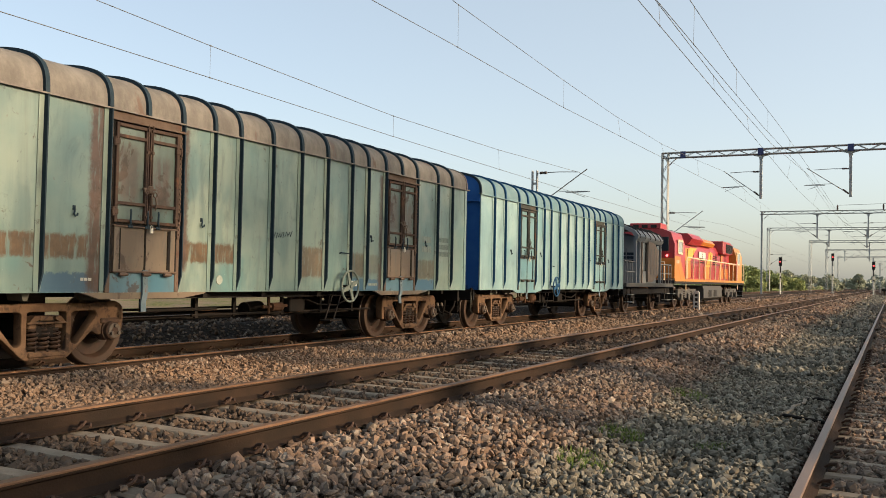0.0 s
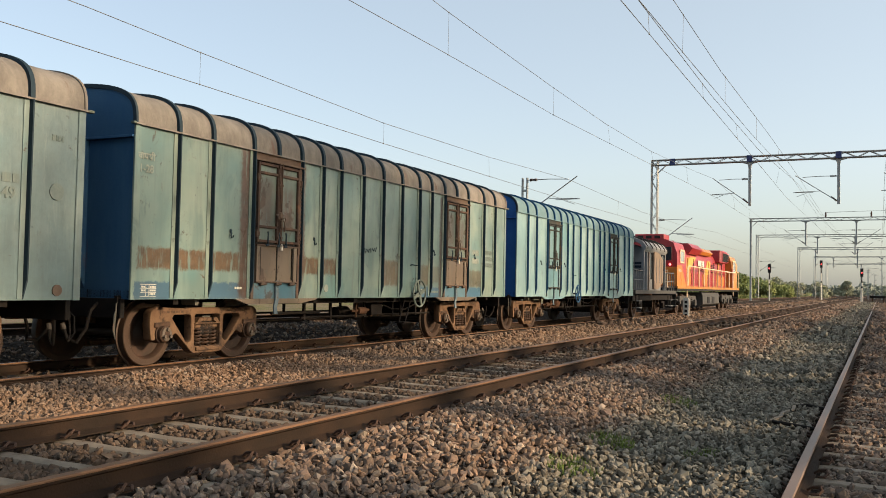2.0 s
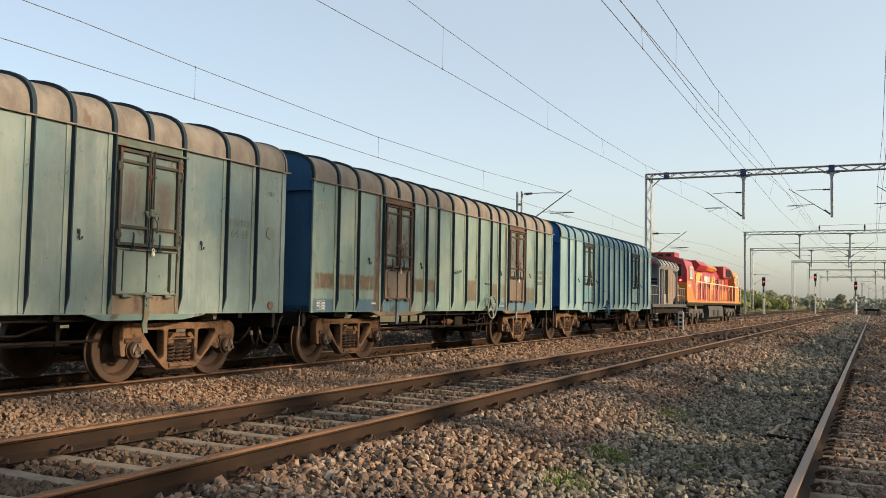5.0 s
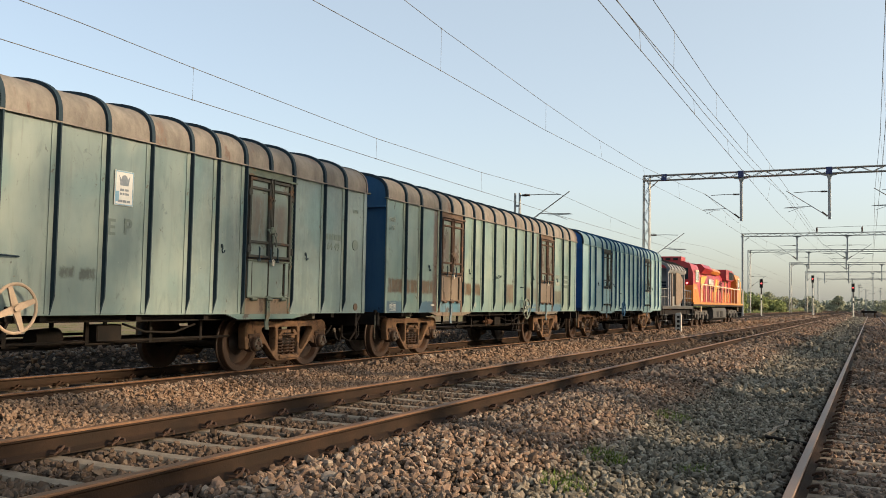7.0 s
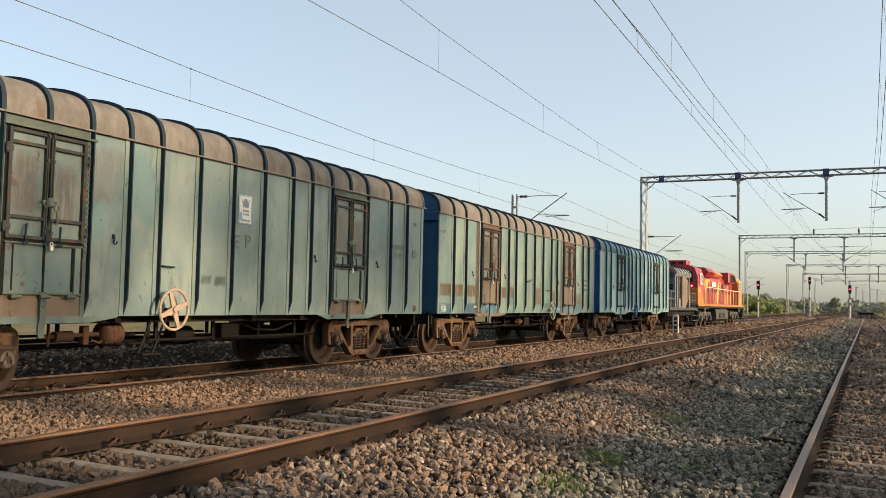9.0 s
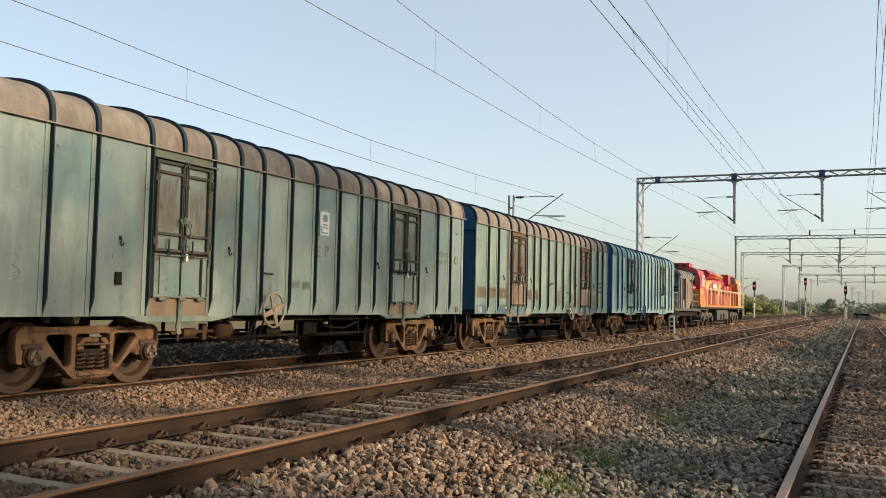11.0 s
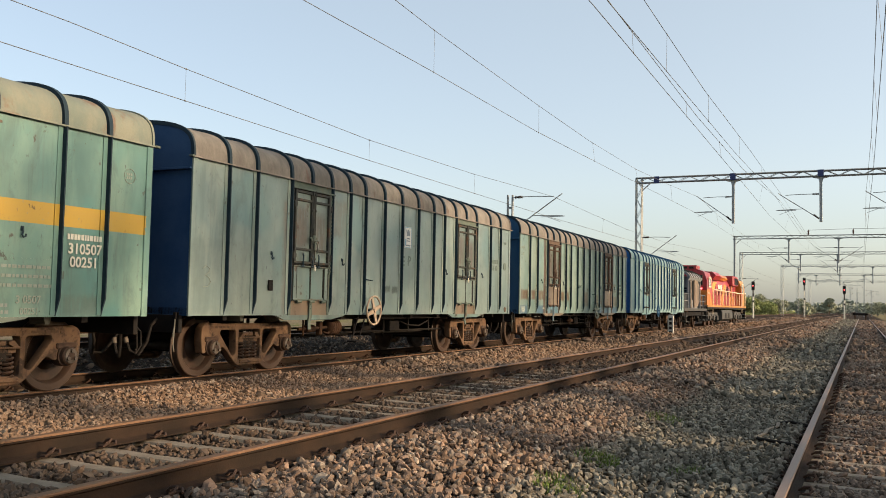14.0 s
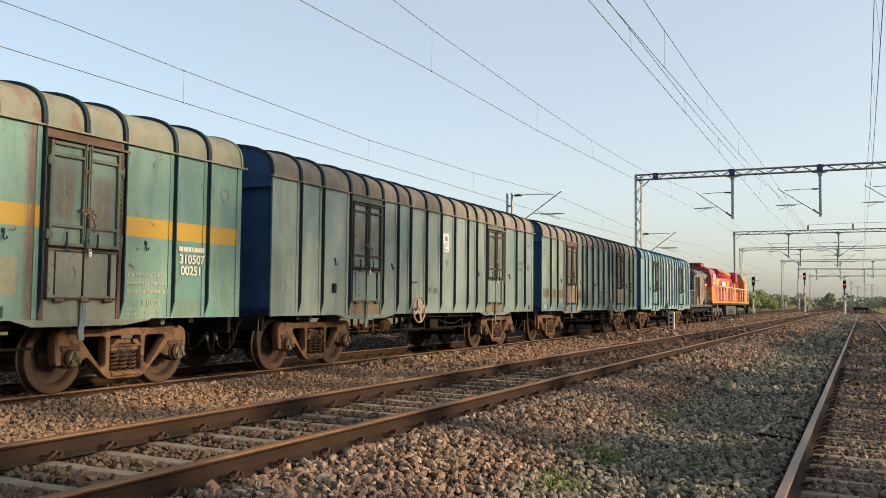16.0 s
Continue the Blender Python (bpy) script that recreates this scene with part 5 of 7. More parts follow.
lettering("stencil_digits", "1-28", 0.15, on_side(-6.585, 2.80, SIDE_X + 0.02), stencil_dim, wagon_2)
lettering("stencil_word", "\u0935\u093e\u092a\u0938\u0940", 0.135, on_side(-6.585, 2.97, SIDE_X + 0.02), stencil_dim, wagon_2)
bm = bmesh.new()
for z in (1.04, 1.095, 1.15, 1.205):
    box(bm, X1, X1 + 0.003, -6.62, -6.32, z, z + 0.008)
for y in (-6.52, -6.46):
    box(bm, X1, X1 + 0.003, y, y + 0.008, 1.04, 1.21)
bars(bm, X1, -6.60, -6.53, 1.10, 1.20, 2, 23, 0.5, 2)
bars(bm, X1, -6.44, -6.33, 1.05, 1.20, 3, 25, 0.5, 3)
part("table_stencil", bm, stencil_white, wagon_2, smooth=0)
tagged(part("stencil_line", bars(bmesh.new(), X1, 4.55, 4.98, 1.80, 2.22, 2, 31, 0.35, 5), stencil_dim, wagon_2, smooth=0), kind="stuff")
tagged(part("stencil_line", bars(bmesh.new(), X1, 5.38, 5.84, 1.74, 2.22, 3, 32, 0.35, 7), stencil_faint, wagon_2, smooth=0), kind="stuff")
tagged(part("stencil_line", bars(bmesh.new(), X1, -4.62, -4.42, 1.15, 1.19, 1, 33, 0.1, 4), stencil_white, wagon_2, smooth=0), kind="stuff")
tagged(part("stencil_line", bars(bmesh.new(), X1, 1.7, 1.95, 1.08, 1.2, 2, 34, 0.3, 3), stencil_white, wagon_2, smooth=0), kind="stuff")
bm = pipe(bmesh.new(), [(X1, -0.72 + y, 1.90 + z) for y, z in ((0.0, -0.12), (0.03, 0.04), (0.06, 0.08), (0.08, -0.02), (0.11, 0.07), (0.14, 0.0), (0.17, 0.06), (0.20, 0.0), (0.24, 0.08), (0.29, 0.10), (0.26, 0.0), (0.32, 0.02), (0.36, 0.10), (0.40, 0.03), (0.44, 0.10), (0.47, 0.03), (0.52, 0.12))], 0.0045, 5)
part("scrawl", bm, rib_dark, wagon_2, "scrawled dark handwriting")
tagged(part("stencil_line", bars(bmesh.new(), X1, 2.32, 2.68, 1.10, 1.15, 1, 37, 0.1, 6), stencil_dim, wagon_2, smooth=0), kind="stuff")
bm = bmesh.new()
cyl(bm, (X1 - 0.01, -2.02, 1.18), (X1 + 0.004, -2.02, 1.18), 0.07, 20)
part("round_patch", bm, stencil_dim, wagon_2)

# Locomotive and brake van; y forwards, z = 0 at the rail top.
loco_red = plain("loco_red", (0.26, 0.016, 0.022), (0.33, 0.026, 0.028), 2, 0.4, 0.0, 0.03, gloss=0.5)
loco_orange = plain("loco_orange", (0.44, 0.14, 0.02), (0.52, 0.18, 0.026), 2, 0.4, 0.0, 0.03, gloss=0.5)
loco_amber = plain("loco_amber", (0.36, 0.15, 0.022), (0.44, 0.19, 0.03), 2, 0.4, 0.0, 0.03, gloss=0.5)
tank_pale = plain("tank_pale", (0.05, 0.052, 0.052), (0.085, 0.08, 0.075), 3, 0.6, 0.0, 0.1)
loco_yellow = plain("loco_yellow", (0.60, 0.30, 0.04), (0.65, 0.34, 0.05), 2, 0.4, 0.0, 0.03, gloss=0.5)
rail_cream = plain("rail_cream", (0.55, 0.42, 0.28), (0.62, 0.48, 0.34), 5, 0.5, 0.0, 0.03)
tank_grey = plain("tank_grey", (0.014, 0.014, 0.015), (0.032, 0.03, 0.029), 3, 0.6, 0.0, 0.1)
van_grey = plain("van_grey", (0.15, 0.165, 0.175), (0.21, 0.215, 0.215), 2, 0.7, 0.0, 0.1, 40, (1, 1, 0.3), rust=0.15)
van_brown = plain("van_brown", (0.16, 0.125, 0.098), (0.21, 0.165, 0.13), 2, 0.75, 0.0, 0.1, rust=0.2)
rail_pale = plain("rail_pale", (0.10, 0.105, 0.105), (0.15, 0.15, 0.145), 5, 0.6, 0.0, 0.05)
dark_glass = graph("dark_glass")[0]
dg = dark_glass.node_tree.nodes["Principled BSDF"].inputs
dg["Base Color"].default_value, dg["Roughness"].default_value = (0.02, 0.025, 0.03, 1), 0.08
pale_glass = graph("pale_glass")[0]
dg = pale_glass.node_tree.nodes["Principled BSDF"].inputs
dg["Base Color"].default_value, dg["Roughness"].default_value = (0.25, 0.28, 0.28, 1), 0.15


def glowing(name, col, power):
    m, n_, l_, b_ = graph(name)
    b_.inputs["Base Color"].default_value = (*col, 1)
    b_.inputs["Emission Color"].default_value = (*col, 1)
    b_.inputs["Emission Strength"].default_value = power
    return m


tail_red = glowing("tail_red", (1.0, 0.12, 0.12), 1.8)
signal_red = glowing("signal_red", (1.0, 0.07, 0.07), 1.3)


def framed_window(parent, y0, y1, z0, z1, x, glass, frame_m):
    bm = outline("window", [rounded([(y0, z0), (y1, z0), (y1, z1), (y0, z1)], 0.08), rounded([(y0 + 0.09, z0 + 0.09), (y0 + 0.09, z1 - 0.09), (y1 - 0.09, z1 - 0.09), (y1 - 0.09, z0 + 0.09)], 0.06)], x, x + 0.03)
    wf = part("window", bm, frame_m, parent)
    bm = bmesh.new()
    box(bm, x - 0.002, x + 0.012, y0 + 0.07, y1 - 0.07, z0 + 0.07, z1 - 0.07)
    part("pane", bm, glass, wf)


def slab(pts, x0, x1):
    return prism(bmesh.new(), pts, x0, x1)


def locomotive():
    e = new("diesel_locomotive", None)
    tagged(e, "red and orange diesel locomotive with cream handrails at the train's head", "locomotive")
    H, R = 11.2, 12.7
    bm = bmesh.new()
    box(bm, -1.5, 1.5, -R, H, 1.24, 1.40, 0.02)
    part("underframe", bm, tank_grey, e)
    bm = bmesh.new()
    for s in (-1, 1):
        box(bm, s * 1.5 - 0.02, s * 1.5 + 0.02, -R, H, 1.36, 1.5)
    part("walkway_edge", bm, loco_amber, e)
    # rear cab: full width, chamfered top
    sec = [(-1.42, 1.5), (1.42, 1.5), (1.42, 3.2), (1.22, 3.78), (0.8, 3.95), (-0.8, 3.95), (-1.22, 3.78), (-1.42, 3.2)]
    bm = prism(bmesh.new(), sec, -R + 0.3, -9.8, "y")
    part("rear_cab", bm, loco_red, e)
    bm = bmesh.new()
    box(bm, -1.43, 1.43, -R + 0.28, -R + 0.29, 1.5, 2.5)
    box(bm, 1.42, 1.435, -R + 0.29, -11.0, 1.5, 2.6)
    part("rear_cab_lower_panel", bm, loco_orange, e)
    part("cab_flash", slab([(-12.0, 2.6), (-11.2, 2.6), (-9.85, 1.5), (-11.0, 1.5)], 1.42, 1.44), loco_orange, e)
    framed_window(e, -11.7, -10.5, 2.72, 3.45, 1.425, pale_glass, rail_cream)
    for x in (-0.75, 0.75):
        bm = bmesh.new()
        box(bm, x - 0.38, x + 0.38, -R + 0.27, -R + 0.31, 2.85, 3.55, 0.01)
        part("windscreen", bm, dark_glass, e)
    for x in (-1.05, 1.05):
        bm = bmesh.new()
        lathe(bm, [(-R + 0.22, 0.03), (-R + 0.215, 0.05), (-R + 0.30, 0.06)], "y", 16, (x, 0, 2.62))
        part("tail_lamp", bm, tail_red if x > 0 else dark_glass, e, "lit red tail lamp" if x > 0 else "")
    bm = bmesh.new()
    box(bm, -0.85, 0.72, -R + 0.4, -R + 1.7, 3.95, 4.24, 0.03)
    part("roof_box", bm, loco_red, e)
    for i in range(3):
        bm = bmesh.new()
        box(bm, -0.7 + i * 0.45, -0.4 + i * 0.45, -R + 0.39, -R + 0.405, 4.0, 4.15)
        part("louvre", bm, tank_grey, e)
    # engine hood
    hood = [(-0.95, 1.5), (0.95, 1.5), (0.95, 3.3), (0.78, 3.62), (-0.78, 3.62), (-0.95, 3.3)]
    part("engine_hood", prism(bmesh.new(), hood, -9.8, 7.9, "y"), loco_red, e)
    bm = bmesh.new()
    box(bm, 0.95, 0.99, -9.7, -8.0, 2.35, 3.2, 0.01)
    part("filter_grille", bm, tank_grey, e)
    part("emblem", bars(bmesh.new(), 0.99, -3.6, -1.5, 2.75, 3.15, 1, 77, 0.1, 4), white_paint, e, smooth=0)
    part("number_strip", bars(bmesh.new(), 1.437, -12.0, -11.2, 2.25, 2.42, 1, 78, 0.1, 5), white_paint, e, smooth=0)
    for y0, y1, low, m in ((-9.7, -6.2, 1.55, loco_orange), (-1.2, 0.6, 1.55, loco_orange), (3.4, 4.6, 1.55, loco_orange)):
        part("hood_panel", slab([(y0, low), (y1, low), (y1 + 0.5, 3.2), (y0 + 0.9, 3.2)], 0.95, 0.965), m, e)
    part("hood_flash", slab([(-8.0, 2.3), (-6.6, 2.35), (-4.2, 3.28), (-6.2, 3.28)], 0.965, 0.975), loco_yellow, e)
    part("hood_flash", slab([(-1.6, 2.1), (-0.4, 1.6), (1.2, 3.1), (0.2, 3.25)], 0.952, 0.972), loco_yellow, e)
    for i in range(9):
        y = -9.3 + i * 1.85
        bm = bmesh.new()
        box(bm, 0.955, 0.985, y, y + 1.55, 1.6, 2.3, 0.01)
        ob = part("hood_door", bm, loco_orange if i in (0, 1, 4, 7, 8) else loco_red, e)
    bm = prism(bmesh.new(), [(-1.1, 3.4), (1.1, 3.4), (1.32, 3.72), (1.05, 4.0), (-1.05, 4.0), (-1.32, 3.72)], -7.4, -4.0, "y")
    part("radiator_hood", bm, loco_red, e)
    bm = prism(bmesh.new(), [(-1.05, 3.5), (1.05, 3.5), (1.2, 3.7), (1.0, 3.9), (-1.0, 3.9), (-1.2, 3.7)], -3.8, 0.6, "y")
    part("blower_hood", bm, loco_orange, e)
    bm = bmesh.new()
    box(bm, -1.3, 1.3, 3.2, 6.4, 3.2, 4.05, 0.05)
    part("brake_resistor_housing", bm, loco_red, e)
    bm = bmesh.new()
    box(bm, 1.3, 1.32, 4.2, 6.2, 3.3, 3.9, 0.01)
    for i in range(6):
        box(bm, 1.32, 1.335, 4.3 + i * 0.31, 4.5 + i * 0.31, 3.34, 3.86)
    part("resistor_grille", bm, tank_grey, e)
    bm = bmesh.new()
    for y in (-6.6, -5.0, -8.8):
        lathe(bm, [(3.98, 0.55), (4.06, 0.55), (4.07, 0.1)], "z", 20, (0, y, 0))
    part("roof_fan", bm, tank_grey, e)
    bm = bmesh.new()
    box(bm, 0.95, 1.0, -9.75, -7.9, 2.35, 3.25, 0.01)
    part("cab_recess_panel", bm, tank_grey, e)
    bm = bmesh.new()
    for y in (-9.2, -8.6, -8.0):
        box(bm, 1.0, 1.03, y, y + 0.06, 2.36, 3.24)
    part("recess_post", bm, loco_red, e)
    bm = bmesh.new()
    box(bm, -1.2, 1.2, 6.5, 7.85, 3.3, 3.98, 0.04)
    part("air_intake_box", bm, loco_red, e)
    bm = bmesh.new()
    for i in range(4):
        box(bm, 1.2, 1.215, 6.65 + i * 0.29, 6.82 + i * 0.29, 3.38, 3.9)
    part("intake_slot", bm, tank_grey, e)
    for i in range(8):
        y = -7.0 + i * 1.85
        bm = bmesh.new()
        box(bm, 0.965, 0.992, y, y + 0.05, 1.6, 3.15)
        part("hood_seam", bm, tank_grey, e)
    for y in (-3.2, -2.4, 1.4, 2.2):
        bm = bmesh.new()
        for i in range(5):
            box(bm, 0.97, 0.99, y, y + 0.55, 2.48 + i * 0.12, 2.54 + i * 0.12)
        part("hood_louvre", bm, tank_grey, e)
    bm = bmesh.new()
    cyl(bm, (0.3, 1.6, 3.6), (0.3, 1.6, 4.05), 0.22, 16)
    part("exhaust_stack", bm, tank_grey, e)
    # front cab
    bm = prism(bmesh.new(), sec, 7.9, H - 0.5, "y")
    part("front_cab", bm, loco_amber, e)
    framed_window(e, 8.3, 9.7, 2.6, 3.5, 1.425, pale_glass, rail_cream)
    part("cab_flash", slab([(7.9, 1.5), (8.6, 1.5), (9.0, 2.6), (7.9, 2.9)], 1.42, 1.44), loco_red, e)
    # handrails
    for s in (-1, 1):
        bm = bmesh.new()
        y = -9.5
        cyl(bm, (s * 1.46, -9.5, 2.62), (s * 1.46, 8.0, 2.62), 0.042, 6)
        while y < 8.1:
            part("stanchion", cyl(bmesh.new(), (s * 1.46, y, 1.5), (s * 1.46, y, 2.62), 0.036, 6), rail_cream, e)
            y += 1.75
        pipe(bm, [(s * 1.46, -9.5, 2.62), (s * 1.46, -9.75, 2.4), (s * 1.46, -9.75, 0.9)], 0.03, 6)
        pipe(bm, [(s * 1.46, 8.0, 2.62), (s * 1.46, 8.35, 2.5), (s * 1.46, 8.35, 0.9)], 0.03, 6)
        pipe(bm, [(s * 1.46, H, 1.3), (s * 1.46, H, 2.7), (s * 1.46, H - 0.9, 2.7)], 0.03, 6)
        part("handrail", bm, rail_cream, e, "cream painted handrail")
    for s, E in ((-1, R), (1, H)):
        bm = bmesh.new()
        pipe(bm, [(-1.0, s * (E + 0.02), 1.4), (-1.0, s * (E + 0.02), 2.3), (1.0, s * (E + 0.02), 2.3), (1.0, s * (E + 0.02), 1.4)], 0.025, 6)
        for x in (-0.5, 0.0, 0.5):
            part("rail_post", cyl(bmesh.new(), (x, s * (E + 0.02), 1.4), (x, s * (E + 0.02), 2.3), 0.018, 6), rail_cream, e)
        part("end_rail", bm, rail_cream, e)
        bm = prism(bmesh.new(), [(-1.45, 1.2), (1.45, 1.2), (1.4, 0.35), (-1.4, 0.35)], s * (E - 0.05), s * (E + 0.03), "y")
        part("pilot_plate", bm, tank_grey, e)
        bm = bmesh.new()
        box(bm, -0.2, 0.2, s * E, s * (E + 0.32), 0.75, 1.05, 0.03)
        part("coupler", bm, rust_steel, e)
        for z in (0.45, 0.75, 1.05):
            for x in (-1.25, 1.25):
                bm = bmesh.new()
                box(bm, x - 0.22, x + 0.22, s * (E - 0.3), s * (E + 0.1), z, z + 0.03)
                part("step", bm, van_grey, e)
    bm = prism(bmesh.new(), [(-1.3, 1.15), (1.3, 1.15), (1.38, 0.95), (1.38, 0.45), (1.1, 0.28), (-1.1, 0.28), (-1.38, 0.45), (-1.38, 0.95)], -4.2, 2.2, "y")
    part("fuel_tank", bm, tank_pale, e, "grey fuel tank slung between the bogies")
    bm = bmesh.new()
    for y in (-2.6, -0.8):
        box(bm, 1.38, 1.41, y, y + 0.9, 0.5, 0.9, 0.01)
    part("tank_plate", bm, tank_grey, e)
    sets = []
    for yb in (-8.2, 6.9):
        b = new("bogie", None)
        b.parent, b.location = e, (0, yb, 0)
        for s in (-1, 1):
            edge = rounded([(-2.5, 0.62), (-2.35, 0.95), (2.35, 0.95), (2.5, 0.62), (2.1, 0.5), (1.2, 0.72), (0.6, 0.5), (-0.6, 0.5), (-1.2, 0.72), (-2.1, 0.5)], 0.1)
            part("side_frame", outline("side_frame", [edge], s * 1.08, s * 1.24, 0.01), tank_pale, b)
            for y in (-1.85, 0, 1.85):
                bm = bmesh.new()
                box(bm, s * 1.15, s * 1.36, y - 0.2, y + 0.2, 0.38, 0.74, 0.04)
                part("axle_box", bm, tank_pale, b)
            for y in (-0.95, 0.95):
                part("spring", coil(bmesh.new(), s * 1.18, y, 0.42, 0.85, 0.1, 0.025, 4), black_steel, b)
        for y in (-1.85, 0, 1.85):
            ws = new("wheelset", None)
            ws.parent, ws.location = e, (0, yb + y, 0.52)
            for m in (pose(0, 0, 0), pose(0, 0, 0, 0, 0, 180)):
                again(MESHES["wheel"], ws, m @ Matrix.Diagonal((1, 0.52 / 0.48, 0.52 / 0.48, 1)))
            again(MESHES["axle"], ws)
            sets.append((ws, yb + y, 0.52))
    return e, sets


def brake_van():
    e = new("brake_van", None)
    tagged(e, "grey guard's brake van with open end platforms behind the locomotive", "brake van")
    H = 4.35
    bm = bmesh.new()
    box(bm, -1.5, 1.5, -H, H, 1.08, 1.24, 0.01)
    part("platform", bm, tank_pale, e)
    c0, c1, r0, r1 = -1.85, 1.1, -2.75, 1.95  # cabin walls and roof ends
    sec = [(-1.40, 1.24), (1.40, 1.24), (1.40, 3.14), (0, 3.5), (-1.40, 3.14)]
    part("cabin", prism(bmesh.new(), sec, c0, c1, "y"), van_grey, e)
    roof = [(1.54, 3.10), (1.56, 3.2), (1.38, 3.44), (0.9, 3.66), (0, 3.76), (-0.9, 3.66), (-1.38, 3.44), (-1.56, 3.2), (-1.54, 3.10)]
    inner = [(x * 0.93, z - 0.12) for x, z in roof[::-1]]
    bm = bmesh.new()
    rows = [[bm.verts.new((x, y, z)) for x, z in roof + inner] for y in (r0, r1)]
    n_ = len(roof) * 2
    for i in range(n_):
        bm.faces.new((rows[0][i], rows[0][(i + 1) % n_], rows[1][(i + 1) % n_], rows[1][i]))
    for row in rows:
        for i in range(len(roof) - 1):
            bm.faces.new((row[i], row[i + 1], row[n_ - 2 - i], row[n_ - 1 - i]))
    part("roof", bm, van_grey, e)
    for y in (-2.4, -1.5, -0.6, 0.3, 1.2, 1.85):
        bm = bmesh.new()
        for (x0, z0), (x1, z1) in zip(roof[:-1], roof[1:]):
            cyl(bm, (x0, y, z0 + 0.02), (x1, y, z1 + 0.02), 0.03, 6)
        part("roof_rib", bm, tank_grey, e)
    for y, m in ((-2.65, van_grey), (-1.62, van_brown), (1.85, van_grey)):
        for x in (-1.4, 1.4):
            bm = bmesh.new()
            box(bm, x - 0.05, x + 0.06, y - 0.06, y + 0.06, 1.2, 3.14)
            part("side_post", bm, m, e)
    for y0, y1, z0, z1 in ((-1.4, -0.8, 1.75, 3.0), (1.25, 1.7, 2.2, 2.95)):
        bm = bmesh.new()
        box(bm, 1.38, 1.415, y0, y1, z0, z1, 0.01)
        part("side_window", bm, dark_glass, e)
    part("side_apron", slab([(-0.75, 1.3), (0.1, 1.3), (1.2, 1.65), (1.2, 2.7), (0.35, 3.0), (-0.75, 3.05)], 1.42, 1.50), van_brown, e, "beige steel side panel with cut corners")
    for y in (-0.3, 0.3, 0.85):
        bm = bmesh.new()
        box(bm, 1.50, 1.515, y - 0.02, y + 0.02, 1.6, 2.75)
        part("panel_batten", bm, van_grey, e)
    for s in (-1, 1):
        wall = c0 if s < 0 else c1
        for i in range(3):
            bm = bmesh.new()
            box(bm, 0.45, 1.2, wall + s * 0.005, wall + s * 0.03, 2.10 + i * 0.16, 2.21 + i * 0.16)
            part("louvre_slot", bm, dark_glass, e)
            part("louvre_slot", box(bmesh.new(), -1.2, -0.45, wall + s * 0.005, wall + s * 0.03, 2.10 + i * 0.16, 2.21 + i * 0.16), dark_glass, e)
        bm = bmesh.new()
        box(bm, 0.80, 0.84, wall + s * 0.03, wall + s * 0.045, 2.0, 2.7)
        part("window_bar", bm, rail_pale, e)
        bm = bmesh.new()
        box(bm, -0.36, 0.36, wall + s * 0.005, wall + s * 0.025, 1.26, 3.1)
        part("end_door", bm, van_grey, e)
        for x in np.linspace(-1.3, 1.3, 9):
            bm = bmesh.new()
            cyl(bm, (x, s * (H - 0.05), 1.24), (x, s * (H - 0.05), 2.15), 0.02, 6)
            part("baluster", bm, rail_pale, e)
        bm = bmesh.new()
        cyl(bm, (-1.4, s * (H - 0.05), 2.15), (1.4, s * (H - 0.05), 2.15), 0.03, 6)
        part("end_rail", bm, rail_pale, e)
        for x in (-1.4, 1.4):
            a_, b_ = (-H + 0.05, -2.7) if s < 0 else (1.9, H - 0.05)
            for z in (1.7, 2.12):
                part("side_rail", cyl(bmesh.new(), (x, a_, z), (x, b_, z), 0.022, 6), rail_pale, e)
            for i in range(5):
                y = a_ + (b_ - a_) * i / 4
                part("rail_post", cyl(bmesh.new(), (x, y, 1.24), (x, y, 2.12), 0.02, 6), rail_pale, e)
        for z in (0.45, 0.75):
            for x in (-1.35, 1.35):
                bm = bmesh.new()
                box(bm, x - 0.15, x + 0.15, s * 3.1, s * 3.7, z, z + 0.03)
                part("step", bm, van_grey, e)
                for y in (3.1, 3.7):
                    bm = bmesh.new()
                    cyl(bm, (x, s * y, z), (x, s * y, 1.05), 0.02, 6)
                    part("step_hanger", bm, tank_grey, e)
        bm = bmesh.new()
        box(bm, -0.15, 0.15, s * H, s * (H + 0.45), 0.72, 1.0, 0.03)
        part("coupler", bm, rust_steel, e)
    bm = bmesh.new()
    box(bm, -0.25, 0.25, -H + 0.1, H - 0.1, 0.7, 1.0)
    for s in (-1.3, 1.3):
        box(bm, s - 0.04, s + 0.04, -H + 0.1, H - 0.1, 0.78, 1.0)
    part("underframe", bm, black_steel, e)
    sets = []
    for y in (-2.4, 2.4):
        for x in (-1, 1):
            bm = bmesh.new()
            box(bm, x * 1.12, x * 1.25, y - 0.35, y + 0.35, 0.62, 0.72, 0.01)
            box(bm, x * 1.12, x * 1.3, y - 0.14, y + 0.14, 0.36, 0.62, 0.02)
            part("axle_guard", bm, black_steel, e)
        ws = wheelset(e, y)
        sets.append((ws, y, WHEEL_R))
    return e, sets


loco, loco_sets = locomotive()
van, van_sets = brake_van()

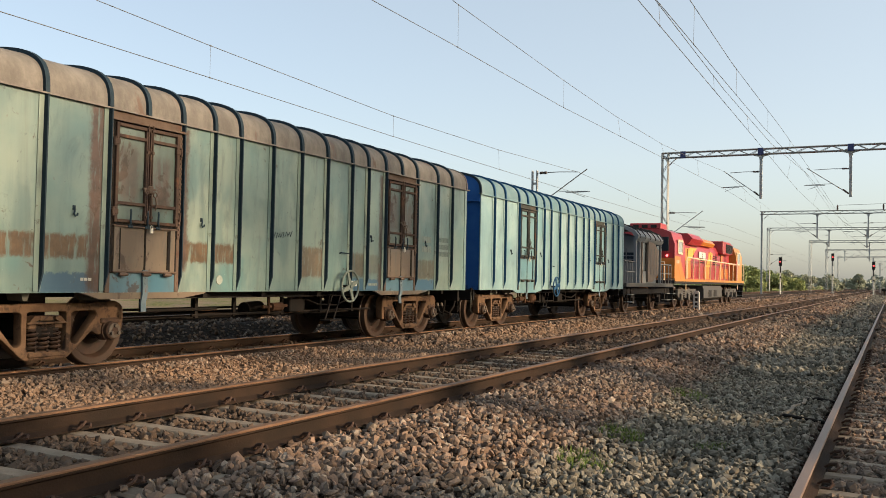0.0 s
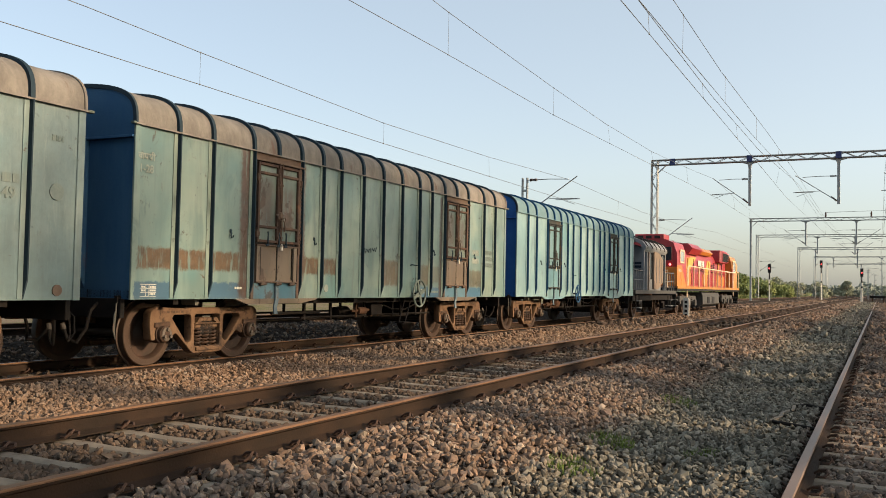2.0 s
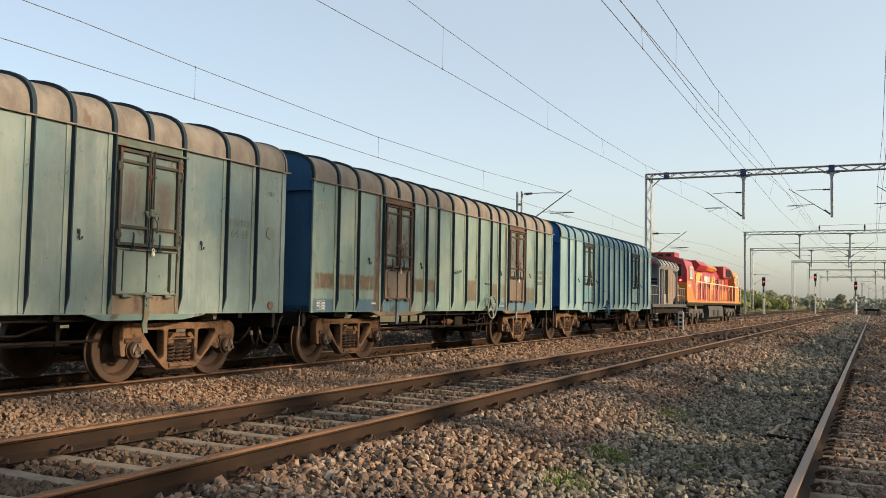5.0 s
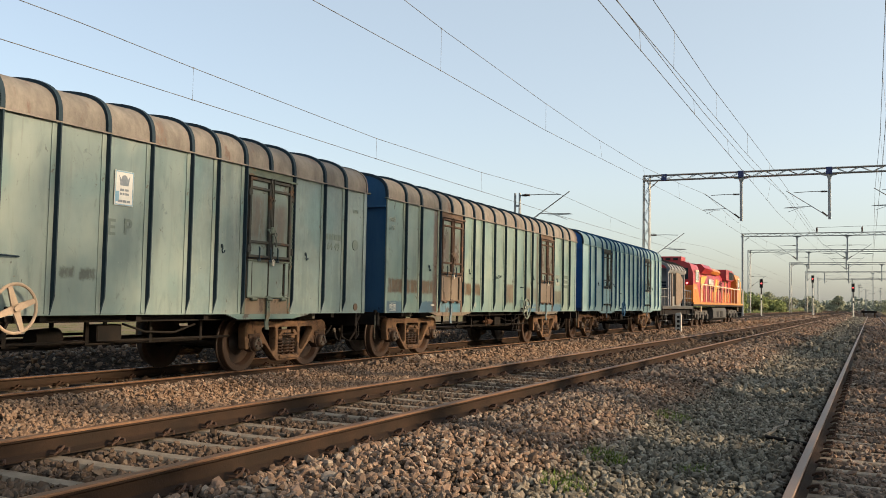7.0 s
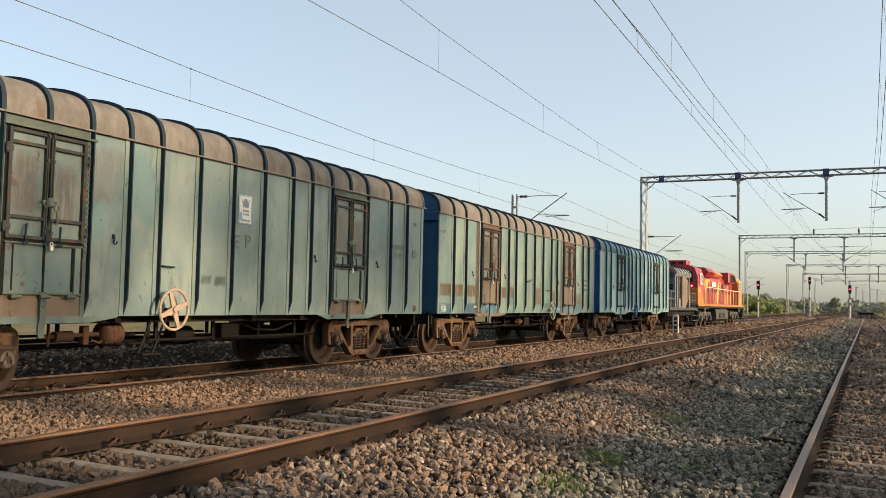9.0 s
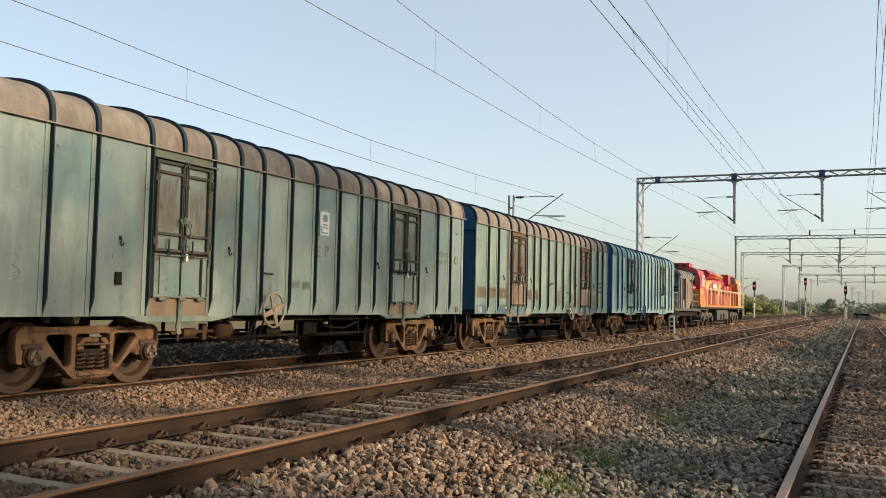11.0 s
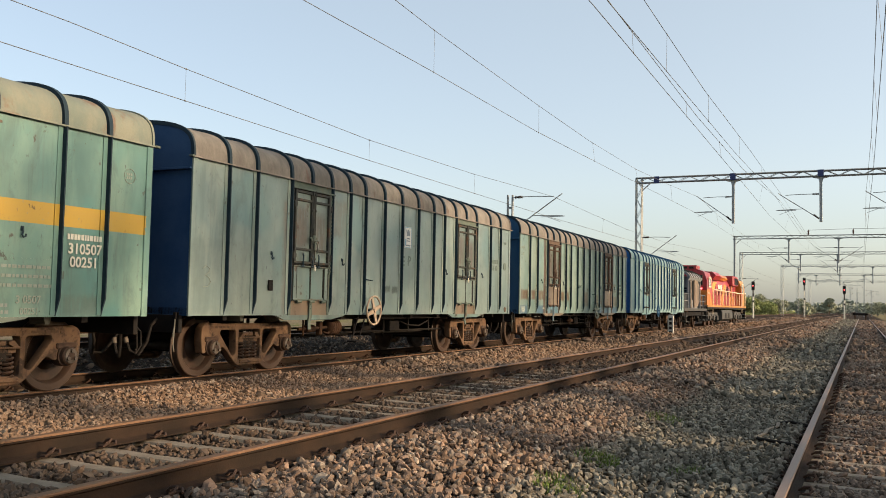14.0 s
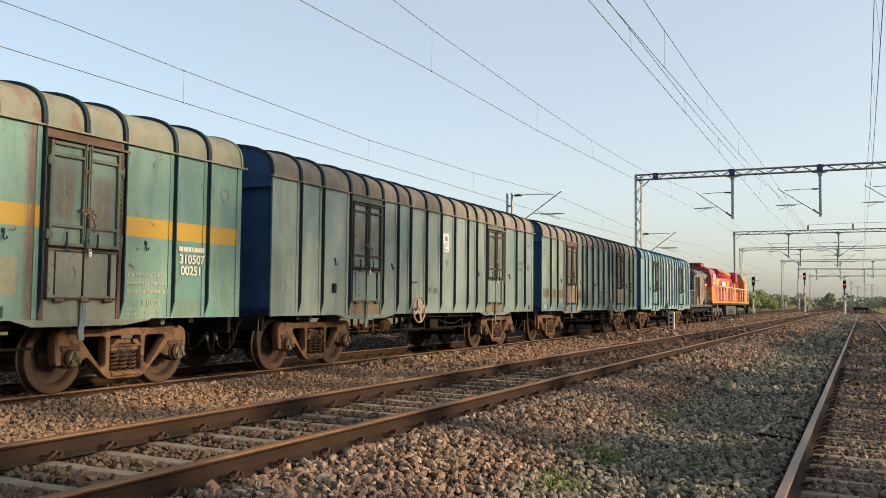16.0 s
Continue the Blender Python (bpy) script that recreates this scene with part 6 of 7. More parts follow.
# Overhead line: portals, masts, brackets, wires.
def lattice(bm, p0, p1, wide, deep, r, bay):
    """Four chords and zigzag lacing between two points; wide along x or z, deep along y."""
    p0, p1 = Vector(p0), Vector(p1)
    d = (p1 - p0).normalized()
    u = Vector((0, 1, 0))
    v = d.cross(u).normalized()
    n_ = max(2, int((p1 - p0).length / bay))
    for s in (-1, 1):
        for t in (-1, 1):
            o = u * (s * deep / 2) + v * (t * wide / 2)
            cyl(bm, p0 + o, p1 + o, r, 4)
    for i in range(n_):
        a_, b_ = p0.lerp(p1, i / n_), p0.lerp(p1, (i + 1) / n_)
        f = 1 if i % 2 else -1
        for s in (-1, 1):
            cyl(bm, a_ + u * (s * deep / 2) + v * (f * wide / 2), b_ + u * (s * deep / 2) - v * (f * wide / 2), r * 0.45, 4)
        cyl(bm, a_ + v * (f * wide / 2) + u * (deep / 2), a_ + v * (f * wide / 2) - u * (deep / 2), r * 0.45, 4)
    return bm


def bracket(parent, x, y, z, reach, way, drop=1.35):
    """A cantilever from the point (x, y, z) of a post: stay tube above, slanting tube below, steady arm, insulators."""
    tip = x + way * reach
    bm = bmesh.new()
    pipe(bm, [(x, y, z), (x + way * reach * 0.45, y, z + 0.02), (x + way * (reach * 0.86), y, z - 0.02)], 0.022, 6)
    cyl(bm, (x, y, z - 1.75), (tip + way * 0.1, y, z + 0.12), 0.03, 6)
    pipe(bm, [(x + way * reach * 0.45, y, z - 0.98), (tip + way * 0.15, y, z - drop + 0.32), ], 0.02, 6)
    pipe(bm, [(x + way * reach * 0.6, y, z - drop + 0.28), (tip + way * 0.25, y, z - drop + 0.3)], 0.02, 6)
    pipe(bm, [(x + way * reach * 0.75, y, z - drop + 0.26), (tip, y, z - drop + 0.02)], 0.014, 6)
    br = part("cantilever", bm, galvanised, parent)
    for a_, b_ in (((x + way * 0.12, z), (x + way * 0.55, z + 0.005)), ((x + way * 0.12, z - 1.67), (x + way * 0.48, z - 1.36))):
        bm = bmesh.new()
        p, q = Vector((a_[0], y, a_[1])), Vector((b_[0], y, b_[1]))
        d = (q - p).length / 6
        lathe(bm, [(d * (i + t), r) for i in range(6) for t, r in ((0.15, 0.04), (0.38, 0.085), (0.7, 0.05))], "z", 10)
        bmesh.ops.transform(bm, matrix=Matrix.Translation(p) @ (q - p).to_track_quat("Z", "Y").to_matrix().to_4x4(), verts=bm.verts[:])
        part("insulator", bm, insulator_brown, br, "brown ribbed insulator")


def portal(y, xl, xr, top, drops, thick=1.0, single=False, leg_bracket=False, lean=()):
    e = new("portal_gantry", None)
    tagged(e, "galvanised steel lattice portal over the tracks", "gantry", "portals of the overhead line")
    base = -0.7
    w = 0.42 * thick
    for x, name in ((xl, "leg"), (xr, "leg")):
        bm = bmesh.new()
        if single:
            box(bm, x - 0.11, x + 0.11, y - 0.11, y + 0.11, base, top)
        else:
            lattice(bm, (x, y, base), (x, y, top), w, 0.35, 0.045, 0.7)
        part(name, bm, galvanised, e)
        bm = bmesh.new()
        box(bm, x - 0.4, x + 0.4, y - 0.4, y + 0.4, base - 0.3, -0.35, 0.03)
        part("footing", bm, concrete, e)
    bm = bmesh.new()
    h_ = 0.36
    lattice(bm, (xl - 0.2, y, top - h_ / 2), (xr + 0.2, y, top - h_ / 2), h_, 0.35, 0.045, 0.75)
    for x, s in ((xl, 1), (xr, -1)):
        cyl(bm, (x + s * 0.2, y, top - 0.95), (x + s * 0.85, y, top - h_), 0.04, 4)
    part("beam", bm, galvanised, e)
    for x in ([xl + 1.3] + [d[0] for d in drops]) if y < 100 else []:
        bm = bmesh.new()
        box(bm, x - 0.19, x + 0.19, y - 0.24, y - 0.2, top - 0.42, top + 0.06, 0.01)
        part("enamel_plate", bm, plate_blue, e, "dark blue enamel plate")
    for x, low, ways in drops:
        bm = bmesh.new()
        box(bm, x - 0.09, x + 0.09, y - 0.09, y + 0.09, low, top - h_ - 0.05, 0.01)
        prism(bm, [(x - 0.5, top - h_ - 0.03), (x + 0.5, top - h_ - 0.03), (x + 0.5, top - h_ - 0.08), (x + 0.16, top - h_ - 0.16), (x + 0.09, top - h_ - 0.4), (x - 0.09, top - h_ - 0.4), (x - 0.16, top - h_ - 0.16), (x - 0.5, top - h_ - 0.08)], y - 0.12, y + 0.12, "y")
        dp = part("drop_post", bm, galvanised, e)
        for way, reach in ways:
            bracket(dp, x, y, low + 1.88, reach, way)
    if leg_bracket:
        bracket(e, xl + 0.2, y, top - 4.35, 2.4, 1)
    return e


P1 = [(-8.1, 7.05, [(-1, 2.4)]), (-2.45, 7.05, [(-1, 2.6)]), (2.95, 7.05, [(-1, 2.6)])]
portal(64.5, -14.7, 7.5, 10.5, P1, 1.0, False, True)
portal(119.5, -14.85, 7.5, 10.45, [(-8.3, 7.0, [(-1, 2.4)]), (-2.55, 7.0, [(-1, 2.6), (1, 2.6)])], 0.8, True)
portal(155, -18.2, 7.5, 10.5, [(-9.0, 7.4, [(-1, 2.4)]), (-3.5, 7.2, [(1, 2.4), (-1, 2.4)])], 1.0, False, True)
portal(197, -15.0, 6.3, 10.4, [(-11.8, 6.6, [(1, 2.2)]), (-4.0, 6.6, [(-1, 2.4)]), (2.0, 6.6, [(-1, 2.2)])], 1.0)
portal(244, -14.8, 7.0, 10.4, [(-10.5, 7.4, [(1, 2.2)]), (-5.0, 7.4, [(1, 2.2)]), (0.5, 6.6, [(-1, 2.0)])], 1.0)
portal(300, -14.8, 8.0, 10.4, [(-5.0, 7.4, [(1, 2.2)])], 1.0)


def mast(x, y, top, reach, zb):
    e = new("catenary_mast", None)
    tagged(e, "slim steel mast with a bracket arm beyond the train", "mast", "single masts of the siding")
    bm = bmesh.new()
    for s in (-1, 1):
        box(bm, x + s * 0.13 - 0.035, x + s * 0.13 + 0.035, y - 0.08, y + 0.08, -0.8, top, 0.005)
    z = -0.4
    while z < top - 0.4:
        box(bm, x - 0.13, x + 0.13, y - 0.085, y - 0.07, z, z + 0.12)
        z += 0.65
    part("post", bm, galvanised, e)
    bm = bmesh.new()
    box(bm, x - 0.35, x + 0.35, y - 0.35, y + 0.35, -1.0, -0.55, 0.03)
    part("footing", bm, concrete, e)
    bracket(e, x + 0.15, y, zb, reach, 1)
    return e


mast(-16.75, 43.6, 6.85, 2.6, 6.72)
for x, y in ((-4.0, 235), (-2.8, 262), (0.6, 285), (-1.5, 330), (2.6, 300)):
    mast(x, y, 7.6, 2.0, 7.2)


def wires(label, spans, contact, droppers):
    """One equipment: spans are lists of (y, x, z of the catenary), contact a list of (y, x, z)."""
    e = new("overhead_line", None)
    tagged(e, label, "overhead wire", "overhead wires")
    r = 0.0092
    bm = bmesh.new()
    pipe(bm, [(x, y, z) for y, x, z in contact], r, 5)
    part("contact_wire", bm, wire_metal, e)
    bm = bmesh.new()
    pipe(bm, [(x, y, z) for y, x, z in spans], r, 5)
    part("catenary_wire", bm, wire_metal, e)
    cy, cx, cz = (np.array([q[i] for q in contact]) for i in range(3))
    sy, sx, sz = (np.array([q[i] for q in spans]) for i in range(3))
    first = None
    for y in droppers:
        bm = bmesh.new()
        p = (np.interp(y, sy, sx), y, np.interp(y, sy, sz))
        q = (np.interp(y, cy, cx), y, np.interp(y, cy, cz))
        cyl(bm, p, q, 0.0045, 4)
        for c in (p, q):
            box(bm, c[0] - 0.01, c[0] + 0.01, y - 0.02, y + 0.02, c[2] - 0.018, c[2] + 0.018)
        part("dropper", bm, wire_metal, e)


# over the goods train's track: supports at 9.5, 64.5, 119.5 m
tc = [(-20, -11.0, 7.62), (15.7, -10.9, 7.59), (22, -10.9, 7.60), (31, -10.9, 7.53), (64.5, -10.35, 7.68), (119.5, -10.8, 7.6), (300, -11.5, 7.6)]
ts = [(-20, -10.9, 8.7), (-5, -10.9, 9.2), (19.9, -10.9, 8.92), (22.2, -10.9, 8.80), (31.2, -10.9, 8.54), (38, -10.9, 8.41), (46.5, -10.8, 8.38), (55, -10.6, 8.6), (64.5, -10.5, 9.0), (78, -10.6, 8.6), (92, -10.7, 8.5), (106, -10.8, 8.6), (119.5, -10.8, 9.0), (140, -11, 8.5), (155, -11, 9.0), (197, -11.2, 8.8), (300, -11.5, 8.8)]
wires("contact and catenary wires over the goods train", ts, tc, [13, 22.2, 31.2, 38.5, 46.5, 55, 74, 84, 96, 108])
mc = [(-20, -4.7, 7.2), (17, -4.8, 7.08), (38, -5.0, 7.05), (64.5, -5.7, 7.55), (119.5, -5.1, 7.5), (300, -5, 7.5)]
ms = [(-20, -4.8, 8.1), (18.6, -4.85, 7.6), (30, -4.95, 7.5), (45, -5.2, 7.9), (64.5, -5.3, 8.8), (92, -5.2, 8.3), (119.5, -5.1, 8.9), (155, -5, 8.9), (300, -5, 8.8)]
wires("contact and catenary wires over the main line", ms, mc, [12, 20.5, 28, 36, 46, 55, 76, 90, 104])
oc = [(-20, -4.3, 7.3), (17.6, -4.62, 7.28), (38, -4.75, 7.6), (64.5, -4.85, 8.3), (119.5, -4.7, 8.0)]
os_ = [(-20, -4.5, 8.9), (20.8, -4.62, 8.36), (30, -4.7, 8.35), (45, -4.8, 8.7), (64.5, -5.0, 9.05), (92, -4.9, 8.6), (119.5, -4.8, 9.0)]
wires("second pair of overlapping wires over the main line", os_, oc, [14, 23.5, 31, 40, 50])
nc = [(-20, 0.5, 7.0), (18, 0.46, 7.0), (40, 0.48, 7.1), (64.5, 0.45, 7.55), (119.5, 0.3, 7.4), (300, 0.0, 7.4)]
ns_ = [(-20, 0.5, 8.6), (18, 0.36, 8.3), (40, 0.4, 8.3), (64.5, 0.3, 8.95), (92, 0.3, 8.4), (119.5, 0.3, 8.9), (300, 0.0, 8.9)]
wires("contact and catenary wires over the loop line", ns_, nc, [14, 22, 30, 40, 52, 76, 96])
lc = [(-20, -14.9, 5.95), (11.45, -14.8, 5.89), (16.5, -14.8, 5.86), (25.4, -14.8, 5.78), (43.6, -14.5, 5.62), (92, -14.9, 5.9), (300, -16, 6.0)]
ls = [(-20, -14.9, 7.0), (13, -14.8, 6.75), (16.5, -14.8, 6.64), (25.4, -14.8, 6.46), (34, -14.7, 6.52), (43.6, -14.4, 6.7), (60, -14.6, 6.4), (76, -14.8, 6.5), (92, -14.8, 7.0), (300, -16, 7.0)]
wires("wires over the far siding", ls, lc, [9, 16.5, 25.4, 34, 54, 66, 78])
# a feeder along the second portal's beam
bm = bmesh.new()
pipe(bm, [(-6.0, 119.5, 11.1), (-1.0, 119.5, 11.2), (3, 119.5, 11.2), (7.5, 119.5, 11.1)], 0.02, 5)
feeder = part("feeder_wire", bm, wire_metal, None)
tagged(feeder, "feeder cable on insulators above a portal beam", "cable")
for x in (-6.0, -0.9, 2.9, 7.4):
    bm = bmesh.new()
    lathe(bm, [(10.43, 0.05), (10.5, 0.12), (10.6, 0.07), (10.7, 0.12), (10.8, 0.07), (10.9, 0.12), (11.15, 0.05)], "z", 10, (x, 119.5, 0))
    part("feeder_insulator", bm, insulator_brown, feeder)


# Signals, posts and small things by the track.
sig_black = plain("signal_black", (0.012, 0.012, 0.013), (0.03, 0.028, 0.028), 5, 0.6, 0.0, 0.05)


def signal(x, y, base, height):
    e = new("signal_post", None)
    tagged(e, "white signal post with a black head showing red", "signal", "colour light signals")
    t = base + height
    bm = bmesh.new()
    cyl(bm, (x, y, base - 0.3), (x, y, t - 2.2), 0.085, 12)
    part("white_post", bm, white_paint, e)
    bm = bmesh.new()
    cyl(bm, (x, y, t - 2.2), (x, y, t - 1.7), 0.09, 12)
    cyl(bm, (x, y, t - 1.7), (x, y, t - 0.6), 0.075, 12)
    part("upper_post", bm, sig_black, e)
    bm = bmesh.new()
    box(bm, x - 0.22, x + 0.22, y - 0.16, y + 0.1, t - 1.25, t, 0.03)
    for z in (t - 0.25, t - 0.62, t - 1.0):
        for i in range(7):
            a_, b_ = math.pi * i / 7, math.pi * (i + 1) / 7
            cyl(bm, (x + 0.13 * math.cos(a_), y - 0.16, z + 0.13 * math.sin(a_)), (x + 0.13 * math.cos(a_), y - 0.36, z + 0.13 * math.sin(a_)), 0.022, 4)
    part("signal_head", bm, sig_black, e)
    bm = bmesh.new()
    lathe(bm, [(y - 0.17, 0.10), (y - 0.18, 0.085), (y - 0.185, 0.02)], "y", 16, (x, 0, t - 0.62))
    part("red_lens", bm, signal_red, e, "glowing red lens")
    bm = bmesh.new()
    for s in (-0.2, 0.2):
        cyl(bm, (x + s, y + 0.25, base), (x + s, y + 0.25, t - 0.5), 0.018, 6)
    z = base + 0.4
    while z < t - 0.6:
        cyl(bm, (x - 0.2, y + 0.25, z), (x + 0.2, y + 0.25, z), 0.012, 6)
        z += 0.35
    part("ladder", bm, galvanised, e)
    bm = bmesh.new()
    box(bm, x - 0.09, x + 0.09, y - 0.12, y - 0.1, base + height * 0.45, base + height * 0.5)
    part("marker_plate", bm, sig_black, e)
    return e


signal(-14.2, 135, -0.41, 5.5)
signal(-8.98, 165, -0.33, 7.0)
signal(-2.45, 150, -0.47, 5.4)

bm = bmesh.new()
prism(bm, [(-0.15, -0.6), (0.15, -0.6), (0.15, 0.64), (0.08, 0.72), (-0.08, 0.72), (-0.15, 0.64)], -0.06, 0.06, "y")
post = part("distance_post", bm, plain("post_grey", (0.46, 0.44, 0.40), (0.56, 0.54, 0.50), 9, 0.85), None)
post.location = (-9.02, 47.0, 0)
tagged(post, "greyed white concrete distance post with dark digits beside the track", "marker post")
for z in (0.42, 0.2, -0.04, -0.26):
    bm = bmesh.new()
    box(bm, -0.07, 0.07, -0.066, -0.062, z, z + 0.14)
    part("digit_bar", bm, sig_black, post, smooth=0)

# buffer stop at the end of the loop line
bs = new("buffer_stop", None)
tagged(bs, "dark buffer stop at the end of the loop line", "buffer stop")
bm = bmesh.new()
box(bm, -1.6, 1.0, 181.7, 182.0, 0.35, 0.75, 0.03)
part("buffer_beam", bm, black_steel, bs)
for x in (-1.2, 0.6):
    bm = bmesh.new()
    box(bm, x - 0.12, x + 0.12, 181.8, 182.05, -0.7, 0.4, 0.02)
    prism(bm, [(182.0, 0.4), (182.2, 0.4), (183.6, -0.6), (183.3, -0.6)], x - 0.08, x + 0.08)
    part("strut", bm, rust_steel, bs)

# a bent strip and cable loop by the loop line
bm = bmesh.new()
for (y0, x0), (y1, x1) in zip([(10.9, -1.12), (11.35, -1.06), (11.7, -1.07), (12.1, -0.98), (12.5, -1.0)], [(11.35, -1.06), (11.7, -1.07), (12.1, -0.98), (12.5, -1.0)]):
    vs = [bm.verts.new((x0 + s * 0.02, y0, -0.385 + dz)) for s, dz in ((-1, 0), (1, 0), (1, 0.018), (-1, 0.018))] + [bm.verts.new((x1 + s * 0.02, y1, -0.385 + dz)) for s, dz in ((-1, 0), (1, 0), (1, 0.018), (-1, 0.018))]
    for q in ((0, 1, 5, 4), (1, 2, 6, 5), (2, 3, 7, 6), (3, 0, 4, 7), (0, 3, 2, 1), (4, 5, 6, 7)):
        bm.faces.new([vs[i] for i in q])
tagged(part("bent_strip", bm, concrete, None), "pale bent strip lying on the ballast", "debris")
for pts in ([(-1.1, 10.9, -0.385), (-0.95, 10.7, -0.37), (-0.75, 10.62, -0.38), (-0.58, 10.6, -0.40)], [(-1.0, 12.5, -0.385), (-0.85, 12.62, -0.37), (-0.7, 12.5, -0.38), (-0.58, 12.5, -0.40)]):
    tagged(part("bond_cable", pipe(bmesh.new(), pts, 0.02, 8), black_steel, None), "black bond cable running to the rail", "cable", "bond cables")

# Plants: leaves are small bent quads gathered in clumps.
def leaf_mat(name, c1, c2):
    k = Kit(name)
    col = k.mix(k.island(), c1, c2)
    k.b.inputs["Specular IOR Level"].default_value = 0.15
    return k.done(col, 0.65)


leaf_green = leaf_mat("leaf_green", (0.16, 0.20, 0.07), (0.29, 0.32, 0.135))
# these two are paler and greyer: distance haze put into the leaf colour
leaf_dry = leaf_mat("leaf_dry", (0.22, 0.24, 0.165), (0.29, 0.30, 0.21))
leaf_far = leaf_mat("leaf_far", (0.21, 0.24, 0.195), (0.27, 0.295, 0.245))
blade_green = leaf_mat("blade_green", (0.06, 0.11, 0.02), (0.13, 0.17, 0.04))
bark = plain("bark", (0.075, 0.055, 0.04), (0.12, 0.09, 0.065), 8, 0.9, 0.0, 0.4)


def leaf_cloud(name, centres, radii, count, size, seed, material, parent=None, flat=0.75):
    rng = np.random.default_rng(seed)
    centres, radii = np.asarray(centres, float), np.asarray(radii, float)
    pick = rng.choice(len(centres), count, p=radii ** 2 / np.sum(radii ** 2))
    d = rng.normal(size=(count, 3))
    d /= np.linalg.norm(d, axis=1)[:, None]
    r = radii[pick] * rng.uniform(0.45, 1.08, count)
    p = centres[pick] + d * r[:, None] * np.array([1, 1, flat])
    u = rng.normal(size=(count, 3))
    u /= np.linalg.norm(u, axis=1)[:, None]
    v = np.cross(u, rng.normal(size=(count, 3)))
    v /= np.linalg.norm(v, axis=1)[:, None]
    w = np.cross(u, v)
    s = size * rng.uniform(0.6, 1.4, count)[:, None]
    q = np.stack([p - u * s, p + v * s * 0.45 + w * s * 0.12, p + u * s, p - v * s * 0.45 + w * s * 0.12], 1).reshape(-1, 3)
    f = np.arange(count * 4, dtype=np.int32)
    me = bpy.data.meshes.new(name)
    me.vertices.add(count * 4)
    me.vertices.foreach_set("co", q.ravel())
    me.loops.add(count * 4)
    me.loops.foreach_set("vertex_index", f)
    me.polygons.add(count)
    me.polygons.foreach_set("loop_start", np.arange(0, count * 4, 4, dtype=np.int32))
    me.polygons.foreach_set("loop_total", np.full(count, 4, dtype=np.int32))
    me.update(calc_edges=True)
    me.materials.append(material)
    ob = new(name, me)
    ob.parent = parent
    return ob


def tree(x, y, base, height, spread, seed, leaves, size, material, label, name="tree", group="trees beyond the tracks", low=0.35, flat=0.75):
    rnd = random.Random(seed)
    e = new(name, None)
    e.location = (x, y, base)
    tagged(e, label, name, group)
    bm = bmesh.new()
    top = height * 0.45
    cyl(bm, (0, 0, -0.2), (rnd.uniform(-0.1, 0.1), 0, top), 0.024 * height, 8, 0.014 * height)
    cs, rs = [], []
    n_ = 9
    for i in range(n_):
        a_ = 2 * math.pi * i / n_ + rnd.uniform(-0.4, 0.4)
        rr = spread * rnd.uniform(0.35, 0.75)
        zz = height * rnd.uniform(low, 0.85)
        c = (rr * math.cos(a_), rr * math.sin(a_), zz)
        cyl(bm, (0, 0, top * rnd.uniform(0.5, 0.95)), c, 0.012 * height, 6, 0.004 * height)
        cs.append(c)
        rs.append(spread * rnd.uniform(0.28, 0.5))
        cs.append((c[0] * 1.25 + rnd.uniform(-0.3, 0.3), c[1] * 1.2, zz + rnd.uniform(-0.25 if low < 0.5 else -0.05, 0.2 if low < 0.5 else 0.06) * height * 0.6))
        rs.append(spread * rnd.uniform(0.12, 0.28))
    cs.append((0, 0, height * 0.8))
    rs.append(spread * 0.45)
    part("trunk", bm, bark, e)
    leaf_cloud("crown", cs, rs, leaves, size, seed, material, e, flat)
    return e


GREEN = "leafy green thorn tree in the scrub beside the line"
for i, (x, y, h_, s) in enumerate(((-21.0, 150, 5.0, 3.0), (-25.5, 158, 5.6, 3.6), (-19.6, 172, 3.9, 2.6), (-23.0, 185, 4.8, 3.2), (-28, 172, 6.2, 4.0), (-18.2, 200, 3.6, 2.4), (-33, 190, 6.5, 4.2))):
    tree(x, y, -0.85, h_, s, 50 + i, 4500, 0.22, leaf_green, GREEN)
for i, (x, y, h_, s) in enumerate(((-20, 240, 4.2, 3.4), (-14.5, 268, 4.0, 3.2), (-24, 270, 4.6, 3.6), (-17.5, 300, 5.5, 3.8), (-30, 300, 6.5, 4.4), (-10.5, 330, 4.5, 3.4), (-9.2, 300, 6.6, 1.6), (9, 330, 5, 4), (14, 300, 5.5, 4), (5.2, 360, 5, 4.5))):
    tree(x, y, -0.85, h_, s, 80 + i, 2400, 0.3, leaf_dry, "distant tree paled to grey-green for haze")

# the scrub and the far line of trees
rng = np.random.default_rng(5)
n_ = 130
sx, sy = rng.uniform(-60, -17.5, n_), rng.uniform(120, 320, n_)
sr = rng.uniform(0.6, 1.6, n_)
tagged(leaf_cloud("scrub", np.stack([sx, sy, -0.8 + sr * 0.5], 1), sr, 26000, 0.2, 6, leaf_green), "low green scrub along the line", "scrub", "", "stuff")
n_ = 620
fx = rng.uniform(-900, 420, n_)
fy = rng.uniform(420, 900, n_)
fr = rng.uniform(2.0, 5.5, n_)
tagged(leaf_cloud("far_trees", np.stack([fx, fy, fr * 0.7], 1), fr, 95000, 1.0, 7, leaf_far), "line of trees on the horizon, haze in their leaf colour", "trees", "", "stuff")
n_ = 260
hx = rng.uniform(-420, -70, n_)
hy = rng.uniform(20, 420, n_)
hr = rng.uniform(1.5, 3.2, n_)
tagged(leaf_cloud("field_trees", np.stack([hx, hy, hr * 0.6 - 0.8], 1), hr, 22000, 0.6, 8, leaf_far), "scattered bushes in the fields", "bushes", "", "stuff")

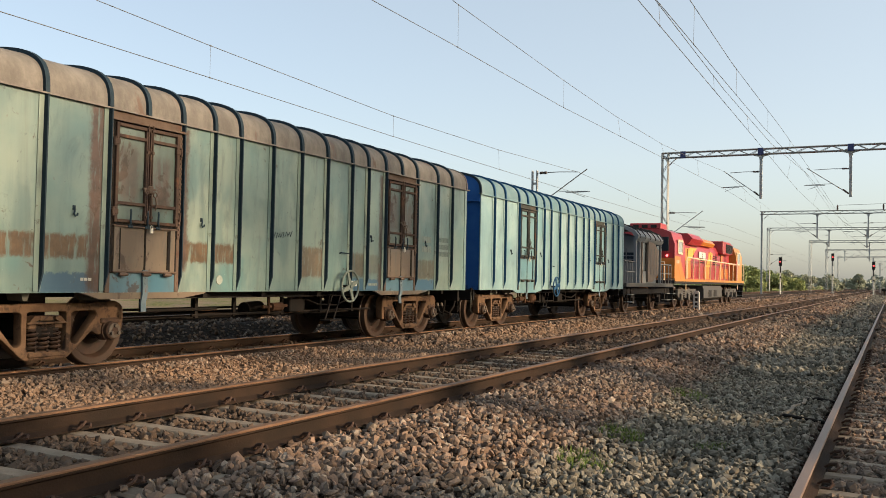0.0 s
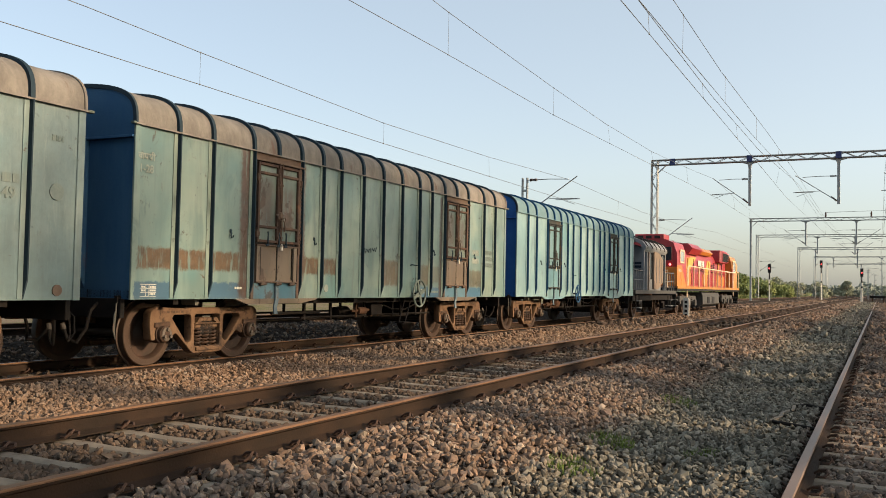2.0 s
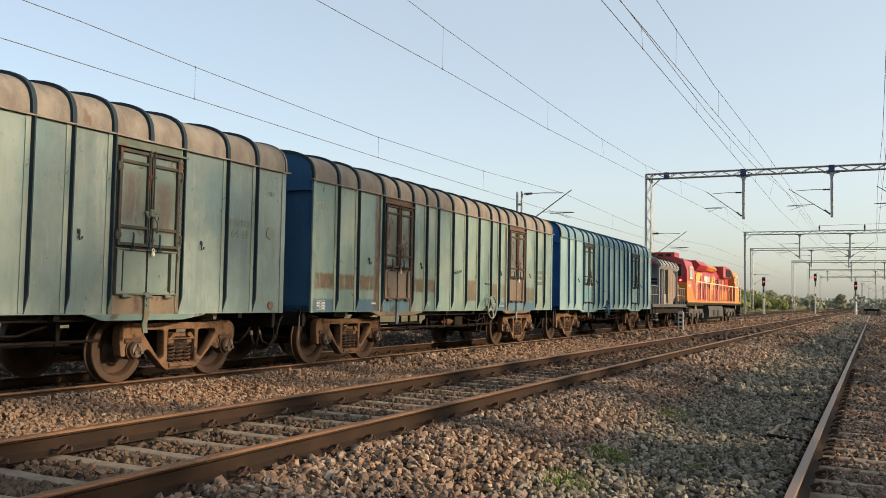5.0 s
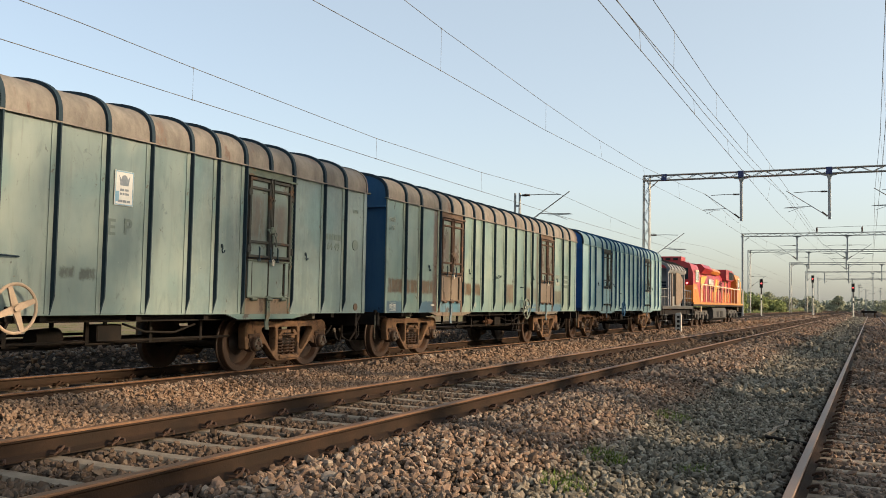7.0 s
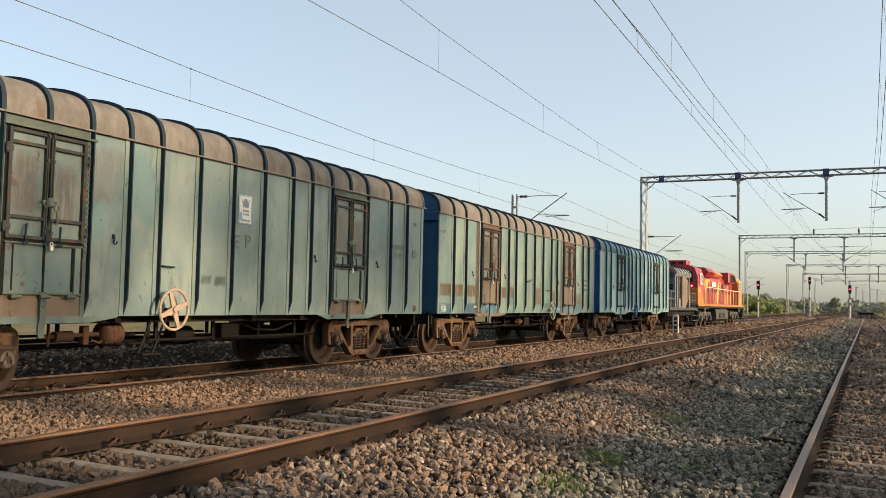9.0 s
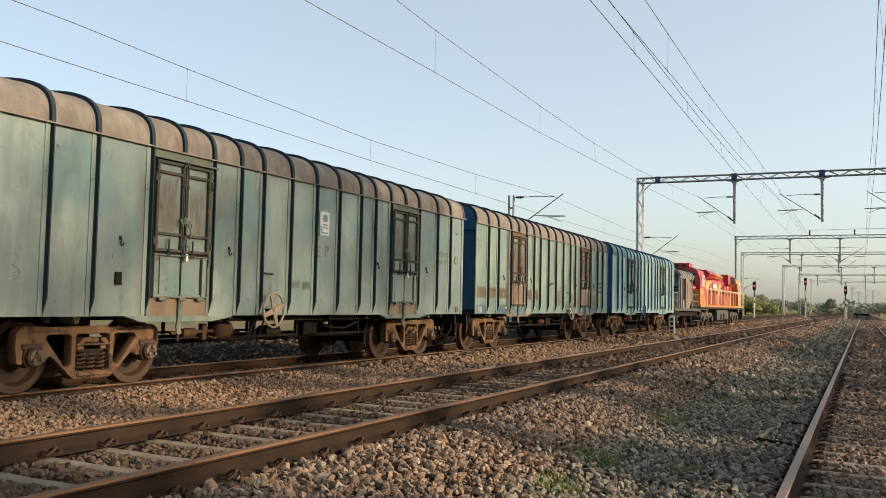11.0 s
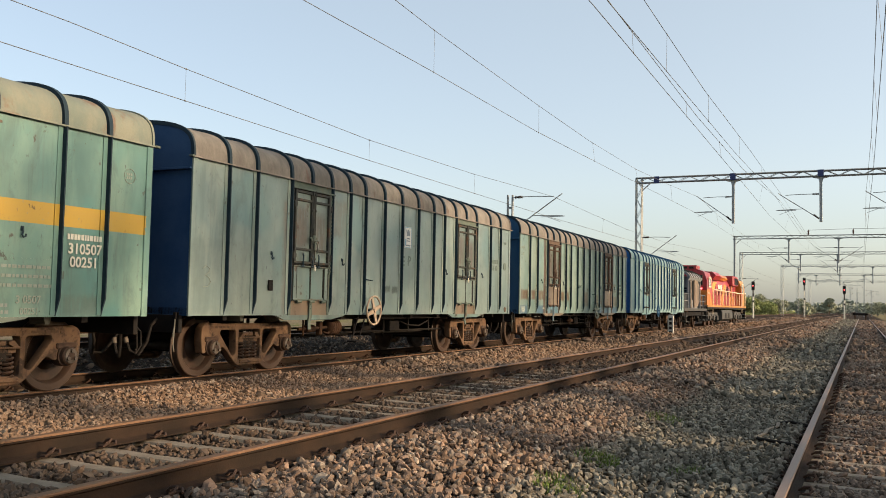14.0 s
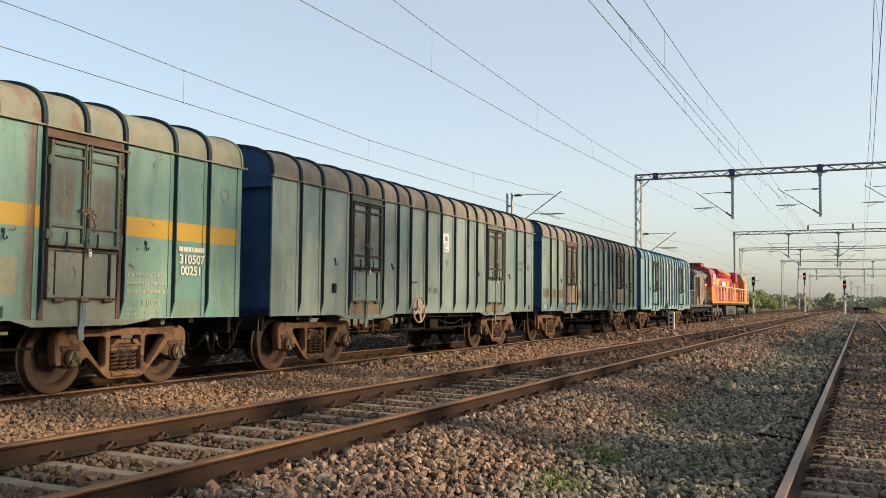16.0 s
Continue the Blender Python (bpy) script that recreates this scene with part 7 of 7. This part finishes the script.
# added row of unseen trees right of the tracks: it throws the long shadows
shade_row = random.Random(12)
for i in range(44):
    y = -6 + i * 2.1 + shade_row.uniform(-1, 1)
    tree(11.5 + shade_row.uniform(-0.6, 0.8), y, -0.75, float(np.interp(y, [-6, 8.0, 9.4, 14, 16, 20, 22, 29, 33, 46, 60], [6.4, 6.1, 5.1, 5.1, 5.6, 5.6, 4.65, 4.65, 5.4, 5.4, 4.9])) * (shade_row.uniform(0.88, 1.03) if y < 8 else shade_row.uniform(0.96, 1.03)), shade_row.uniform(1.1, 1.5) * (1.0 if y < 8 else 0.9), 200 + i, 4500 if y < 8 else 1700, 0.2, leaf_green, "young tree out of view, added in a row to cast shadows", "tree", "row of trees along the railway land", 0.71 if y < 8 else 0.83, 0.75 if y < 8 else 0.4)

# taller unseen trees added behind that row: their crowns shade part of the train
for y, h_, s, count in ((2.5, 12.5, 2.0, 110), (5.6, 12.8, 2.0, 230), (9.6, 12.6, 1.9, 290), (14.0, 13.2, 2.3, 620), (16.4, 13.6, 2.3, 700), (18.8, 13.2, 2.3, 620), (34.4, 12.8, 2.2, 900), (36.8, 13.4, 2.3, 1000), (39.2, 13.2, 2.3, 1000), (41.4, 12.8, 2.0, 600)):
    tree(12.4 + 0.1 * (y % 3), y, -0.75, h_, s, 300 + int(y * 10), count, 0.2, leaf_green, "tall thin-crowned tree out of view, added to shade the train", "tree", "tall trees along the railway land", 0.66)

# tufts of grass in the ballast
def tuft(cx, cy, r, count, seed):
    rg = np.random.default_rng(seed)
    a_, q = rg.uniform(0, 6.28, count), r * np.sqrt(rg.uniform(0, 1, count))
    x, y = cx + q * np.cos(a_), cy + q * np.sin(a_) * 1.4
    z = ground_z(x, y) + 0.0
    h_ = rg.uniform(0.05, 0.11, count)
    t = rg.uniform(0, 6.28, count)
    wv = np.stack([np.cos(t), np.sin(t), 0 * t], 1) * 0.006
    lean = np.stack([rg.normal(0, 0.035, count), rg.normal(0, 0.035, count), h_], 1)
    p = np.stack([x, y, z], 1)
    v = np.stack([p - wv, p + wv, p + lean], 1).reshape(-1, 3)
    me = bpy.data.meshes.new("grass_tuft")
    me.from_pydata(v.tolist(), [], np.arange(count * 3).reshape(-1, 3).tolist())
    me.materials.append(blade_green)
    return tagged(new("grass_tuft", me), "small green grass tuft growing through the ballast", "grass", "", "stuff")


tuft(-2.34, 8.55, 0.20, 420, 1)
tuft(-2.38, 12.0, 0.24, 420, 2)
tuft(-1.53, 8.7, 0.15, 160, 3)
tuft(-2.3, 7.2, 0.22, 300, 4)

# Movement: the train rolls away from the camera and slows down.
VEHICLES = [(wagon_0, 4.75, [(s, y, WHEEL_R) for s, y in zip(sets_0, AXLES)]), (wagon_1, 19.20, [(s, y, WHEEL_R) for s, y in zip(sets_1, AXLES)]),
            (wagon_2, 33.65, [(s, y, WHEEL_R) for s, y in zip(sets_2, AXLES)]), (wagon_3, 48.10, [(s, y, WHEEL_R) for s, y in zip(sets_3, AXLES)]),
            (van, 60.2, van_sets), (loco, 77.6, loco_sets)]
ROLL = [(0.0, -21.165), (0.5, -20.352), (1.0, -19.529), (1.5, -18.734), (2.0, -17.965), (2.5, -17.193), (3.0, -16.44), (3.5, -15.693), (4.0, -14.943),
        (6.5, -11.382), (7.0, -10.68), (7.5, -9.984), (8.0, -9.301), (8.5, -8.63), (9.0, -8.001), (11.5, -4.89), (12.0, -4.309), (12.5, -3.734),
        (13.0, -3.164), (13.5, -2.613), (14.0, -2.041), (14.5, -1.513), (15.0, -0.993), (15.5, -0.483), (16.0, 0.0)]


def rolled(t):
    """Metres rolled by then, on a smooth curve through the rows."""
    ts_, ss = [r[0] for r in ROLL], [r[1] for r in ROLL]
    i = min(max(int(np.searchsorted(ts_, t, "right")) - 1, 0), len(ROLL) - 2)

    def slope(j):
        a_, b_ = max(j - 1, 0), min(j + 1, len(ROLL) - 1)
        return (ss[b_] - ss[a_]) / (ts_[b_] - ts_[a_])
    d = ts_[i + 1] - ts_[i]
    u = (t - ts_[i]) / d
    return (2 * u ** 3 - 3 * u ** 2 + 1) * ss[i] + (u ** 3 - 2 * u ** 2 + u) * d * slope(i) + (-2 * u ** 3 + 3 * u ** 2) * ss[i + 1] + (u ** 3 - u ** 2) * d * slope(i + 1)


def motions():
    times = [i * 0.5 for i in range(33)]
    fine = [i * 0.25 for i in range(65)]
    turn = -math.degrees(math.atan(DRIFT))
    for thing, middle, sets in VEHICLES:
        walk(thing, [(t, pose(TRAIN_X + DRIFT * (middle + rolled(t)), middle + rolled(t), TRAIN_Z, 0, 0, turn)) for t in times])
        for ws, y, r in sets:
            walk(ws, [(t, pose(0, y, r, -math.degrees(rolled(t) / r), 0, 0)) for t in fine])


motions()
